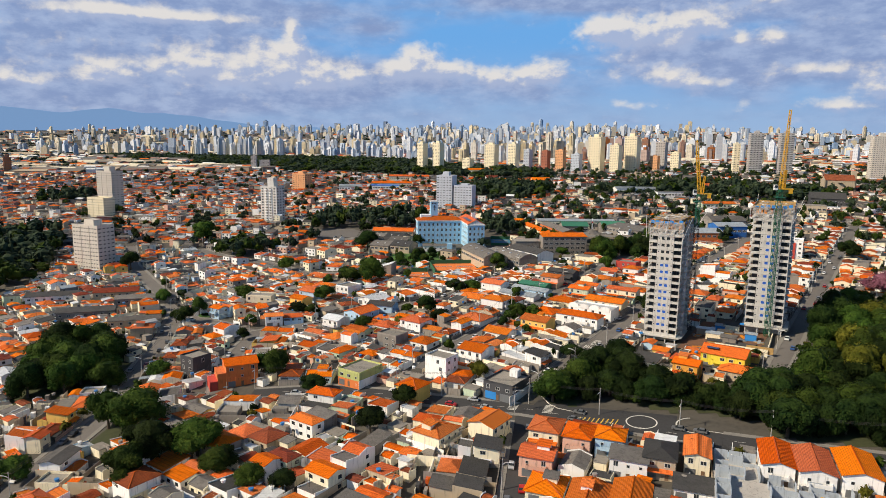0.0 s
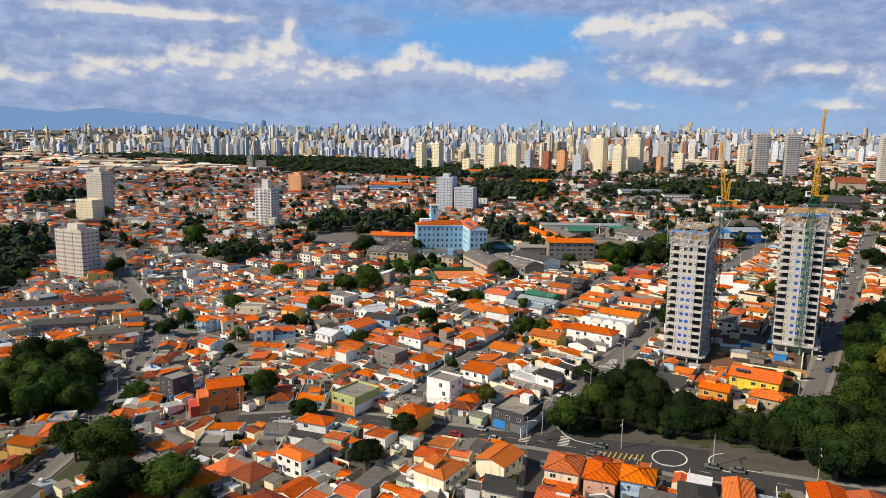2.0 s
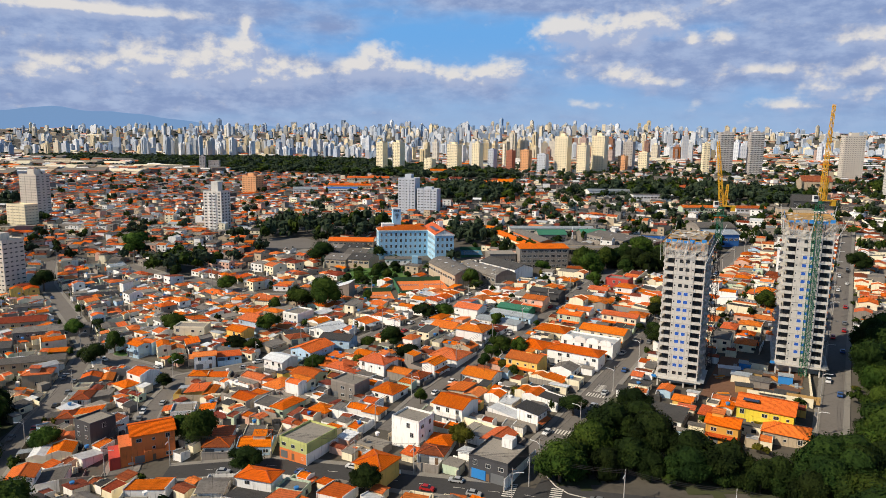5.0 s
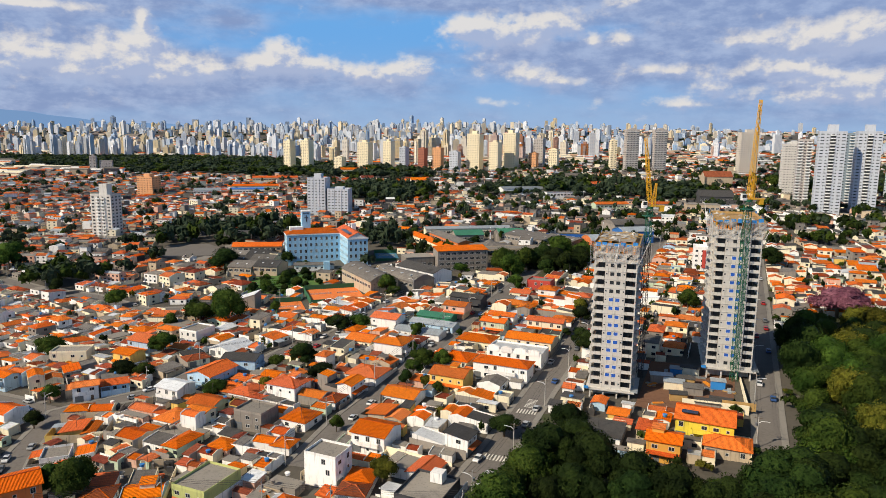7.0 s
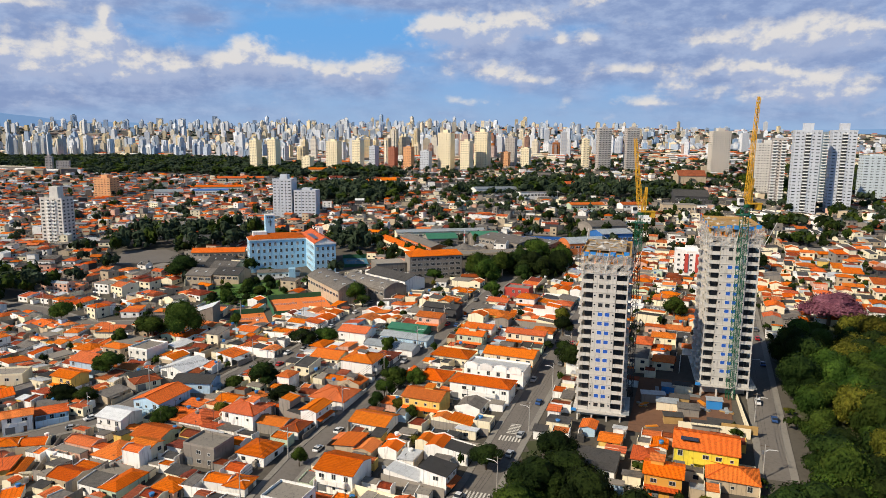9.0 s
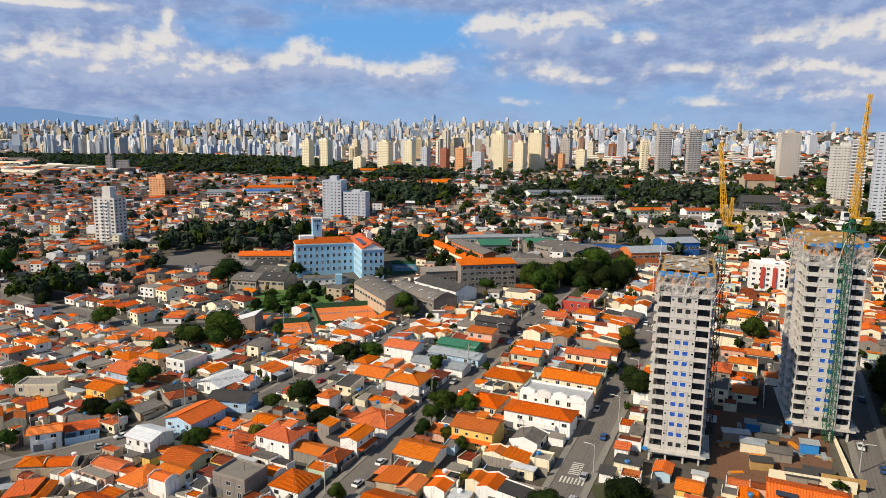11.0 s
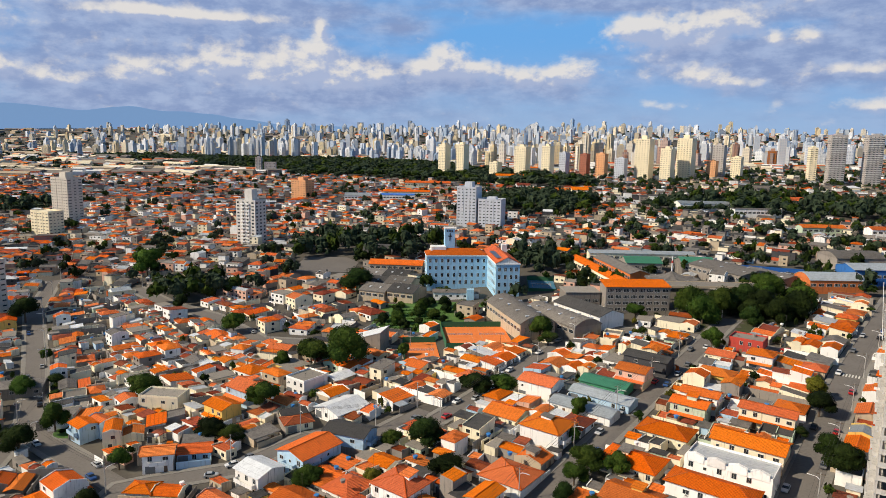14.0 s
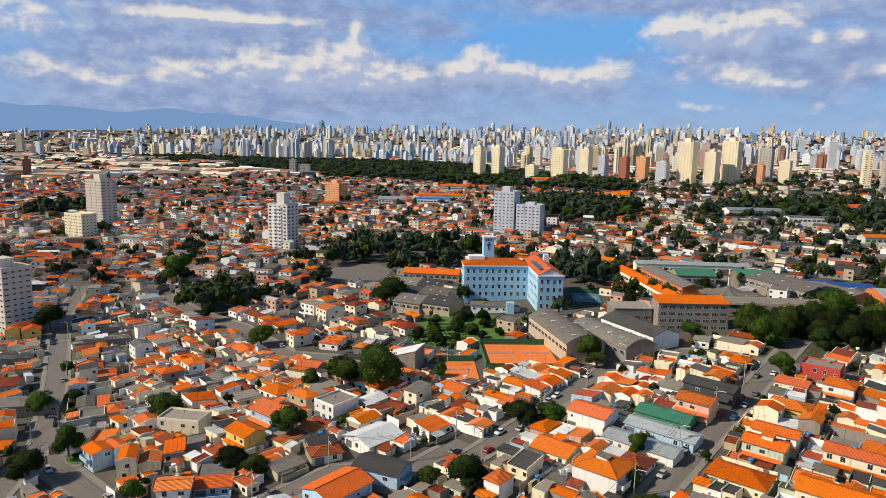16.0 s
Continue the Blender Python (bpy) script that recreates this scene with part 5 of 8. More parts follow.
# ---- apartment towers that stand alone ----
def flats(x, y, rot, w, d, floors, wall, label, cols=4, side=3, win=None, balcony=None, top=1, group="apartment towers", floor=2.95, name="apartment_tower", mats=None, rows=True, recess=0.0):
    ob = spot(x, y, rot, name, label, "tower", group)
    taken.append((x, y, w + 4, d + 4, radians(rot)))
    if y > 1000:
        w, d = w * 0.70, d * 0.72
    h = floors * floor + 1.5
    win = win or WIN_FLAT
    part("wall", box(-w / 2, -d / 2, -5, w / 2, d / 2, h), wall, ob)
    part("parapet", join(box(-w / 2 - 0.1, -d / 2 - 0.1, h, w / 2 + 0.1, -d / 2 + 0.15, h + 1.0), box(-w / 2 - 0.1, d / 2 - 0.15, h, w / 2 + 0.1, d / 2 + 0.1, h + 1.0),
                         box(-w / 2 - 0.1, -d / 2 + 0.15, h, -w / 2 + 0.15, d / 2 - 0.15, h + 1.0), box(w / 2 - 0.15, -d / 2 + 0.15, h, w / 2 + 0.1, d / 2 - 0.15, h + 1.0))[:2], wall, ob)
    if top:
        part("penthouse", box(-w * 0.18, -d * 0.25, h, w * 0.2, d * 0.25, h + 4.5 * top), wall, ob)
    rib = flat_box_mesh("pier", 0.5, 0.35, h, wall)
    for k in (1, 2):
        child("pier", rib, ob, pose(-w / 2 + w * k / 3, -d / 2 - 0.1, 0))
    if recess:
        # strip stands proud of the wall, coloured dark as balcony shade
        part("recess", box(-recess / 2, -d / 2 - 0.08, 3.0, recess / 2, -d / 2 + 0.2, h - 2.0), SHADE_SHEET, ob, "dark stack of balcony openings")
    if balcony:
        me = flat_box_mesh("balcony", balcony[0], 1.3, 1.05, mats or TRIM)
    if rows:            # one strip of panes a storey, with wall-coloured piers between them
        front_row = window_mesh("ribbon_window", w * 0.94, 1.4, cols - 1, None, wall, 0.3, w * 0.94 / cols * 0.5)
        side_row = window_mesh("ribbon_window", d * 0.94, 1.35, side - 1, None, wall, 0.3, d * 0.94 / side * 0.55)
    for f in range(floors):
        z = 1.6 + f * floor
        if rows:
            child("ribbon_window", front_row, ob, pose(0, -d / 2, z + 0.5))
            if group == "cream towers" or y > 1300:
                pass
            elif x < -150:
                child("ribbon_window", side_row, ob, pose(w / 2, 0, z + 0.5, 0, 0, 90))
            else:
                child("ribbon_window", side_row, ob, pose(-w / 2, 0, z + 0.5, 0, 0, -90))
        if balcony and not balcony[1]:
            child("balcony", me, ob, pose(0, -d / 2 - 0.6, z - 0.2))
        for k in range(cols):
            cx = -w / 2 + w * (k + 0.5) / cols
            if not rows:
                child("window", win, ob, pose(cx, -d / 2, z + 0.6))
            if balcony and k in balcony[1]:
                child("balcony", me, ob, pose(cx, -d / 2 - 0.6, z - 0.2))
        for k in range(0 if rows else side):
            cy = -d / 2 + d * (k + 0.5) / side
            child("window", win, ob, pose(w / 2, cy, z + 0.6, 0, 0, 90))
            child("window", win, ob, pose(-w / 2, cy, z + 0.6, 0, 0, -90))
    return ob


CREAMY = plaster("tower_cream", (0.86, 0.75, 0.52), 0.8, 0.2, 0.05)
WARMWHITE = plaster("tower_warm_white", (0.66, 0.63, 0.58), 0.8, 0.2, 0.05)
WARMBEIGE = plaster("tower_warm_beige", (0.62, 0.56, 0.48), 0.8, 0.25, 0.05)
# white paint with cloud shade put in: greyed and blued
SHADEWHITE = plaster("tower_cool_white", (0.54, 0.57, 0.62), 0.8, 0.18, 0.04)
BRICKY = plaster("tower_salmon", (0.74, 0.38, 0.18), 0.8, 0.2, 0.05)
DULL = plaster("tower_taupe", (0.46, 0.42, 0.39), 0.8, 0.25, 0.05)
WIN_BIG = window_mesh("window_big", 2.4, 1.5, 1)
flats(-378, 434, -18, 27, 15, 11, WARMBEIGE, "grey-white eleven-storey apartment block with small dark windows", 9, 4, WIN[1], top=1)
flats(-563, 752, -18, 26, 17, 15, WARMBEIGE, "tall grey-white apartment tower with rows of dark windows", 7, 3, WIN_FLAT, top=1.4)
flats(-530, 680, -18, 26, 15, 7, CREAMY, "eight-storey cream apartment block with small windows", 6, 4, WIN_FLAT, top=0)
flats(-321, 664, -14, 20, 15, 12, WARMWHITE, "grey tower with stacks of rounded white balconies", 4, 3, WIN_BIG, (3.6, (1, 2)), 2.2, rows=False)
flats(-141, 752, -12, 19, 18, 12, SHADEWHITE, "white ribbed apartment tower behind the school", 5, 4, WIN_FLAT, top=1.1)
flats(-119, 747, -12, 22, 16, 8, SHADEWHITE, "lower white slab block joined to a tower", 6, 4, WIN_FLAT, top=0.6)
flats(-392, 986, -20, 24, 18, 8, BRICKY, "salmon-coloured nine-storey apartment block", 5, 3, WIN_FLAT, top=1)
flats(-634, 1400, 8, 16, 16, 11, DULL, "dull grey office slab with few windows", 2, 3, WIN_FLAT, top=0.8)
flats(-612, 1405, 8, 32, 14, 8, DULL, "grey office block with long window bands", 8, 2, WIN_BIG, top=0)
# white cluster beyond the park
flats(340, 640, -26, 22, 15, 25, SHADEWHITE, "tall white apartment tower with a dark recessed stack of balconies", 5, 4, WIN_FLAT, (4.2, (2,)), 1.6, recess=4.6)
flats(379, 644, -26, 20, 15, 25, SHADEWHITE, "tall white apartment tower with a dark recessed stack of balconies", 5, 4, WIN_FLAT, (4.2, (2,)), 1.6, recess=4.6)
flats(352, 700, -26, 12, 14, 22, DULL, "slim blue-grey tower with white framed balconies", 3, 4, WIN_BIG, (5.0, (0, 2)), 0)
flats(404, 716, -26, 18, 18, 24, plaster("tower_steel_blue", (0.24, 0.30, 0.34), 0.6, 0.2, 0.05), "dark blue-grey glazed tower with white frames", 4, 4, WIN_BIG, (5.0, (1, 3)), 0)
flats(404, 800, -20, 26, 18, 19, WARMWHITE, "off-white tower with a stepped top", 8, 4, WIN_FLAT, top=1)
flats(503, 752, -20, 30, 16, 15, plaster("tower_teal_stripe", (0.55, 0.62, 0.66), 0.7, 0.2, 0.05), "pale tower with teal vertical stripes", 5, 3, WIN_FLAT, top=0.6)
flats(490, 1066, -8, 40, 24, 22, WARMBEIGE, "wide beige apartment tower with a crown", 8, 3, WIN_FLAT, top=1.2)
flats(332, 1145, -5, 30, 22, 23, DULL, "dark-banded apartment tower with pale floor lines", 4, 3, WIN_BIG, (19.0, ()), 0.8, mats=WARMWHITE)
flats(380, 1146, -5, 30, 22, 23, DULL, "dark-banded apartment tower with pale floor lines", 4, 3, WIN_BIG, (19.0, ()), 0.8, mats=WARMWHITE)
flats(308, 1165, -5, 14, 20, 17, CREAMY, "slim cream tower beside darker twins", 2, 3, WIN_FLAT, top=0.6)
# halls and long roofs of the middle distance
shed(92, 838, 8, 56, 20, 7.5, "gable", GREY_METAL, WALLS["white"], "long hall with a pale grey metal roof", 2.2, "hall", 0)
shed(98, 905, 8, 44, 18, 7.0, "gable", FIBRE_DARK, WALLS["grey"], "long hall with a dark roof", 2.4, "hall", 0)
shed(128, 788, 8, 44, 12, 8.0, "flat", FIBRE, WALLS["white"], "low white works front with rows of windows", None, "works_building", 0)
for k in range(5):
    shed(176 + k * 12.5, 832 - k * 1.5, 100, 34, 11.5, 6.5, "shed", FIBRE_DARK if k % 2 else FIBRE, WALLS["white"], "sawtooth factory bay with a dark roof", 3.4, "factory_bay", 0)
shed(188, 872, 30, 30, 16, 7.0, "gable", TILE[0], WALLS["cream"], "hall with an orange tile roof among trees", 3.0, "hall", 0)
shed(272, 722, -14, 34, 26, 8.0, "gable", FIBRE_DARK, WALLS["dark"], "dark gabled hall with a broad roof", 6.0, "hall", 0)
shed(226, 652, -14, 30, 14, 9.0, "flat", SLAB, WALLS["beige"], "beige three-storey works block with a flat roof", None, "works_building", 0)
shed(322, 705, -14, 56, 24, 5.0, "flat", FIBRE, WALLS["grey"], "low grey market roof beside a parking yard", None, "market_hall", 0)
shed(150, 690, 6, 34, 12, 6.0, "gable", TILE[0], WALLS["pale_green"], "long house row with an orange roof and green walls", 2.0, "row_house", 0)
shed(196, 682, 6, 30, 12, 6.0, "gable", TILE[1], WALLS["white"], "long white house row with an orange roof", 2.0, "row_house", 0)
shed(-259, 972, 10, 44, 24, 8.0, "flat", BLUESHEET, WALLS["white"], "market hall with a bright blue flat roof", None, "market_hall", 0)
shed(-255, 1010, 10, 62, 14, 8.0, "gable", TILE[0], WALLS["cream"], "long two-storey block with an orange roof", 2.4, "long_block", 0)
shed(-250, 1150, 8, 70, 16, 8.0, "gable", TILE[0], WALLS["cream"], "long cream block with an orange roof before the wood", 2.6, "long_block", 0)
shed(-312, 975, 10, 34, 22, 7.0, "barrel", GREY_METAL, WALLS["white"], "hall with a white curved roof", 3.0, "hall", 0)
shed(-128, 1215, 6, 44, 16, 12.0, "gable", TILE[0], WALLS["cream"], "old four-storey building with an orange roof in the wood", 3.0, "old_building", 0)
shed(-60, 1000, 4, 60, 13, 8.0, "gable", TILE[0], WALLS["cream"], "long school block with an orange roof among trees", 2.4, "long_block", 0)
shed(-28, 972, 4, 20, 16, 10.0, "gable", TILE[0], WALLS["cream"], "three-storey cream house with an orange gable", 3.4, "old_building", 0)
rw = flats(124, 424, -22, 17, 12, 4, WALLS["white"], "white four-storey apartment block with red panels", 5, 3, WIN_FLAT, top=0.6, rows=False)
for k in (-3.6, 2.2):
    part("panel", box(k, -6.62, 1.5, k + 2.0, -6.5, 12.4), WALLS["red"], rw, "red facade strip")
# church behind the far halls
ch = spot(352, 882, -12, "church", "brown brick church with a round window and a red roof", "church")
part("nave", wall_geo("gable", 34, 22, 14, 4, 7), WALLS["beige"], ch)
part("roof", moved(roof_geo("gable", 34, 22, 14, 0.5, 0.2, 7), 0, 0), TILE[2], ch)
part("front", moved(box(-13, -0.6, -4, 13, 0.6, 15), -17.5, 0, 0, radians(90)), WALLS["beige"], ch)
part("rose_window", moved(ring_tube(2.6, 2.6, 0, 0.3, 20), 0, -12.2, 11), GLASS, ch)
part("belfry", box(16, 6, -4, 22, 12, 26), WALLS["beige"], ch)
taken.append((352, 882, 44, 30, radians(-12)))

# cream group on the near edge of the far quarter
flats(84, 1240, -32, 34, 26, 21, CREAMY, "tall cream apartment tower in warm light", 5, 3, top=1.4, group="cream towers")
flats(116, 1215, -32, 24, 24, 16, CREAMY, "cream apartment tower between two taller ones", 4, 3, top=1, group="cream towers")
flats(148, 1240, -32, 34, 26, 21, CREAMY, "tall cream apartment tower in warm light", 5, 3, top=1.4, group="cream towers")
flats(48, 1235, -32, 24, 18, 11, SHADEWHITE, "white mid-rise block with dark windows", 5, 3, top=0.6, group="cream towers")
flats(22, 1290, -32, 24, 18, 13, BRICKY, "salmon-red mid-rise block with pale bands", 4, 3, top=0.6, group="cream towers")
flats(-6, 1290, -32, 18, 18, 13, plaster("tower_rust", (0.40, 0.14, 0.08), 0.8, 0.2, 0.05), "rust-red mid-rise block with small windows", 3, 3, top=0.6, group="cream towers")
flats(-40, 1300, -32, 18, 18, 14, SHADEWHITE, "white mid-rise block with dark windows", 3, 3, top=0.6, group="cream towers")
flats(-68, 1310, -32, 24, 20, 18, CREAMY, "cream apartment tower with dark window bands", 4, 3, top=1, group="cream towers")
flats(-112, 1320, -32, 34, 22, 18, CREAMY, "cream apartment tower with dark window bands", 5, 3, top=1, group="cream towers")
flats(-160, 1340, -32, 26, 20, 9, CREAMY, "low cream apartment block with small windows", 5, 3, top=0.6, group="cream towers")
flats(-228, 1400, -32, 28, 22, 20, CREAMY, "cream apartment tower with dark window bands", 4, 3, top=1, group="cream towers")
flats(-262, 1400, -32, 24, 22, 20, CREAMY, "cream apartment tower with dark window bands", 4, 3, top=1, group="cream towers")
flats(210, 1290, -32, 26, 20, 17, DULL, "grey-banded apartment tower with pale piers", 4, 3, top=0.8, group="cream towers")
flats(228, 1250, -32, 22, 18, 11, CREAMY, "cream mid-rise block with small windows", 4, 3, top=0.6, group="cream towers")
flats(190, 1245, -32, 20, 18, 9, BRICKY, "salmon mid-rise block with small windows", 4, 3, top=0.6, group="cream towers")

# ---- the near quarter: single houses ----
rng = random.Random(11)


def pick(r2, drab=0.0):
    """Roof form and covering; `drab` turns tiles into grey roofs."""
    r = r2.random()
    if r < 0.72 - drab:
        return r2.choice(["hip", "hip", "gable", "gable", "gable", "shed"]), "tile"
    if r < 0.78 - drab:
        return "hip", "old"
    if r < 0.86 - drab * 0.6:
        return ("gable" if r2.random() < 0.5 else "shed"), "fibre"
    if r < 0.90 - drab * 0.4:
        return "shed", "black"
    if r < 0.93 - drab * 0.3:
        return "gable", r2.choice(["metal", "grey"])
    return "flat", "slab"


def tone_of(r2):
    return r2.choice(["white"] * 12 + ["cream"] * 9 + ["beige", "beige", "yellow", "grey", "grey", "pale_green", "pale_blue", "pink"])


def at_grid(x, y, face, w, d, floors, kind, tag, tone, label, **more):
    """A house of the main grid, its front turned by `face` degrees from the cross direction."""
    return house(x, y, GRID_ROT + radians(face), w, d, floors, kind, tag, tone, rng, label=label, tank=False, whole=True, **more)


# houses that stand out
bk = at_grid(-58.5, 192, 0, 12, 14, 2, "flat", "slab", "dark", "charcoal two-storey corner shop with a pale flat roof and blue shutter")
part("shutter", box(-5.0, -7.15, 0, -0.6, -7.02, 2.8), TARP, bk, "blue roller shutter")
part("shutter", box(1.0, -7.15, 0, 5.0, -7.02, 2.8), GATE, bk)
part("roof_room", box(-0.5, 2.5, 6.2, 2.8, 5.5, 8.9), WALLS["white"], bk)
w4 = at_grid(-17.6, 287.6, 0, 22, 11, 2, "flat", "metal", "white", "long white two-storey terrace with a gabled white parapet")
for k in range(4):
    part("dormer", moved(wall_geo("gable", 1.2, 4.6, 1.0, 0.8), -8.2 + 5.4 * k, -5.1, 6.35, radians(90)), WALLS["white"], w4)
at_grid(-85, 211, 90, 8.5, 10, 3, "flat", "slab", "white", "blank white three-storey house with a flat roof")
g2 = at_grid(-117, 207, 0, 11, 14, 2, "flat", "slab", "olive", "olive-green two-storey corner house with orange ground floor")
part("shop_front", box(-5.52, -7.04, -0.5, 5.52, -6.9, 3.0), WALLS["orange"], g2)
ob9 = at_grid(-168, 209, 60, 12.5, 10.5, 3, "gable", "tile", "orange", "bright orange three-storey house with a tile roof")
part("lower_wing", box(-9.6, -5, -4, -6.3, 4.5, 6.0), WALLS["orange"], ob9)
part("terrace_wall", box(-12.6, -5, -4, -9.6, 4.5, 3.0), WALLS["red"], ob9)
at_grid(15.5, 395, 0, 13, 10, 2, "flat", "slab", "red", "brick-red two-storey block with a flat roof")
at_grid(-127, 302, 105, 9, 14, 2, "gable", "black", "pale_blue", "pale blue two-storey house with a dark roof and blue wall")
at_grid(-66, 309, 90, 12, 13, 2, "hip", "tile", "white", "white two-storey house with an orange tile roof")
at_grid(-45, 351, 0, 17, 9, 1, "gable", "green", "green", "low building with bright green walls and a green sheet roof")
at_grid(-34.5, 357.5, 0, 11, 9, 2, "gable", "tile", "pink", "dusty pink two-storey house with an orange gable roof")
at_grid(-27.5, 371, -2, 17, 8.5, 2, "gable", "black", "dark", "charcoal two-storey block with a dark roof")
at_grid(-54, 329, -2, 22, 8, 1, "gable", "grey", "white", "long white shed with a pale grey roof")
at_grid(-47, 339, -2, 22, 8, 1, "gable", "grey", "pale_blue", "long pale shed with a grey gabled roof")
hl = at_grid(-137, 326, -4, 12, 14, 1, "gable", "metal", "white", "store hall with a bright white roof")
yb = at_grid(26, 218, 0, 16, 13, 2, "gable", "tile", "lemon", "bright yellow house with a broad orange roof and solar panels")
part("solar_panel", box(-6.5, -4.8, 7.6, -2.0, -2.6, 7.75), plain("solar_cells", (0.03, 0.04, 0.07), 0.25), yb)
at_grid(27, 206, 0, 12, 9, 1, "hip", "tile", "beige", "beige house with a weathered orange roof")
at_grid(9.0, 207, 0, 9, 8, 2, "gable", "tile", "ochre", "ochre two-storey house with an orange roof and white windows")
at_grid(-6, 221, 0, 15, 9, 1, "shed", "black", "white", "row of low white sheds with black corrugated roofs")
at_grid(-93, 189, 0, 9, 9, 2, "hip", "tile", "yellow", "yellow two-storey corner house with a hipped tile roof")
at_grid(-80, 152, 90, 11, 10, 2, "hip", "tile", "cream", "cream two-storey house with a broad hipped tile roof")
at_grid(-63.5, 158, 90, 11, 9, 2, "gable", "tile", "cream", "cream house with an orange gable roof beside the lane")
at_grid(-45.5, 154, 14, 9, 11, 2, "hip", "tile", "cream", "cream two-storey corner house with an orange tile roof")
at_grid(-36, 149.5, 14, 8, 11, 2, "hip", "tile", "pink", "dusty pink two-storey house with an orange hipped roof")
at_grid(-26.8, 147.5, 14, 8.2, 9, 2, "hip", "tile", "pale_blue", "pale blue two-storey house with an orange hipped roof")
at_grid(-4.2, 138.5, 14, 6.6, 13, 2, "gable", "tile", "cream", "tall narrow cream house with an orange roof")
at_grid(-14.5, 137, 14, 8.4, 12, 2, "hip", "black", "beige", "beige two-storey house with a dark hipped roof")
at_grid(-48.5, 136.5, 14, 9.4, 8.5, 2, "gable", "tile", "pink", "two-storey house with lilac balcony and clay-tile roof")
at_grid(-46.5, 124, 14, 9.4, 11, 1, "hip", "tile", "cream", "low house with a hipped clay-tile roof")
at_grid(-36, 119, 14, 9.6, 13, 1, "gable", "tile", "white", "low white house with a broad orange roof")
at_grid(-25, 119.5, 14, 9.2, 12, 1, "gable", "tile", "white", "low white house with a broad orange roof")
at_grid(-23.5, 134, 14, 10, 7, 2, "shed", "fibre", "white", "white two-storey house with a grey sheet roof")
at_grid(-8, 123, 14, 11, 7, 1, "shed", "black", "white", "white house with a dark sheet roof")
for k, (lx, ly) in enumerate(((15.4, 134.5), (23.6, 130.4), (33.4, 128.5))):
    at_grid(lx, ly, 14, 7.8 + 0.6 * k, 16, 2, "gable", "tile", "white", "white house with a long bright orange roof")
for k in range(2):
    at_grid(52 + k * 14, 127 - k * 5, 14, 11, 16, 1, "gable", "fibre", "white", "long white house with a grey sheet roof")
at_grid(-205, 328, 30, 15, 9, 2, "flat", "slab", "cream", "curved cream corner building with a flat roof")



def hero(x, y, face, w, d, floors, kind, tag, tone, label):
    if street_gap(x, y) > min(w, d) / 2 - 1 and not blocked(x, y, w - 2, d - 2, GRID_ROT + radians(face)):
        at_grid(x, y, face, w, d, floors, kind, tag, tone, label)


hero(-191, 217, 0, 8.5, 9, 3, "flat", "slab", "dark", "charcoal three-storey house with blank walls")
hero(-180, 227, 0, 10, 8, 2, "flat", "slab", "white", "white two-storey house with a flat roof")
hero(-154, 193, 0, 12, 10, 2, "hip", "black", "cream", "cream house with a dark hipped roof")
hero(-160, 280, 0, 12, 9, 2, "flat", "slab", "white", "white two-storey house with roof terraces")
hero(-146, 277, 0, 10, 9, 2, "gable", "metal", "white", "white two-storey house with a pale sheet roof")
hero(-112, 250, 0, 11, 9, 2, "flat", "slab", "grey", "bare grey two-storey block with a flat roof")
hero(-118, 326, 90, 9, 12, 2, "gable", "black", "white", "white two-storey house with a dark slate gable")
hero(-136, 290, 0, 11, 15, 2, "gable", "tile", "pale_blue", "pale blue hall with a broad orange roof")
hero(-72, 228, 0, 11, 11, 2, "gable", "tile", "white", "white two-storey house with blank walls and an orange roof")
hero(-25.5, 274.5, 0, 21, 8.6, 2, "hip", "tile", "white", "long white two-storey house with a hipped orange roof")
hero(-9.6, 300.0, 0, 19, 10, 2, "gable", "tile", "cream", "long cream two-storey house with a broad orange roof")
hero(1.8, 322.0, 0, 16, 7, 2, "gable", "tile", "cream", "long cream house with an orange gable roof")
hero(-30.3, 312.5, 0, 15, 10, 1, "hip", "tile", "cream", "low cream house with a broad hipped orange roof")
hero(-20.5, 327.0, 0, 11, 7.5, 2, "gable", "tile", "pale_green", "pale green house with an orange gable roof")
hero(-15.5, 335.5, 0, 12, 7, 2, "gable", "tile", "white", "white house with a low orange gable roof")
hero(-4.2, 362.5, 0, 12, 9, 1, "hip", "tile", "yellow", "low yellow house with a hipped orange roof")
hero(15.4, 376.0, 0, 9, 9, 2, "hip", "tile", "white", "white two-storey house with a hipped orange roof")
hero(-42.5, 293.0, 0, 16, 11, 1, "hip", "tile", "cream", "low cream house with joined orange hips")
hero(-45.5, 268.5, 0, 13, 10, 2, "gable", "tile", "yellow", "yellow two-storey house with a long orange roof and red gates")
hero(-63.0, 260.0, 0, 12, 10, 1, "gable", "tile", "white", "low white house with a broad orange gable")
hero(-68.5, 345.0, 0, 13, 10, 2, "gable", "tile", "white", "white house with a tall blank gable and orange roof")
hero(-79.0, 324.0, 0, 12, 11, 1, "gable", "tile", "cream", "low cream house with an orange gable roof")
hero(-76.0, 283.0, 0, 13, 12, 1, "hip", "tile", "white", "white house with a big hipped orange roof")
hero(-104.4, 271.5, 0, 12, 10, 2, "hip", "tile", "white", "white two-storey house with a hipped orange roof")
hero(-176.0, 337.0, 0, 12, 12, 2, "gable", "tile", "pale_blue", "pale blue two-storey house with an orange gable")
hero(-178.0, 319.5, 0, 10, 8, 2, "gable", "tile", "yellow", "yellow two-storey house with an orange roof")
hero(-157.0, 346.5, 0, 10, 12, 2, "flat", "slab", "white", "white two-storey house with green shutters and a slab roof")
hero(-163.0, 291.0, 0, 13, 11, 2, "hip", "tile", "white", "white two-storey house with a wide hipped orange roof")

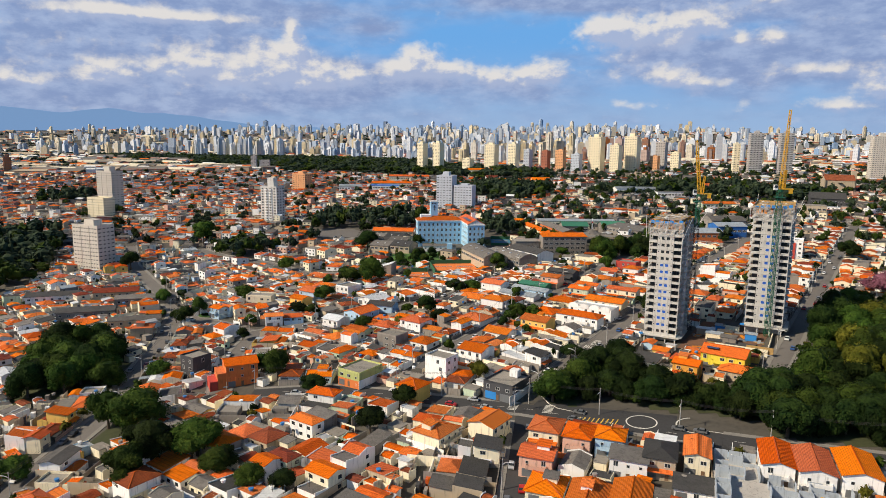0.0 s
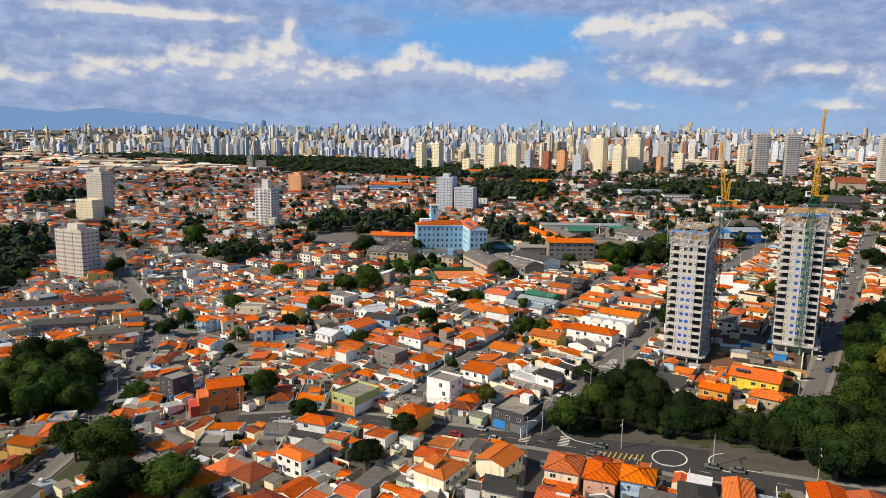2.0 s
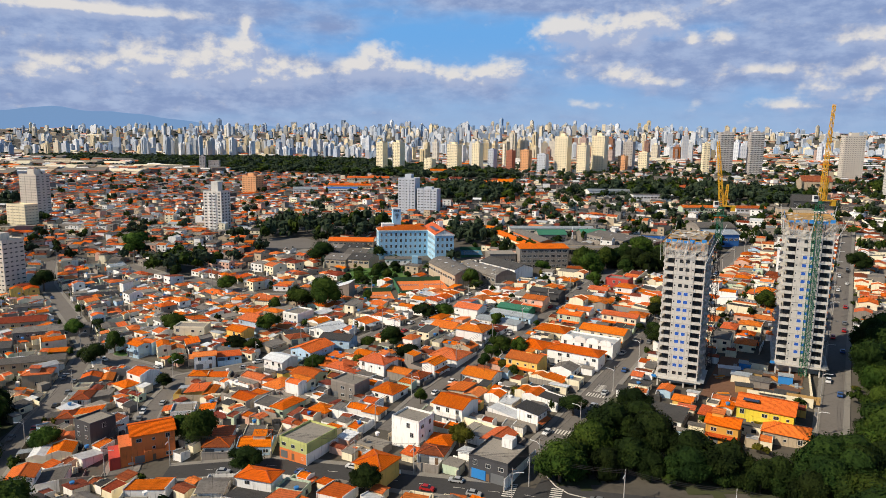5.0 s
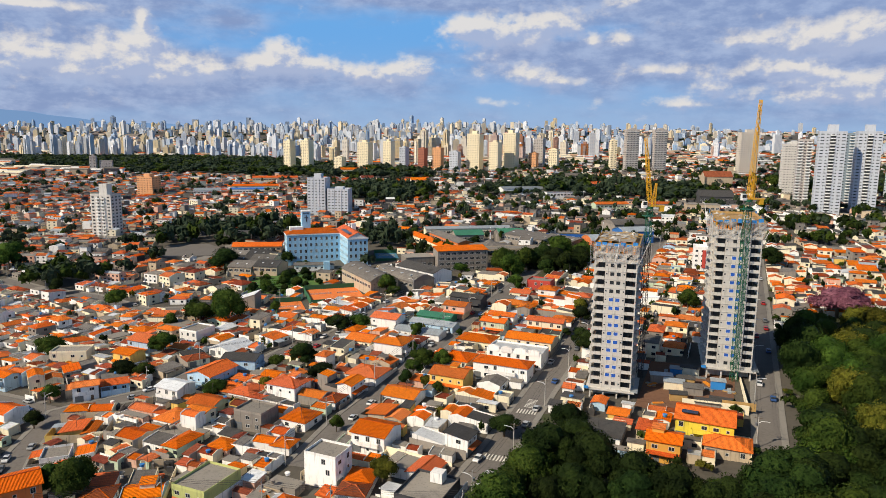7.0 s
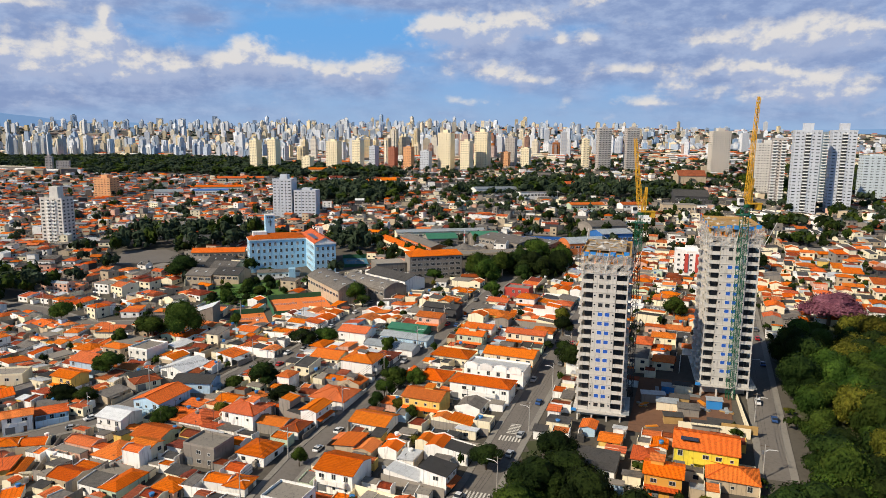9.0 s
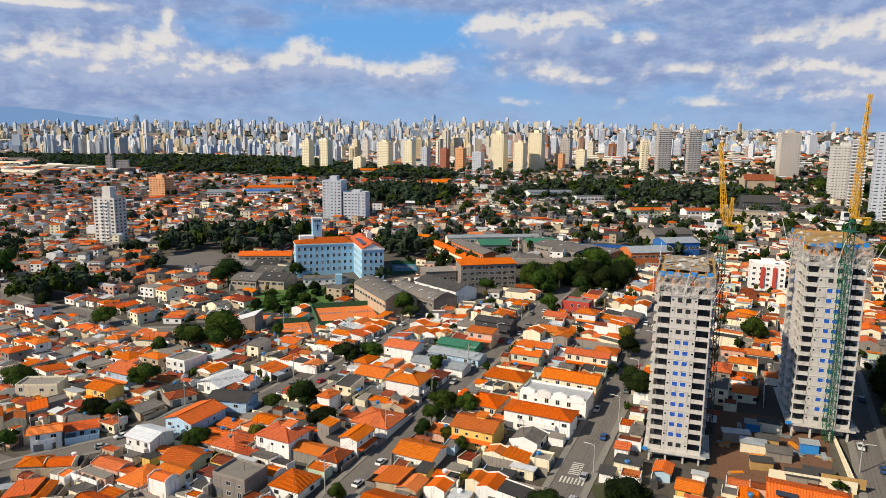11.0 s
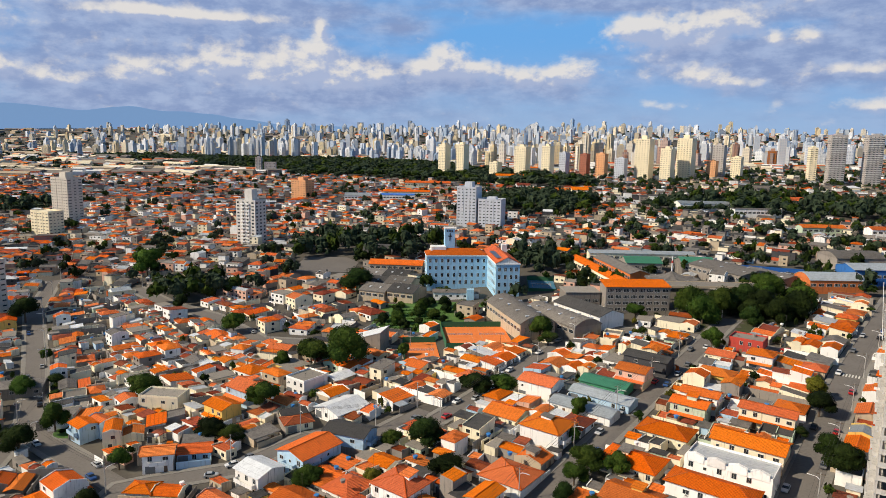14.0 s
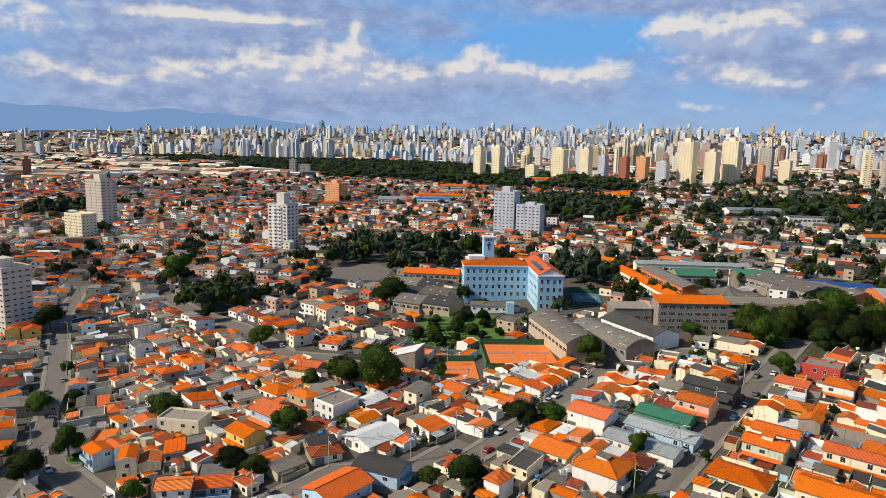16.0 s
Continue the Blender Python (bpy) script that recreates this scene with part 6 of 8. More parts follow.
# low halls among the houses beyond the winding street
shed(-262, 291, 24, 26, 9, 4.2, "gable", FIBRE, WALLS["beige"], "low hall with a grey sheet roof and pale wall bands", 1.4, "hall")
shed(-302, 309, 24, 30, 12, 4.6, "gable", FIBRE_DARK, WALLS["grey"], "low hall with a dark sheet roof", 1.8, "hall")
shed(-281, 336, 24, 34, 10, 4.6, "gable", FIBRE, WALLS["grey"], "long low hall with a grey sheet roof", 1.6, "hall")
shed(-347, 343, 24, 30, 12, 5.0, "gable", FIBRE_DARK, WALLS["white"], "low hall with a dark roof and white walls", 1.8, "hall")
shed(-310, 352, 24, 26, 11, 4.6, "gable", TILE[2], WALLS["beige"], "low hall with a weathered brown tile roof", 2.0, "hall")

# half-built block of bare block walls
ub = spot(10, 118, -14, "unfinished_block", "half-built block of bare blue-grey concrete-block rooms", "building")
ur = random.Random(5)
BLOCKWORK = plaster("grey_blockwork", (0.40, 0.44, 0.48), 0.9, 0.35, 0.05)
SCREED = plaster("pale_screed", (0.46, 0.43, 0.39), 0.9, 0.4, 0.05)
part("floor", box(-14.4, -18, -4, 17.7, 7, 2.6), SCREED, ub)
part("floor", box(-14.4, 7, -4, -3.0, 19.5, 2.2), SCREED, ub)
for x0, y0, cols, rows_, base in ((-1.5, -17.8, 6, 8, 2.6), (-14.3, 7.2, 3, 4, 2.2), (-14.3, -17.8, 1, 8, 2.6)):
    cw, cd = (19.0 / 6 if cols == 6 else 11.0 / 3 if cols == 3 else 3.4), (24.4 / 8 if rows_ == 8 else 3.0)
    for i in range(cols + 1):
        for j in range(rows_):
            if ur.random() < 0.66:
                part("wall", box(x0 + i * cw, y0 + j * cd, base, x0 + i * cw + 0.2, y0 + (j + 1) * cd - 0.02, base + ur.choice([1.2, 2.2, 2.7, 2.9])), BLOCKWORK, ub)
    for i in range(cols):
        for j in range(rows_ + 1):
            if ur.random() < 0.6:
                part("wall", box(x0 + i * cw + 0.22, y0 + j * cd, base, x0 + (i + 1) * cw - 0.02, y0 + j * cd + 0.2, base + ur.choice([1.0, 2.2, 2.7, 2.8])), BLOCKWORK, ub)
part("scaffold", bars_between([((9, -6, 2.6), (9, -6, 7.6)), ((9.5, -6, 2.6), (9.5, -6, 7.6)), ((8.6, -6, 7.2), (15, -6.6, 7.2)), ((8.6, -6, 7.6), (15, -6.6, 7.6))], 0.14), YELLOW_STEEL, ub, "yellow site hoist")
taken.append((10 - 0.9, 118 - 5.7, 33, 26, radians(-14)))
taken.append((10 - 5.2, 118 + 15.0, 12, 13, radians(-14)))

# site of the towers: soil, hoarding, huts
site = spot(31, 246, -23, "site_wall", "cream boundary wall and hoarding of the building site", "wall")
part("wall", box(0, -12, -3, 20, -11.6, 3.4), WALLS["cream"], site)
part("wall", box(19.6, -11.6, -3, 20, 18, 3.0), WALLS["cream"], site)
part("hoarding", box(12, -11.2, 1.5, 22, -11.0, 4.2), PLY, site, "orange plywood hoarding")
gs = [(x, y, land(x, y) + 0.16) for x, y in (town(22, 33), town(22, 63), town(66, 63), town(66, 33))]
tagged(mesh_object("site_ground", gs, [(3, 2, 1, 0)], [SOIL]), "bare reddish soil of the building site", "ground", kind="structure")
hr = random.Random(8)
for k in range(26):
    hx, hy = town(hr.uniform(22, 58), hr.uniform(36, 60))
    if blocked(hx, hy, 5, 4, GRID_ROT):
        continue
    hut = spot(hx, hy, hr.uniform(-30, -15), "site_hut", "makeshift site hut with a sheet roof", "hut", "site huts")
    hw, hd, hh = hr.uniform(4, 8), hr.uniform(2.5, 4), hr.uniform(2.3, 3.0)
    part("wall", wall_geo("shed", hw, hd, hh, 1.0), hr.choice([PLY, WALLS["grey"], WALLS["cream"], TARP]), hut)
    part("roof", roof_geo("shed", hw, hd, hh, 0.3, 0.1), hr.choice([FIBRE, GREY_METAL, METAL, FIBRE_DARK]), hut)
    taken.append((hx, hy, hw, hd, GRID_ROT))
for k in range(24):
    hx, hy = town(hr.uniform(22, 62), hr.uniform(34, 62))
    if blocked(hx, hy, 2, 2, GRID_ROT):
        continue
    st = spot(hx, hy, hr.uniform(0, 180), "timber_stack", "stack of rough planks and steel on the site", "stack", "material stacks")
    for q in range(3):
        part("plank", box(-2.2 + 0.2 * q, -0.6, 0.22 * q, 2.2 - 0.1 * q, 0.6, 0.22 * q + 0.2), hr.choice([PLY, PLY, GREY_METAL, ORANGE_STEEL]), st)
taken.append((*town(44, 48), 26, 40, GRID_ROT))

NEAR_MAX, near_count, spill = 188, 31, []
WOODS = [
    [(-46, 198), (-42, 184), (-32, 179), (-17, 181), (0, 174), (3, 164), (16, 158), (50, 147), (95, 134), (150, 120), (190, 140), (190, 300), (125, 322), (100, 306), (78, 262), (60, 222), (50, 200), (32, 187), (10, 184), (-8, 198), (-14, 222), (-14, 246), (-22, 248), (-30, 228)],
    [(-256, 188), (-274, 224), (-283, 258), (-272, 272), (-243, 252), (-225, 224), (-221, 202), (-232, 188)],
    [(-200, 150), (-186, 150), (-180, 176), (-200, 180)],
    [(-262, 590), (-205, 575), (-160, 582), (-150, 660), (-260, 680)],
    [(-84, 530), (-56, 526), (-56, 590), (-90, 590)],
    [(0, 410), (14, 404), (66, 452), (66, 472), (20, 468), (-2, 460)],
    [(-310, 468), (-262, 462), (-250, 500), (-300, 520)],
    [(-600, 580), (-507, 572), (-430, 470), (-400, 408), (-388, 345), (-440, 330), (-620, 480)],
    [(-160, 415), (-108, 432), (-104, 478), (-150, 470)],
]


def inside(x, y, poly):
    hit = False
    for (x0, y0), (x1, y1) in zip(poly, poly[1:] + poly[:1]):
        if (y0 > y) != (y1 > y) and x < (x1 - x0) * (y - y0) / (y1 - y0) + x0:
            hit = not hit
    return hit


def wooded(x, y):
    return any(inside(x, y, p) for p in WOODS)


# kept free of houses: the wide junction and the tip of the park
for p in ((-14, 168, 46, 17, -0.3), (10, 164, 26, 14, -0.4), (-24, 200, 34, 30, -0.5), (-12, 225, 12, 26, -0.5)):
    taken.append(p)


def lot(x, y, rot, w, d, extra, front, r2, floors=None, tiny=False):
    """One plot: a house of its own near by, later a share of the joined far houses."""
    global near_count
    kind, tag = (r2.choice([("shed", "tile"), ("gable", "tile"), ("shed", "tile"), ("shed", "old"), ("gable", "old"), ("shed", "fibre"), ("shed", "black"), ("flat", "slab"), ("shed", "metal")])) if tiny else pick(r2, (0.24 if y < 165 else 0.10 if y < 185 or x < -150 else -0.06))
    floors = floors or (1 if -138 < x < -72 and 362 < y < 402 else r2.choice([1, 1, 1, 1, 2] if y > 190 else [1, 1, 2]))
    near_one = not tiny and near_count < NEAR_MAX and y < 415 and -260 < x < 95
    if near_one:
        house(x, y, rot, w, d, floors, kind, tag, tone_of(r2), r2, extra=extra, front=front)
        near_count += 1
    else:
        taken.append((x, y, w, d, rot))
        spill.append((x, y, rot, w, d, floors, kind, tag, tone_of(r2)))
    if extra and extra[0] > 2.5:
        c, s2 = math.cos(rot), math.sin(rot)
        o = d / 2 + extra[0] / 2
        taken.append((x - s2 * o, y + c * o, w, extra[0], rot))


def street_row(line, half, side, lo=7.0, hi=11.5, gaps=0.05, deep=False):
    """Plots side by side along one side of a street."""
    fine = resample(line, 1.0)
    lens = [0.0]
    for p, q in zip(fine, fine[1:]):
        lens.append(lens[-1] + math.dist(p, q))
    s = 3.0
    while s < lens[-1] - 4:
        w = rng.uniform(lo, hi)
        i = min(range(len(lens)), key=lambda k: abs(lens[k] - s - w / 2))
        p, q = fine[max(0, i - 4)], fine[min(len(fine) - 1, i + 4)]
        dx, dy = (q[0] - p[0]) / math.dist(p, q), (q[1] - p[1]) / math.dist(p, q)
        nx2, ny2 = -dy * side, dx * side                     # away from the street
        front = rng.choice([0.3, 2.0, 3.5, 4.5])
        d = rng.uniform(10.0, 15.5)
        back = rng.choice([0, 4.5, 6, 7.5])
        if deep:
            front, d, back = rng.choice([0.3, 0.3, 1.8, 3.0]), rng.uniform(15.5, 20.0), 0
        off = half + 2.1 + front + d / 2
        x, y = fine[i][0] + nx2 * off, fine[i][1] + ny2 * off
        rot = math.atan2(ny2, nx2) - math.pi / 2
        whole = (x - nx2 * front / 2, y - ny2 * front / 2, w, d + front, rot)
        if rng.random() > gaps and not wooded(x, y) and not blocked(*whole) and street_gap(x - nx2 * d / 2, y - ny2 * d / 2) > 1.2 and street_gap(x + nx2 * d / 2, y + ny2 * d / 2) > 1.5 and street_gap(x, y) > 3:
            bx, by = x + nx2 * (d / 2 + back / 2 + 0.2), y + ny2 * (d / 2 + back / 2 + 0.2)
            extra = (back, rng.uniform(0.6, 1.0), rng.choice([-1, 1]), rng.choice(["fibre", "slab", "tile", "old", "fibre"])) if back and not blocked(bx, by, w, back, rot) and street_gap(bx, by) > 5 else None
            lot(x, y, rot, w - 0.25, d, extra, front, rng)
        s += w


GRID_ENDS = [line[0] for nm, wide, line in STREETS[:4]]
for (nm, wide, line) in STREETS[:3] + STREETS[4:9] + STREETS[3:4] + STREETS[9:]:
    for side in (1, -1):
        street_row(line, wide / 2, side, deep=line[0] in GRID_ENDS)


def fill(x0, x1, y0, y1, rot, r2, step=(8.6, 13.5), drop=0.1, lane=5, tiny=False):
    """Second-row and back-lot houses on a turned grid wherever room is left."""
    c, s2 = math.cos(rot), math.sin(rot)
    cx, cy = (x0 + x1) / 2, (y0 + y1) / 2
    reach = math.hypot(x1 - x0, y1 - y0) / 2
    v, row = -reach, 0
    while v < reach:
        u = -reach + r2.uniform(0, 6)
        while u < reach:
            w, d = (r2.uniform(3.2, step[0]), r2.uniform(2.8, step[1])) if tiny else (r2.uniform(6.5, step[0] + 2.4), r2.uniform(step[1] - 4.0, step[1]))
            x, y = cx + c * (u + w / 2) - s2 * v, cy + s2 * (u + w / 2) + c * v
            u += w + (r2.random() < drop) * r2.uniform(2, 7)
            if not (x0 < x < x1 and y0 < y < y1) or (tiny and x > -46 and 160 - 0.43 * x < y < 200) or r2.random() < drop or wooded(x, y) or street_gap(x, y) < max(w, d) / 2 + (2.2 if tiny else 1.8) or blocked(x, y, w, d, rot, 0.1):
                continue
            lot(x, y, rot + r2.choice([0, math.pi]), w - 0.2, d - 0.3, None, 0, r2, 1 if tiny else None, tiny)
        row += 1
        v += step[1] * (0.8 if tiny else 1) + (6.5 if row % lane == 0 and not tiny else 0.4)


fill(-60, 110, 80, 150, radians(-18), rng, (8.0, 12.0))
fill(-205, -60, 70, 200, GRID_ROT, rng, (8.8, 13.0), 0.04)
fill(-190, 40, 200, 400, GRID_ROT, rng, (8.8, 12.5), 0.03)
fill(20, 100, 262, 420, GRID_ROT, rng, (7.5, 11.0), 0.05)
fill(-240, -150, 190, 330, radians(-60), rng, (8.8, 12.5), 0.03)
fill(-262, -150, 300, 470, radians(-38), rng, (8.8, 12.5), 0.03)
fill(-520, -225, 60, 480, radians(-38), rng, (8.0, 12.0), 0.07)
fill(60, 220, 280, 480, GRID_ROT, rng, (8.0, 12.0), 0.07)
# low sheds, lean-tos and covered yards between the houses
fill(-60, 110, 80, 170, radians(-18), rng, (6.5, 7.5), 0.03, 5, True)
fill(-60, 110, 80, 170, radians(-17), rng, (5.0, 5.0), 0.03, 5, True)
for k in range(3):
    fill(-250, 40, 70, 410, GRID_ROT + 0.02 * k, rng, (7.2 - 1.5 * k, 7.5 - 1.7 * k), 0.03, 5, True)
fill(-420, -225, 150, 470, radians(-38), rng, (6.0, 6.0), 0.04, 5, True)
fill(60, 200, 290, 480, GRID_ROT, rng, (6.0, 6.0), 0.04, 5, True)

# ---- the town beyond: joined houses ----
fr = random.Random(23)
seeds = [(fr.uniform(-1300, 900), fr.uniform(430, 1500), radians(fr.uniform(-40, 40))) for _ in range(46)]
FAR_WOODS = [
    [(-900, 1620), (-640, 1420), (-440, 1385), (-260, 1255), (-140, 1140), (-50, 1085), (15, 1120), (-20, 1210), (-140, 1430), (-370, 1900), (-690, 2150), (-950, 1980)],
    [(-140, 830), (-40, 800), (0, 880), (-60, 980), (-150, 980)],
    [(40, 830), (130, 800), (290, 700), (310, 780), (270, 850), (180, 920), (60, 900)],
    [(400, 800), (600, 760), (600, 900), (420, 900)],
    [(-700, 780), (-640, 770), (-620, 850), (-690, 860)],
    [(-1350, 1880), (-950, 1720), (-720, 1690), (-660, 1830), (-900, 2000), (-1300, 2120)],
]


def far_wood(x, y):
    return any(inside(x, y, p) for p in FAR_WOODS)


for k, (sx, sy, rot) in enumerate(seeds):
    c, s2 = math.cos(rot), math.sin(rot)
    v, row = -230.0, 0
    while v < 230:
        u = -230.0
        while u < 230:
            w, d = fr.uniform(5.5, 10.5), fr.uniform(7.0, 11.0)
            x, y = sx + c * (u + w / 2) - s2 * v, sy + s2 * (u + w / 2) + c * v
            u += w + (fr.random() < 0.08) * fr.uniform(2, 8)
            if not (400 < y < 1480 and -0.78 * y - 160 < x < 0.66 * y + 140) or fr.random() < (0.16 if x > 0 else 0.08):
                continue
            if min(range(len(seeds)), key=lambda i: (seeds[i][0] - x) ** 2 + (seeds[i][1] - y) ** 2) != k:
                continue
            if wooded(x, y) or far_wood(x, y) or street_gap(x, y) < 6 or blocked(x, y, w, d, rot):
                continue
            # right of x 0: greyer roofs, made drabber still to paint in cloud shade
            kind, tag = pick(fr, 0.46 if x > 0 and y > 470 else (0.12 if x < -330 else 0.05))
            if tag == "tile" and fr.random() < 0.22:
                kind, tag = fr.choice([("flat", "slab"), ("shed", "fibre"), ("gable", "fibre"), ("shed", "black"), ("gable", "metal")])
            big = fr.random() < 0.03
            d = d if not big else fr.uniform(16, 28)
            taken.append((x, y, w, d, rot))
            spill.append((x, y, rot + fr.choice([0, math.pi]), (w - 0.2) * (1 + big), d, 3 if fr.random() < 0.02 else fr.choice([1, 1, 1, 1, 2]), kind, tag if not big else fr.choice(["grey", "fibre", "metal", "tile"]), fr.choice(["white", "white", "white", "cream", "cream", "beige", "beige", "grey", "grey", "grey", "dark", "pink"])))
        row += 1
        v += 9.4 + (5.0 if row % 3 == 0 else 0.2)

SLOTS = [WALLS[k] for k in sorted(WALLS)] + [TILE[0], TILE[1], TILE[2], FIBRE, FIBRE_DARK, METAL, GREY_METAL, GREEN_ROOF, SLAB, GLASS]
WSLOT = {k: i for i, k in enumerate(sorted(WALLS))}
RSLOT = {k: len(WALLS) + i for k, i in (("tile", 0), ("mid", 1), ("old", 2), ("fibre", 3), ("black", 4), ("metal", 5), ("grey", 6), ("green", 7), ("slab", 8))}
vs, fs, ix = [], [], []


def add_geo(g, m, slot):
    o = len(vs)
    vs.extend(tuple(m @ Vector(p)) for p in g[0])
    fs.extend(tuple(i + o for i in f) for f in g[1])
    ix.extend([slot] * len(g[1]))


for (x, y, rot, w2, d2, floors, kind, tag, tone) in spill:
    m = Matrix.Translation((x, y, land(x, y))) @ Matrix.Rotation(rot, 4, "Z")
    h = (2.75 * floors - 0.2) if d2 > 7.6 or w2 > 7.4 else fr.uniform(2.1, 2.7)
    plan = blocks(w2, d2, floors, kind, tag, tone, fr) if y < 1000 and d2 > 7.5 else [(0, 0, w2, d2, h, kind, tag, tone)]
    for bx, by, bw, bd, bh, bk, bt, bc in plan:
        m3 = m @ Matrix.Translation((bx, by, 0))
        rs = RSLOT[fr.choice(["mid", "mid", "old", "old"] if x > 0 and y > 470 else ["tile", "mid", "mid", "old"] if y > 430 else ["tile", "tile", "mid"])] if bt == "tile" else RSLOT[bt]
        party = bk in ("gable", "shed") and y < 900 and fr.random() < 0.45
        add_geo(wall_turned(bk, bw, bd, bh, party), m3, WSLOT[bc])
        if bk == "flat":
            add_geo(box(-bw / 2 - 0.1, -bd / 2 - 0.1, bh, bw / 2 + 0.1, bd / 2 + 0.1, bh + 0.3), m3, rs)
        else:
            add_geo(roof_turned(bk, bw, bd, bh, over=0.15 if party else 0.4, thick=0.16), m3, rs)
    if len(plan) > 1:
        d2 = plan[0][3]
        m = m @ Matrix.Translation((plan[0][0], plan[0][1], 0))
        w2 = plan[0][2]
    if y < 900 and w2 > 6:
        for f in range(floors):
            for i in range(max(1, int(w2 / 3.4))):
                cx = -w2 / 2 + w2 * (i + 0.5) / max(1, int(w2 / 3.4))
                for sy2 in (-1, 1):
                    y0 = sy2 * d2 / 2
                    add_geo(box(cx - 0.7, min(y0, y0 + 0.05 * sy2), 2.75 * f + 0.9, cx + 0.7, max(y0, y0 + 0.05 * sy2), 2.75 * f + 2.0), m, len(SLOTS) - 1)
            if y < 520:
                for sx2 in (-1, 1):
                    x0, cy = sx2 * w2 / 2, fr.uniform(-0.3, 0.3) * d2
                    add_geo(box(min(x0, x0 + 0.25 * sx2), cy - 0.6, 2.75 * f + 0.9, max(x0, x0 + 0.25 * sx2), cy + 0.6, 2.75 * f + 2.0), m, len(SLOTS) - 1)
tagged(mesh_object("far_houses", vs, fs, SLOTS, ix), "dense low houses with orange tile and grey roofs over the hills", "houses", kind="stuff")

# yard walls, lean-tos, tanks, aerials and boxes in the back yards of the near quarter
vs, fs, ix = [], [], []
CSLOT = SLOTS + [TANK, BLACK_STEEL]
tank_g = (tank_geo[0], tank_geo[1])
qr = random.Random(77)
ends = [p for c in taken.cells.values() for p in c]
seen = set()
for p in ends:
    if p in seen or p[1] > 520 or not (4 < p[2] < 20 and 4 < p[3] < 24) or p[0] > 110:
        continue
    seen.add(p)
    x, y, w2, d2, rot = p
    m = Matrix.Translation((x, y, land(x, y))) @ Matrix.Rotation(rot, 4, "Z")
    side = qr.choice([-1, 1])
    if qr.random() < 0.8:                      # flank wall that runs on behind the house
        o = side * (w2 / 2 + 0.12)
        add_geo(box(o - 0.08, -d2 / 2 - qr.uniform(0, 2.5), -1.0, o + 0.08, d2 / 2 + qr.uniform(0, 5), qr.uniform(2.0, 3.6)), m, WSLOT[qr.choice(["white", "cream", "grey", "grey", "beige"])])
    if qr.random() < 0.6:                      # back wall
        o = d2 / 2 + qr.uniform(0.4, 4)
        add_geo(box(-w2 / 2, o, -1.0, w2 / 2, o + 0.16, qr.uniform(1.9, 3.2)), m, WSLOT[qr.choice(["white", "cream", "grey", "grey", "beige", "dark"])])
    if qr.random() < 0.30:
        add_geo(tank_g, m @ Matrix.Translation((qr.uniform(-0.4, 0.4) * w2, d2 / 2 - qr.uniform(0.5, 2), qr.choice([3.0, 5.9, 3.2]))), qr.choice([len(SLOTS), len(SLOTS), WSLOT["grey"], WSLOT["white"]]))
    for _ in range(qr.choice([1, 2, 3, 4, 5])):            # coolers, sheds, stacked things
        bw, bd = qr.uniform(0.5, 2.4), qr.uniform(0.4, 1.6)
        bx, by = qr.uniform(-0.6, 0.6) * w2, d2 / 2 + qr.uniform(0.3, 3.5)
        add_geo(box(bx - bw / 2, by - bd / 2, -0.5, bx + bw / 2, by + bd / 2, qr.uniform(0.6, 2.6)), m, qr.choice([WSLOT["white"], WSLOT["grey"], WSLOT["cream"], WSLOT["dark"], RSLOT["fibre"], RSLOT["slab"], RSLOT["black"], RSLOT["mid"]]))
    if qr.random() < 0.35:                     # aerial
        ax, ay, az2 = qr.uniform(-0.3, 0.3) * w2, qr.uniform(-0.2, 0.4) * d2, qr.uniform(6.5, 8.5)
        add_geo(bars_between([((ax, ay, 2.5), (ax, ay, az2)), ((ax - 0.6, ay, az2 - 0.2), (ax + 0.6, ay, az2 - 0.2))], 0.035), m, len(SLOTS) + 1)
tagged(mesh_object("yard_clutter", vs, fs, CSLOT, ix), "yard walls, water tanks, lean-tos and aerials among the houses", "clutter", kind="stuff")

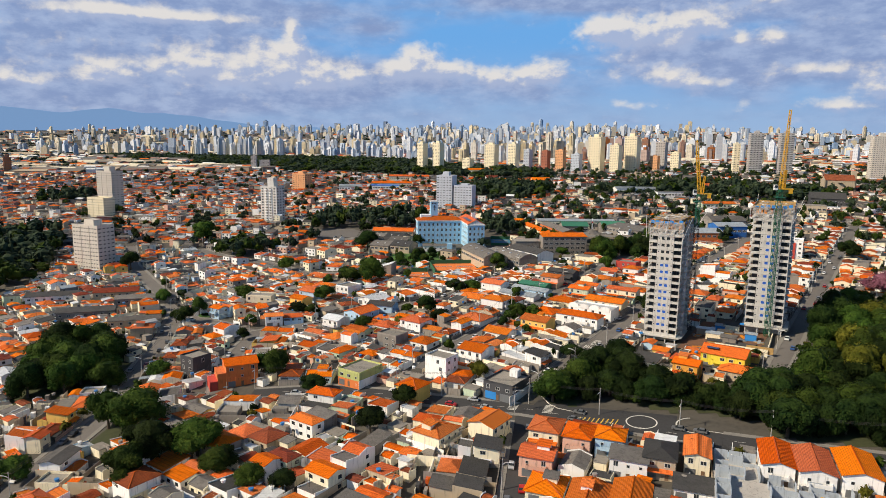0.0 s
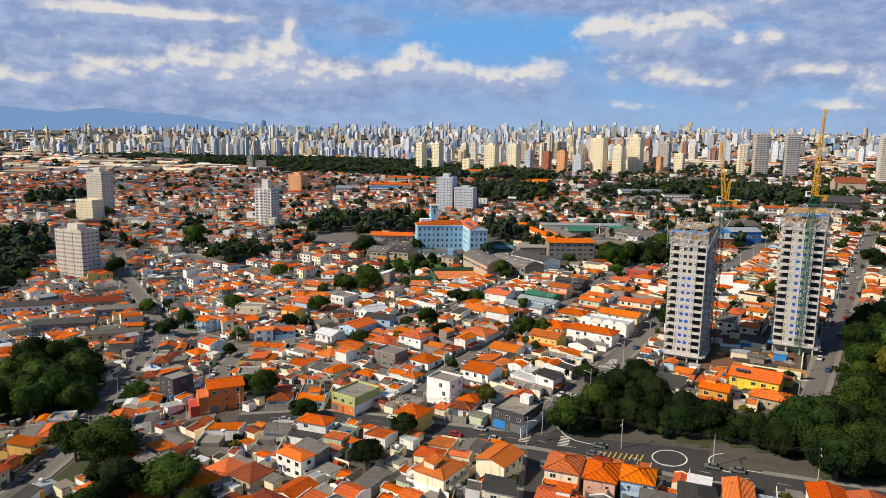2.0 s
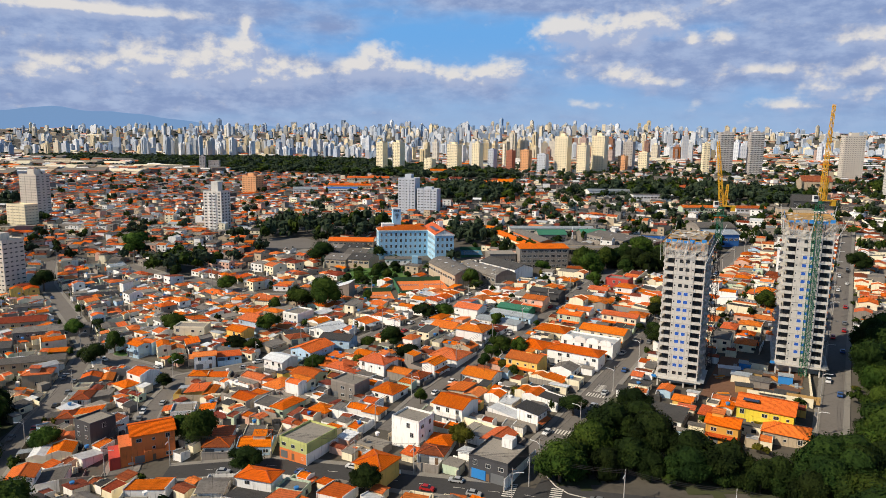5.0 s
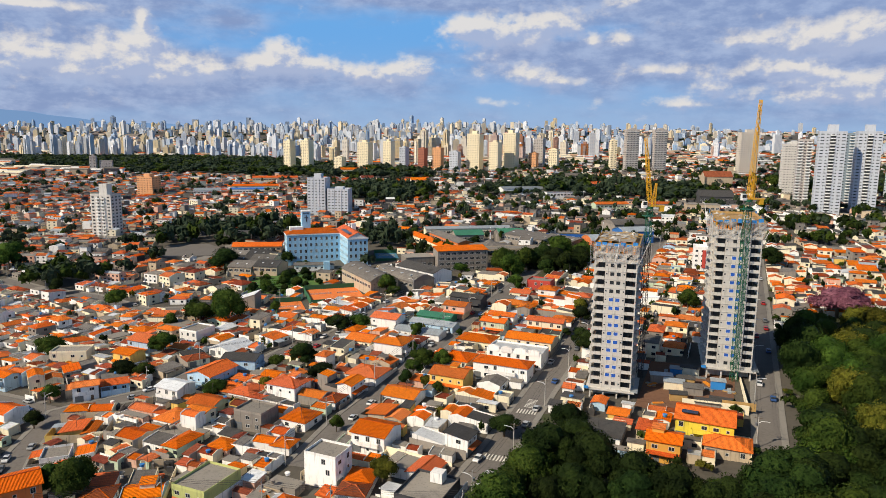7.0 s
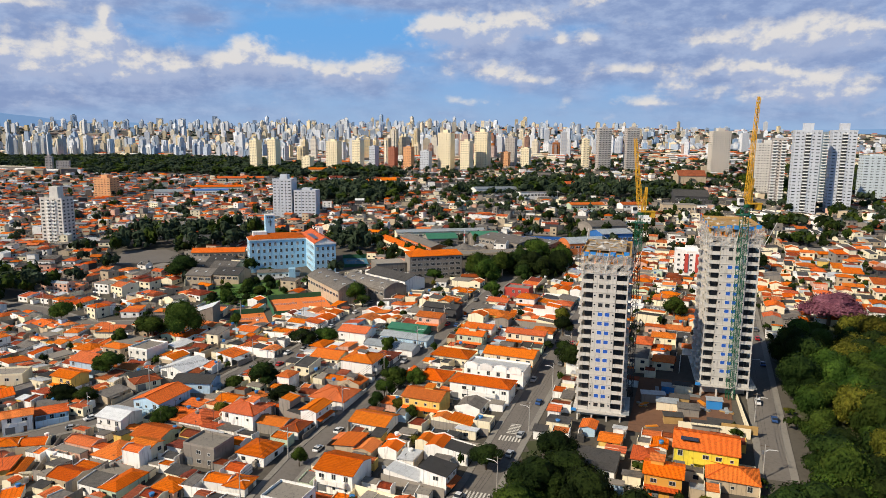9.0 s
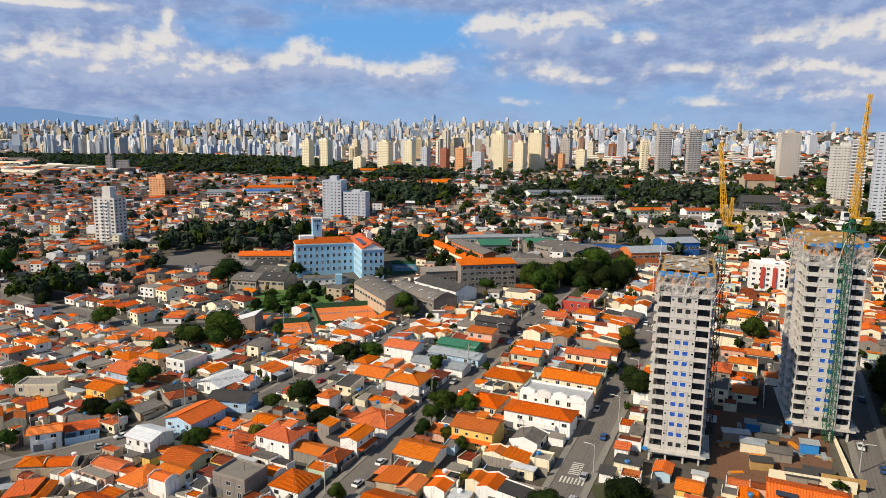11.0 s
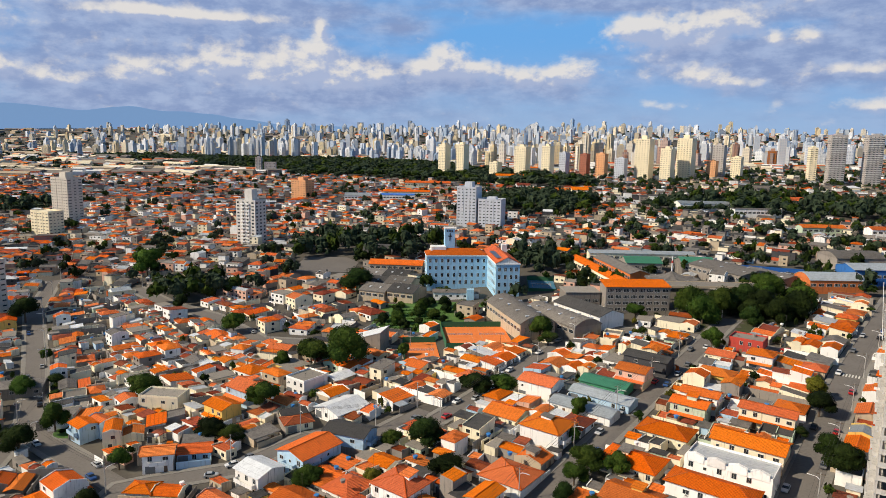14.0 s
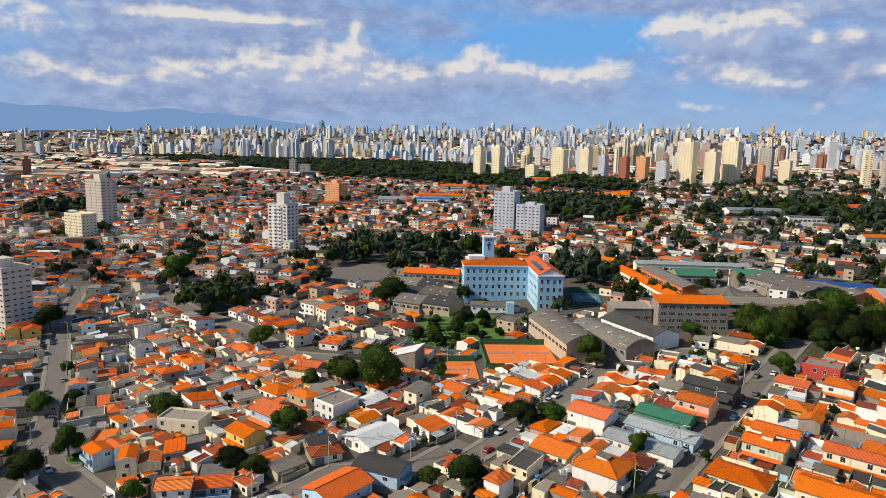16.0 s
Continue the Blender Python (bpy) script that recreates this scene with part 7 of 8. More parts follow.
# ---- trees ----
def crown_mesh(name, seed, lobes, leaves, size, mat, flat=0.8, rings=5, segs=8):
    """A crown of leaf clumps over several lobes, uneven and with gaps."""
    r2 = random.Random(seed)
    balls = [(Vector((0, 0, 0.55)), 0.62)]
    for k in range(lobes):
        a2, rr = 6.2832 * (k + r2.random() * 0.7) / lobes, r2.uniform(0.35, 0.62)
        balls.append((Vector((math.cos(a2) * rr, math.sin(a2) * rr, r2.uniform(0.15, 0.85) * flat)), r2.uniform(0.28, 0.46)))
    v2, f2 = [], []
    for c, rad in balls:                               # shaded inner mass
        o = len(v2)
        for i in range(rings + 1):
            for j in range(segs):
                th, ph = math.pi * i / rings, 6.2832 * j / segs
                k = rad * 0.88 * r2.uniform(0.88, 1.08)
                v2.append((c.x + k * math.sin(th) * math.cos(ph), c.y + k * math.sin(th) * math.sin(ph), c.z + k * math.cos(th) * flat))
        f2 += [(o + i * segs + j, o + i * segs + (j + 1) % segs, o + (i + 1) * segs + (j + 1) % segs, o + (i + 1) * segs + j) for i in range(rings) for j in range(segs)]
    for k in range(leaves):
        c, rad = r2.choice(balls)
        dirv = Vector((r2.gauss(0, 1), r2.gauss(0, 1), r2.gauss(0.25, 1))).normalized()
        p = c + Vector((dirv.x, dirv.y, dirv.z * flat)) * rad * r2.uniform(0.84, 1.12)
        nrm = (dirv + Vector((r2.uniform(-0.7, 0.7), r2.uniform(-0.7, 0.7), r2.uniform(-0.3, 0.9)))).normalized()
        t1 = nrm.cross(Vector((r2.uniform(-1, 1), r2.uniform(-1, 1), r2.uniform(-1, 1)))).normalized()
        t2 = nrm.cross(t1)
        q = size * r2.uniform(0.6, 1.3)
        o = len(v2)
        v2 += [tuple(p - t1 * q - t2 * q * 0.6), tuple(p + t1 * q - t2 * q * 0.4), tuple(p + t2 * q * 1.2 + t1 * q * r2.uniform(-0.5, 0.5))]
        f2.append((o, o + 1, o + 2))
    me = bpy.data.meshes.new(name)
    me.from_pydata(v2, [], f2)
    me.materials.append(mat)
    return me


def trunk_mesh(name, seed):
    r2 = random.Random(seed)
    pieces = [ring_tube(0.075, 0.05, -0.3, 0.62, 8)]
    for k in range(4):
        a2 = 1.57 * k + r2.uniform(-0.4, 0.4)
        p0, p1 = Vector((0, 0, 0.42 + 0.05 * k)), Vector((math.cos(a2) * 0.42, math.sin(a2) * 0.42, 0.85 + 0.1 * r2.random()))
        pieces.append(bars_between([(p0, p1)], 0.028))
    g = join(*pieces)
    me = bpy.data.meshes.new(name)
    me.from_pydata(g[0], [], g[1])
    me.materials.append(BARK)
    return me


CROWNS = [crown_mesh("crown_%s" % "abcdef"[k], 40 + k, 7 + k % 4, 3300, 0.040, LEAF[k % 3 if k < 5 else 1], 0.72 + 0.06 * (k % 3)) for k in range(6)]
PINK_CROWN = crown_mesh("crown_pink", 77, 8, 4800, 0.038, PINK, 0.6)
TRUNKS = [trunk_mesh("trunk_a", 1), trunk_mesh("trunk_b", 2)]
tr = random.Random(31)
WORDS = {0: "dark green", 1: "mid green", 2: "yellow-green"}


def tree(x, y, radius, which=None, height=None, label="", group="street and garden trees", low=0.36):
    k = which if which is not None else tr.choice([0, 0, 1, 1, 3, 3, 4, 4, 5, 2])
    me = PINK_CROWN if k == "pink" else CROWNS[k]
    hh = height or radius * tr.uniform(1.4, 2.1)
    words = "broad tree covered in pink blossom" if k == "pink" else "%s leafy tree with an uneven round crown" % WORDS[(k % 3) if k < 5 else 1]
    ob = thing("tree", Matrix.Translation((x, y, land(x, y))) @ Matrix.Rotation(tr.uniform(0, 6.28), 4, "Z"), label or words, "tree", group)
    child("trunk", tr.choice(TRUNKS), ob, Matrix.Diagonal((radius, radius, hh * 0.62, 1)))
    child("crown", me, ob, Matrix.Translation((0, 0, hh * low)) @ Matrix.Diagonal((radius * 1.05, radius * 1.05, hh * (0.92 - low), 1)))
    return ob


# single trees of the quarter
SINGLE = "-103,301,5.5 -94,284,4.6 -132,277,4.0 -114,303,3.1 -148,368,8.0 -162,370,6.6 -150,388,4 -166,326,5.6 -218,336,5.6 -175,305,4.6 -166,302,3.8 -221,418,5.6 -178,492,9.5 -337,530,10"
SINGLE2 = "-233,290,5 -270,336,4.4 -264,347,3.4 -347,430,7 -55,291,4.6 -59,283,3.2 -92,343,5.6 -82,346,4.4 -66,401,4 11,290,4.6 20,331,4.6 9,315,2.2 -153,505,4 -24,441,4.6 -70,206,3.5"
SINGLE3 = "-154,212,5.4 -162,217,4.6 -205,212,4.4 -103,161,4.6 -133,196,4.6 -95,182,4.0 -120,124,3.6 -188,166,9 -155,144,7.4 -168,140,7.4 -170,128,6.4 -144,135,5.2 -131,127,4.2 -208,131,5 -33,227,4.4"
GARDEN = "1,394,5 -45,288,4 -62,273,3.2 -55,270,2.4 -51,265,2.2 -37,324,1.8 -60,306,2.4 -116,279,2.8 -167,312,3.5 -166,381,6 -176,367,4 -85,240,2.6 -54,325,3.5 22,347,3.9"
GARDEN2 = "11,299,4.3 -125,383,3 -68,410,6.4 72,336,5.7 157,414,8.2 -189,262,3.7 -194,284,3.5 17,446,7.1 46,475,9 -270,455,4.9 -289,373,3.4 -233,311,5.2 -240,294,3.8"
for block in (SINGLE, SINGLE2, SINGLE3):
    for word in block.split():
        x, y, r0 = (float(q) for q in word.split(","))
        tree(x, y, r0 * 1.22)
for word in GARDEN.split() + GARDEN2.split():          # set where there is room beside the houses
    x, y, r0 = (float(q) for q in word.split(","))
    for turn in range(17):
        dx, dy = (0.0, 0.0) if turn == 0 else (math.cos(turn * 0.785) * (2.2 if turn < 9 else 4.4), math.sin(turn * 0.785) * (2.2 if turn < 9 else 4.4))
        if not blocked(x + dx, y + dy, 0.6, 0.6, 0):
            tree(x + dx, y + dy, r0, tr.choice([0, 1, 1, 3, 4, 5, 2]), r0 * tr.uniform(1.7, 2.2) + 1.0)
            break
PARK_TIP = "-38,191,6.5 -31,199,8 -22,190,7 -24,208,8.5 -14,198,8 -14,213,7.5 -13,227,6.5 -6,190,7 4,181,4.5 12,183,4 14,175,5.5 23,182,5.5 31,176,7.5 25,168,6.5 36,166,7 44,158,7"
for word in PARK_TIP.split():
    x, y, r0 = (float(q) for q in word.split(","))
    tree(x, y, r0, tr.choice([0, 3, 3, 1]), r0 * tr.uniform(1.5, 2.0), group="trees of the woods", low=0.20)
tree(134, 317, 13.0, "pink", 16, group="blossoming trees")
tree(147, 328, 9.0, "pink", 13, group="blossoming trees")

PARK_SOIL = plain("park_grass_and_litter", (0.050, 0.058, 0.020), 0.95, 0, 0.7, 0.6)


def wood_floor(poly, step=3.0):
    """Grass and leaf litter under a wood, laid on the land cell by cell and kept off the streets."""
    at, v2, f2 = {}, [], []
    x0, x1, y0, y1 = min(q[0] for q in poly), max(q[0] for q in poly), min(q[1] for q in poly), max(q[1] for q in poly)
    for i in range(int((x1 - x0) / step) + 1):
        for j in range(int((y1 - y0) / step) + 1):
            cx, cy = x0 + (i + 0.5) * step, y0 + (j + 0.5) * step
            if not inside(cx, cy, poly) or street_gap(cx, cy) < 3.2 or blocked(cx, cy, 2, 2, 0):
                continue
            ring = []
            for a2, b2 in ((i, j), (i + 1, j), (i + 1, j + 1), (i, j + 1)):
                if (a2, b2) not in at:
                    at[a2, b2] = len(v2)
                    px, py = x0 + a2 * step, y0 + b2 * step
                    v2.append((px, py, land(px, py) + 0.14))
                ring.append(at[a2, b2])
            f2.append(tuple(ring))
    return tagged(mesh_object("park_ground", v2, f2, [PARK_SOIL], smooth=True), "dark grass and leaf litter under the trees", "ground", kind="structure")


for p in (WOODS[0], WOODS[1], WOODS[2], WOODS[5]):
    wood_floor(p)

# the woods, tree by tree where the way passes near
for p, gap, lo, hi in ((WOODS[0], 10.5, 5.6, 9.0), (WOODS[1], 10.5, 6.5, 9.5), (WOODS[2], 10, 5, 8), (WOODS[5], 11, 6, 8.5), (WOODS[8], 11, 2.4, 4.4)):
    x0, x1, y0, y1 = min(q[0] for q in p), max(q[0] for q in p), min(q[1] for q in p), max(q[1] for q in p)
    y = y0
    while y < y1:
        x = x0 + tr.uniform(0, gap)
        while x < x1:
            px, py = x + tr.uniform(-0.3, 0.3) * gap, y + tr.uniform(-0.3, 0.3) * gap
            if inside(px, py, p) and math.dist((px, py), (-14, 168)) > 13 and not (py > 300 and 96 < px < 172) and street_gap(px, py) > 3.0 and not blocked(px, py, 4, 4, 0):
                tree(px, py, tr.uniform(lo, hi), tr.choice([1, 4, 5, 0] if px < -180 else [0, 0, 3, 3, 1] if px < 62 else [0, 1, 2, 2, 4, 5]), group="trees of the woods", low=0.20)
            x += gap
        y += gap * 0.87

# far woods and garden trees, joined
LOW = [crown_mesh("low_%s" % "abc"[k], 90 + k, 2, 44, 0.21, LEAF[0], 0.75, 3, 5) for k in range(3)]
geo = [([tuple(v.co) for v in me.vertices], [tuple(f.vertices) for f in me.polygons]) for me in LOW]
for me in LOW:
    bpy.data.meshes.remove(me)
vs, fs, ix = [], [], []


def low_tree(x, y, radius, height, slot):
    g = geo[tr.randrange(3)]
    m = Matrix.Translation((x, y, land(x, y) + height * 0.3)) @ Matrix.Rotation(tr.uniform(0, 6.28), 4, "Z") @ Matrix.Diagonal((radius, radius, height * 0.6, 1))
    add_geo(g, m, slot)


for p, gap in zip(FAR_WOODS + [WOODS[3], WOODS[4], WOODS[6], WOODS[7]], (21, 13, 13, 14, 13, 24, 11, 9, 10, 14)):
    x0, x1, y0, y1 = min(q[0] for q in p), max(q[0] for q in p), min(q[1] for q in p), max(q[1] for q in p)
    y = y0
    while y < y1:
        x = x0
        while x < x1:
            px, py = x + tr.uniform(-0.4, 0.4) * gap, y + tr.uniform(-0.4, 0.4) * gap
            if inside(px, py, p) and not blocked(px, py, 3, 3, 0):
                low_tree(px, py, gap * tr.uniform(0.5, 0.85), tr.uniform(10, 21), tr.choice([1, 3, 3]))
            x += gap
        y += gap * 0.87
for k in range(5200):
    y = tr.uniform(330, 1450) if k > 900 else tr.uniform(90, 420)
    x = tr.uniform(-0.72 * y - 120, 0.62 * y + 100) if k % 2 else tr.uniform(-60, 0.62 * y + 100)
    if street_gap(x, y) > 2 and not blocked(x, y, 1.5, 1.5, 0):
        if y < 470:
            low_tree(x, y, tr.uniform(1.1, 3.0), tr.uniform(2.5, 6.0), tr.choice([0, 1, 1, 2]))
            continue
        for _ in range(tr.choice([1, 1, 2, 3])):
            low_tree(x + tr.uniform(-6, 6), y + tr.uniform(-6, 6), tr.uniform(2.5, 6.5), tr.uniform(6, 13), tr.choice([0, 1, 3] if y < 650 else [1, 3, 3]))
tagged(mesh_object("far_trees", vs, fs, LEAF + [HAZY_LEAF], ix), "dark green woods and garden trees among the far houses", "trees", kind="stuff")

# trees at the edge of the park road
for x, y, r0 in ((-29, 187, 5.2), (-17, 186, 5.0), (-8, 185, 4.6), (1, 183, 5.2), (8, 177, 5.0), (13, 178, 5.6), (17, 169.5, 5.6), (-3, 193, 6.0), (27, 163, 5.6), (36, 159.5, 5.4), (50, 154, 5.6), (57, 150.5, 5.8)):
    tree(x, y, r0, tr.choice([0, 3, 3]), r0 * tr.uniform(1.7, 2.1), group="trees of the woods", low=0.12)

for x, y, r0, kind in ((48, 193, 7.6, 1), (66, 198, 7.4, 2), (75, 225, 7.0, 2), (51, 168, 6.2, 4)):
    tree(x, y, r0, kind, r0 * 2.15, group="trees of the woods", low=0.20)

# ---- skyline and hills ----
kr = random.Random(5)
vs, fs, ix = [], [], []


def far_tower(x, y, w2, d2, h, slot, rot):
    m = Matrix.Translation((x, y, land(x, y))) @ Matrix.Rotation(rot, 4, "Z")
    add_geo(box(-w2 / 2, -d2 / 2, -8, w2 / 2, d2 / 2, h), m, slot)
    if kr.random() < 0.8:
        add_geo(box(-w2 * 0.22, -d2 * 0.25, h, w2 * 0.25, d2 * 0.25, h + kr.uniform(3, 7)), m, slot)
    if kr.random() < 0.4:                   # projecting bay
        add_geo(box(-w2 * 0.2, -d2 / 2 - 2.2, -8, w2 * 0.2, -d2 / 2, h - kr.uniform(2, 6)), m, slot)


def polar(az_deg, dist):
    a2 = radians(az_deg)
    return -68 + math.sin(a2) * dist, 40 + math.cos(a2) * dist


# groups of towers: bearing, its spread, distance, its spread, how many, height from and to, skins
GROUPS = [
    (-22.5, 3.5, 2250, 120, 34, 46, 66, (2, 0, 0, 1)), (-13, 8, 1950, 200, 40, 22, 44, (0, 2, 4)), (1, 8, 1600, 200, 34, 32, 58, (1, 1, 0)), (10, 8, 1650, 250, 44, 32, 58, (1, 0, 3, 0)),
    (-42, 5, 1380, 170, 30, 28, 50, (2, 0, 3, 0)), (-33, 9, 2600, 250, 40, 38, 58, (1, 0)), (-20, 9, 3000, 300, 70, 45, 68, (0, 1, 2)), (-6, 10, 3000, 300, 90, 40, 64, (0, 2, 4, 1)),
    (8, 10, 3100, 300, 80, 40, 64, (0, 2, 4)), (24, 12, 2900, 400, 50, 28, 50, (0, 1, 2)), (-5, 24, 3750, 330, 430, 42, 84, (0, 2, 4, 1, 0, 1)), (-30, 14, 3700, 300, 80, 38, 62, (0, 1, 2)),
    (26, 16, 3950, 300, 110, 28, 50, (0, 2, 4)), (18, 8, 1650, 200, 14, 26, 44, (0, 1, 3)), (34, 9, 1500, 250, 18, 26, 44, (0, 2, 1)),
]
for az, da, dist, dd, count, h0, h1, skins in GROUPS:
    for k in range(int(count * 1.25)):
        x, y = polar(kr.gauss(az, da * 0.55), max(1250, kr.gauss(dist, dd * 0.6) if dist < 2500 else kr.uniform(2250, 4450)))
        if y > 4650 or far_wood(x, y) or blocked(x, y, 11, 11, 0):
            continue
        wide = kr.uniform(9, 17) if dist < 2500 else kr.uniform(13, 24)
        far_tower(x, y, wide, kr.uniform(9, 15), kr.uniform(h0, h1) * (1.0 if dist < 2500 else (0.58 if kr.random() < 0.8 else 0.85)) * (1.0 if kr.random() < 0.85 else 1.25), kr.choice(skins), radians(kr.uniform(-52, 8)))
        taken.append((x, y, 15, 13, 0.0))
for az, dist, h, w2 in ((-11.2, 4400, 128, 26), (-21.0, 4400, 112, 24), (-15.2, 4300, 100, 34), (-13.6, 4300, 98, 36), (-8.2, 4400, 98, 24), (-6.4, 4400, 104, 26), (-3.6, 4300, 100, 28), (-1.4, 4400, 96, 26)):
    x, y = polar(az, dist)
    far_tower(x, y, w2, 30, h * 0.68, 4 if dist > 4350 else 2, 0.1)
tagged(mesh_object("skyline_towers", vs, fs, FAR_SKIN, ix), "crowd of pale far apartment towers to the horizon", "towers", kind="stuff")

# low roofs that fill the plain between the tower groups
vs, fs, ix = [], [], []
for k in range(5200):
    x, y = polar(kr.uniform(-46, 44), 1450 * (3.2 ** kr.random()))
    if y > 4700 or far_wood(x, y):
        continue
    m = Matrix.Translation((x, y, land(x, y))) @ Matrix.Rotation(kr.uniform(-0.5, 0.5), 4, "Z")
    w2, d2, h = kr.uniform(10, 34), kr.uniform(9, 22), kr.uniform(4, 12)
    roof = RSLOT[kr.choice(["tile", "mid", "fibre", "grey", "slab", "tile", "old"])]
    if x < -0.34 * y and kr.random() < 0.2:      # works and depots of the valley
        w2, d2, h = kr.uniform(40, 110), kr.uniform(18, 40), kr.uniform(6, 10)
        roof = RSLOT[kr.choice(["fibre", "fibre", "old", "black", "mid"])]
    add_geo(wall_geo("gable", w2, d2, h), m, WSLOT[kr.choice(["grey", "cream", "grey", "beige", "beige"] if w2 > 35 else ["white", "cream", "grey", "beige", "white"])])
    add_geo(roof_geo("gable", w2, d2, h, 0.4, 0.2, 2.0), m, roof)
for k in range(1500):
    x, y = polar(kr.uniform(-46, 44), 1600 * (2.8 ** kr.random()))
    if y < 4700:
        g = geo[kr.randrange(3)]
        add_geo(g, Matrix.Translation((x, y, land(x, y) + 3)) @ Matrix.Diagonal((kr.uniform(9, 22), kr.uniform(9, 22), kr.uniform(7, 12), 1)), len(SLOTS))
tagged(mesh_object("far_town", vs, fs, SLOTS + [HAZY_LEAF], ix), "low roofs and trees of the plain below the skyline", "town", kind="stuff")

# hills on the horizon, their blue haze painted in as glow over near-black
HILL, n, b = material("hazy_hills")
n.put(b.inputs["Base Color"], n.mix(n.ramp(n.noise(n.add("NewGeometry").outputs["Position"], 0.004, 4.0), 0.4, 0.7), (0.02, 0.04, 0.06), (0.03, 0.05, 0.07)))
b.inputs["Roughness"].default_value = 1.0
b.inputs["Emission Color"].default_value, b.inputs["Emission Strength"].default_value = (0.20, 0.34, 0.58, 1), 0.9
hv, hf = [], []
steps = 160
for i in range(steps + 1):
    az = -52 + 104 * i / steps
    x, y = polar(az, 4780)
    left = max(0.0, min(1.0, (-14 - az) / 22))
    top = 146 + 14 * max(0.0, min(1.0, (az - 2) / 14)) + 100 * left * left * (3 - 2 * left) + (8 + 44 * left) * noise.noise((az * 0.21, 3.1, 0)) + (4 + 16 * left) * noise.noise((az * 0.42, 5.2, 0)) + 7 * noise.noise((az * 0.6, 1.7, 0))
    hv += [(x, y, -60), (x * 0.985, y * 0.985, top)]
    xb, yb2 = polar(az, 4860)
    hv.append((xb, yb2, -60))
for i in range(steps):
    o = i * 3
    hf += [(o, o + 3, o + 4, o + 1), (o + 1, o + 4, o + 5, o + 2)]
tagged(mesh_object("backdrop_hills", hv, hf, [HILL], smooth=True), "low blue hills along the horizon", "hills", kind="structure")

# ---- street life: markings, cars, poles ----
def mark(name, line, wide, m, label):
    g = ribbon(line, wide / 2, -wide / 2, 0.145)
    return tagged(mesh_object(name, g[0], g[1], [m]), label, "road marking", kind="structure")


def circle(cx, cy, r, n=40):
    return [(cx + r * math.cos(6.2832 * i / n), cy + r * math.sin(6.2832 * i / n)) for i in range(n + 1)]


mark("road_marking", circle(-14.3, 167.7, 4.8), 0.45, PAINT, "white painted ring on the asphalt")
mark("road_marking", circle(1.6, 164.9, 5.4)[10:32], 0.5, PAINT, "white painted ring on the asphalt")
tagged(mesh_object("road", *[(lambda g: (g[0], g[1]))(ribbon(resample([(-50, 180), (-34, 172.5), (-16, 168.2), (-4, 165)], 4), 7.4, -7.4, 0.125))][0], [ASPHALT_SHADED]), "wide dark asphalt junction with painted rings", "road", kind="structure")
for k in range(9):
    mark("road_marking", [(-35 + k * 1.5, 168.4 - 0.3 * k), (-33.4 + k * 1.5, 172.0 - 0.3 * k)], 0.4, YELLOW_PAINT, "yellow hatching on the asphalt")


for line in ([(-46, 190), (-43.5, 183), (-40.5, 179), (-36, 176.6), (-31, 176)], [(5, 160.6), (10, 158.6), (20, 155.4), (34, 150.8), (50, 146)]):
    mark("road_marking", resample(line, 2.0), 0.4, PAINT, "whitewashed kerb edge of the park")


def crossing(x, y, ang, n=7):
    for k in range(n):
        c, s2 = math.cos(ang), math.sin(ang)
        px, py = x - s2 * (k - n / 2) * 1.0, y + c * (k - n / 2) * 1.0
        mark("road_marking", [(px - c * 1.6, py - s2 * 1.6), (px + c * 1.6, py + s2 * 1.6)], 0.5, PAINT, "worn white zebra stripe")


ga = math.atan2(SU[1], SU[0])
for s, v, turn in ((-24, 0, ga), (8, 0, ga), (14, 0, ga + 1.57), (150, 0, ga), (-36, -52, ga)):
    crossing(*town(s, v), turn)
crossing(-56, 181, radians(165))
crossing(-44, 178, radians(165))
for k, (nm, wide, line) in enumerate(STREETS):
    if k == 4:
        fine = resample(line, 3.0)
        for i in range(2, len(fine) - 3, 3):
            mark("road_marking", fine[i:i + 2], 0.16, PAINT, "worn centre line dash")

CARPAINT = [plain("car_" + nm2, col, 0.3, 0.1, 2.0, 0.1) for nm2, col in (("white", (0.75, 0.75, 0.74)), ("silver", (0.45, 0.46, 0.47)), ("black", (0.02, 0.02, 0.022)), ("red", (0.45, 0.02, 0.02)), ("grey", (0.16, 0.165, 0.17)), ("blue", (0.04, 0.10, 0.28)))]
CARWORD = ["white", "silver", "black", "red", "dark grey", "blue"]
RUBBER = plain("tyre_rubber", (0.02, 0.02, 0.02), 0.9)


def prism(profile, half):
    n2 = len(profile)
    v2 = [(x, -half, z) for x, z in profile] + [(x, half, z) for x, z in profile]
    return v2, [tuple(range(n2)), tuple(range(2 * n2 - 1, n2 - 1, -1))] + [(i, n2 + i, n2 + (i + 1) % n2, (i + 1) % n2) for i in range(n2)]


BODY = prism([(-2.05, 0.35), (2.05, 0.35), (2.1, 0.7), (1.95, 0.86), (1.0, 0.98), (-1.9, 1.0), (-2.1, 0.8)], 0.86)
CABIN = prism([(-1.75, 0.98), (1.0, 0.98), (0.35, 1.44), (-1.25, 1.46)], 0.76)
TOP = prism([(-1.2, 1.46), (0.32, 1.44), (0.25, 1.50), (-1.1, 1.52)], 0.72)
WHEEL = ([(a[0], a[2], a[1] + 0.31) for a in ring_tube(0.31, 0.31, -0.1, 0.1, 10)[0]], ring_tube(0.31, 0.31, -0.1, 0.1, 10)[1])
cr = random.Random(9)
CARS = {}


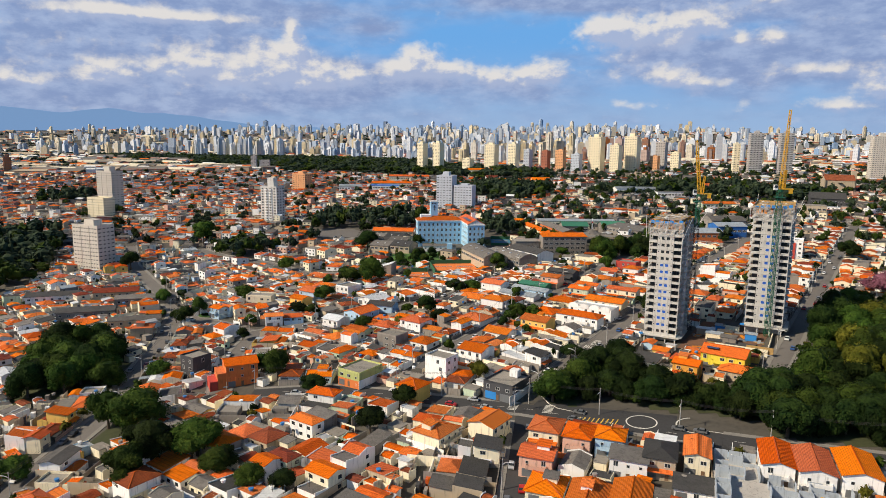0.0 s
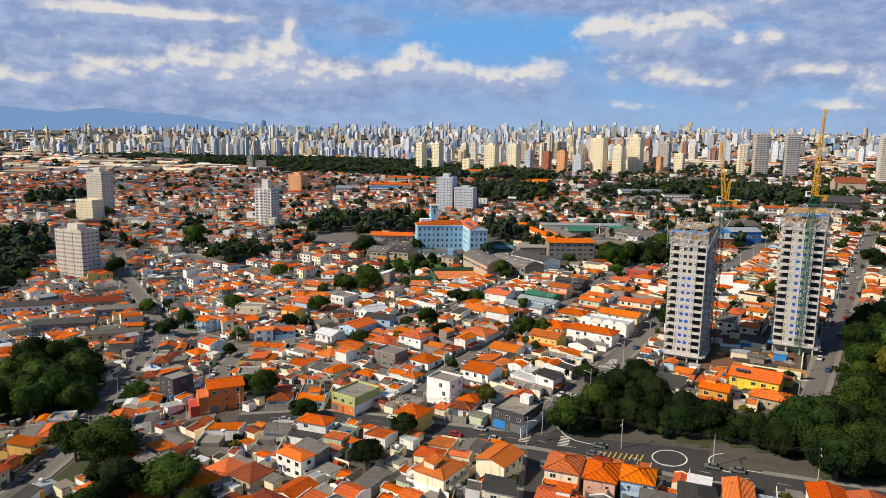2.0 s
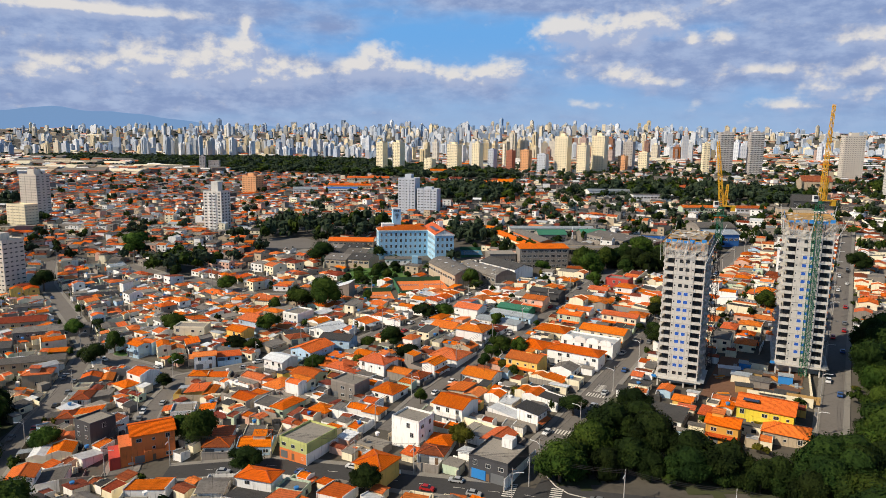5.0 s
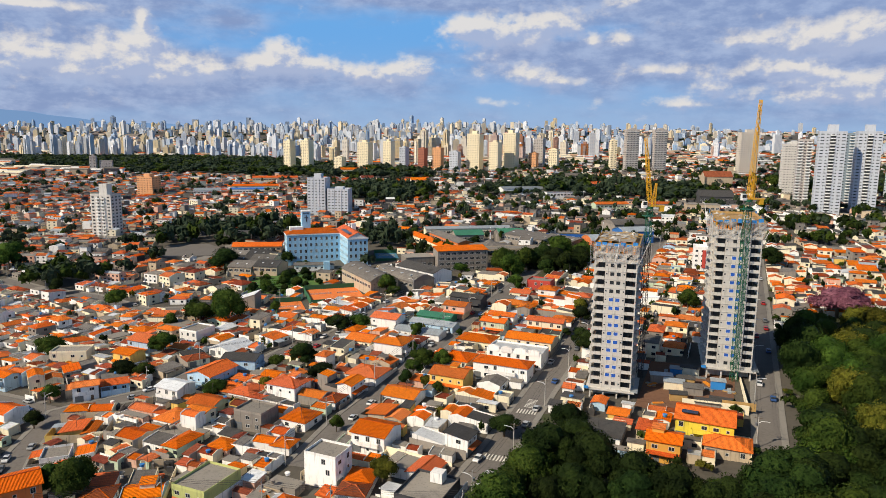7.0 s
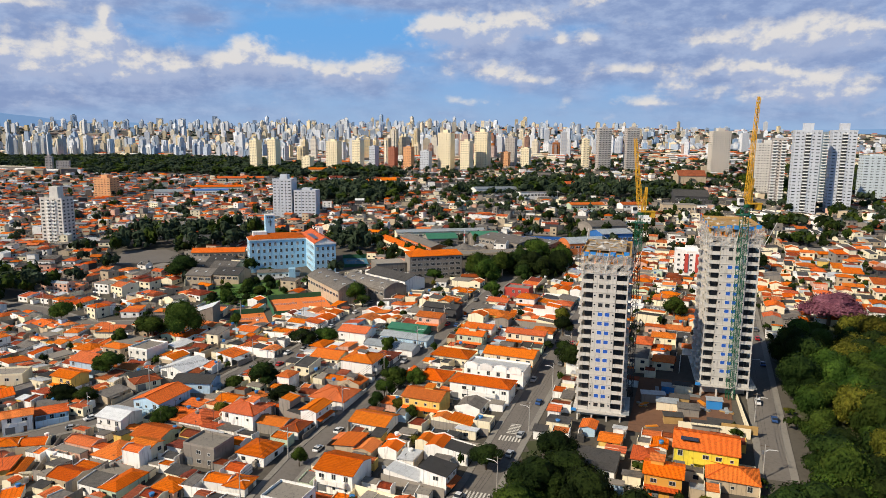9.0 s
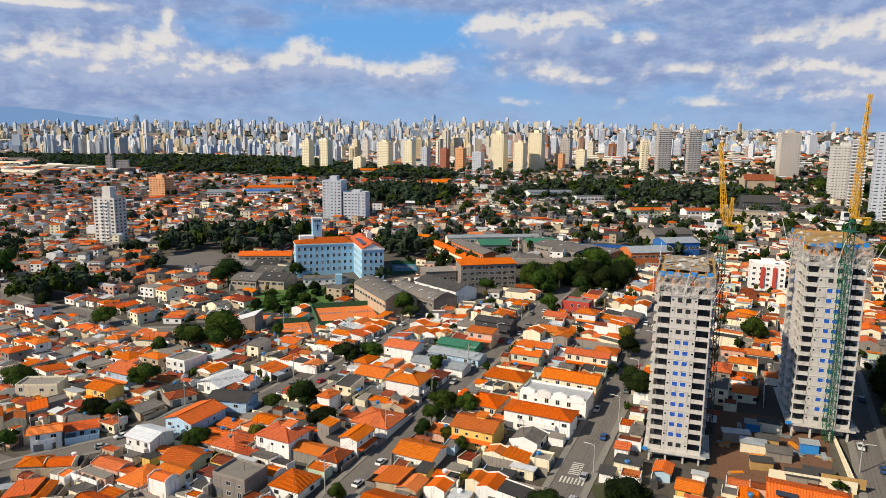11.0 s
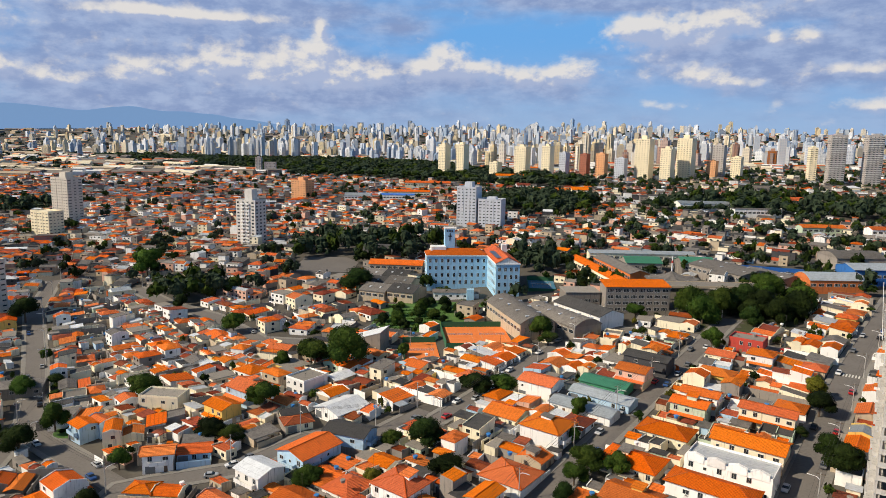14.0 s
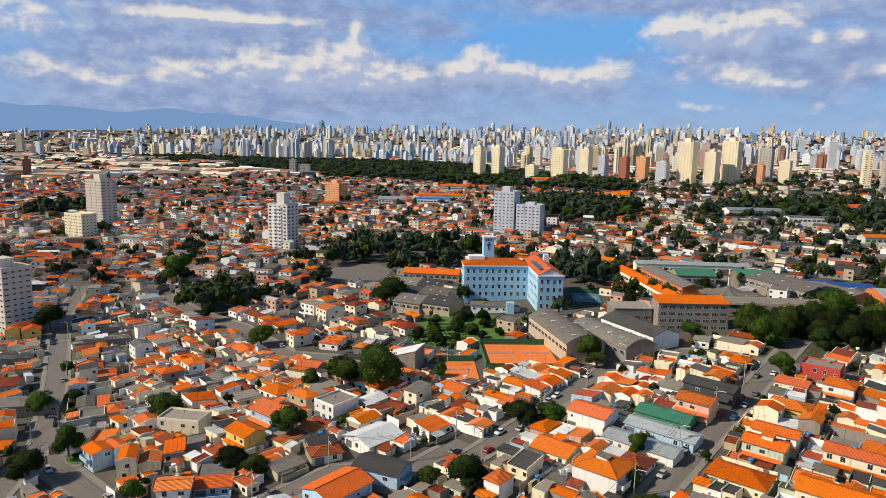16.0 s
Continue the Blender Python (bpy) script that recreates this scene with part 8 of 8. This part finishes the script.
def car(x, y, rot, k):
    m = Matrix.Translation((x, y, land(x, y) + 0.1)) @ Matrix.Rotation(rot, 4, "Z")
    if k in CARS:
        return copy_thing(CARS[k], m)
    ob = thing("car", m, "%s small car parked in the street" % CARWORD[k], "car", "cars in the streets")
    part("body", BODY, CARPAINT[k], ob)
    part("glasshouse", CABIN, GLASS, ob)
    part("roof", TOP, CARPAINT[k], ob)
    for wx in (-1.3, 1.3):
        for wy in (-0.8, 0.8):
            child("wheel", part_mesh, ob, pose(wx, wy, 0))
    CARS[k] = ob
    return ob


part_mesh = bpy.data.meshes.new("wheel")
part_mesh.from_pydata(WHEEL[0], [], WHEEL[1])
part_mesh.materials.append(RUBBER)
for k, (nm, wide, line) in enumerate(STREETS):
    fine = resample(line, 6.0)
    for side in (1, -1):
        off = offset_line(fine, side * (wide / 2 - 1.15))
        for i in range(1, len(fine) - 1):
            if fine[i][1] < 430 and cr.random() < 0.15:
                others = min((min(math.dist(fine[i], q) for q in l2) - h2 for j, (l2, h2) in enumerate(LINES) if j != k))
                if others > 3:
                    dx, dy = fine[i + 1][0] - fine[i - 1][0], fine[i + 1][1] - fine[i - 1][1]
                    car(*off[i], math.atan2(dy, dx) + (math.pi if side > 0 else 0), cr.choice([0, 0, 1, 1, 2, 3, 4, 4, 5]))
for k in range(5):                      # the small square with parked cars
    car(-112 + k * 3.0, 291 - k * 0.2, radians(100), (0, 0, 1, 0, 2)[k])
for i in range(6):                     # rows of the car lot
    for j in range(3):
        if cr.random() < 0.9:
            car(54 + i * 4.4 + j * 0.8, 527 + j * 6.5 + i * 0.15, radians(100), cr.choice([0, 0, 1, 1, 1, 4]))

POLE = plain("concrete_pole", (0.42, 0.40, 0.37), 0.9)
pole_mesh = bpy.data.meshes.new("pole")
g = ring_tube(0.17, 0.11, -0.5, 9.5, 8)
pole_mesh.from_pydata(g[0], [], g[1])
pole_mesh.materials.append(POLE)
arm_mesh = flat_box_mesh("crossarm", 2.2, 0.12, 0.12, BARK)
can_mesh = bpy.data.meshes.new("transformer")
g = ring_tube(0.32, 0.32, 0, 0.9, 10)
can_mesh.from_pydata(g[0], [], g[1])
can_mesh.materials.append(GATE)
lamp_arm = bpy.data.meshes.new("lamp_arm")
g = bars_between([((0, 0, 7.6), (0, -0.8, 8.2)), ((0, -0.8, 8.2), (0, -2.4, 8.35)), ((0, -2.3, 8.3), (0.0, -3.0, 8.3))], 0.07)
lamp_arm.from_pydata(g[0], [], g[1])
lamp_arm.materials.append(WHITE_STEEL)
lamp_head = flat_box_mesh("lamp_head", 0.3, 0.7, 0.14, WHITE_STEEL)
wires = []
for k, (nm, wide, line) in enumerate(STREETS):
    fine = resample(line, 32.0)
    side = 1 if k % 2 else -1
    off = offset_line(fine, side * (wide / 2 + 0.6))
    last = None
    for i in range(len(off)):
        x, y = off[i]
        p, q = fine[max(0, i - 1)], fine[min(len(fine) - 1, i + 1)]
        rot = math.atan2(q[1] - p[1], q[0] - p[0]) + (math.pi if side < 0 else 0)
        if any(min(math.dist((x, y), r) for r in l2) < h2 + 0.3 for l2, h2 in LINES):
            last = None
            continue
        ob = thing("utility_pole", Matrix.Translation((x, y, land(x, y))) @ Matrix.Rotation(rot, 4, "Z"), "concrete utility pole with crossarm, street lamp and wires", "pole", "utility poles")
        child("post", pole_mesh, ob, pose(0, 0, 0))
        child("crossarm", arm_mesh, ob, pose(0, 0, 9.0, 0, 0, 90))
        child("lamp_arm", lamp_arm, ob, pose(0, 0, 0))
        if cr.random() < 0.3:
            child("transformer", can_mesh, ob, pose(0, 0.5, 6.8))
        top = Vector((x, y, land(x, y) + 9.0))
        if last is not None:
            for e in (-0.9, 0.0, 0.9):
                c, s2 = math.cos(rot + 1.57) * e, math.sin(rot + 1.57) * e
                pts = [last + (top - last) * (j / 6) + Vector((c, s2, -0.9 * (1 - (j / 3 - 1) ** 2))) for j in range(7)]
                wires += list(zip(pts, pts[1:]))
        last = top
g = bars_between(wires, 0.025)
tagged(mesh_object("overhead_wires", g[0], g[1], [BLACK_STEEL]), "dark overhead wires between the poles", "wires", kind="stuff")

# planted island in the wide left-hand junction
isl = spot(-228, 308, 20, "traffic_island", "kerbed traffic island with clipped shrubs", "island")
part("kerb", moved(ring_tube(6.0, 6.0, -0.5, 0.22, 28)), KERB, isl)
part("grass", moved(ring_tube(5.6, 5.5, 0.2, 0.28, 28)), GRASS, isl)
for k in range(5):
    child("shrub", CROWNS[(0, 1, 3, 4, 2)[k]], isl, Matrix.Translation((-3 + 1.5 * k, 0.8 * (k % 2), 0.2)) @ Matrix.Diagonal((1.6, 1.4, 1.1, 1)))
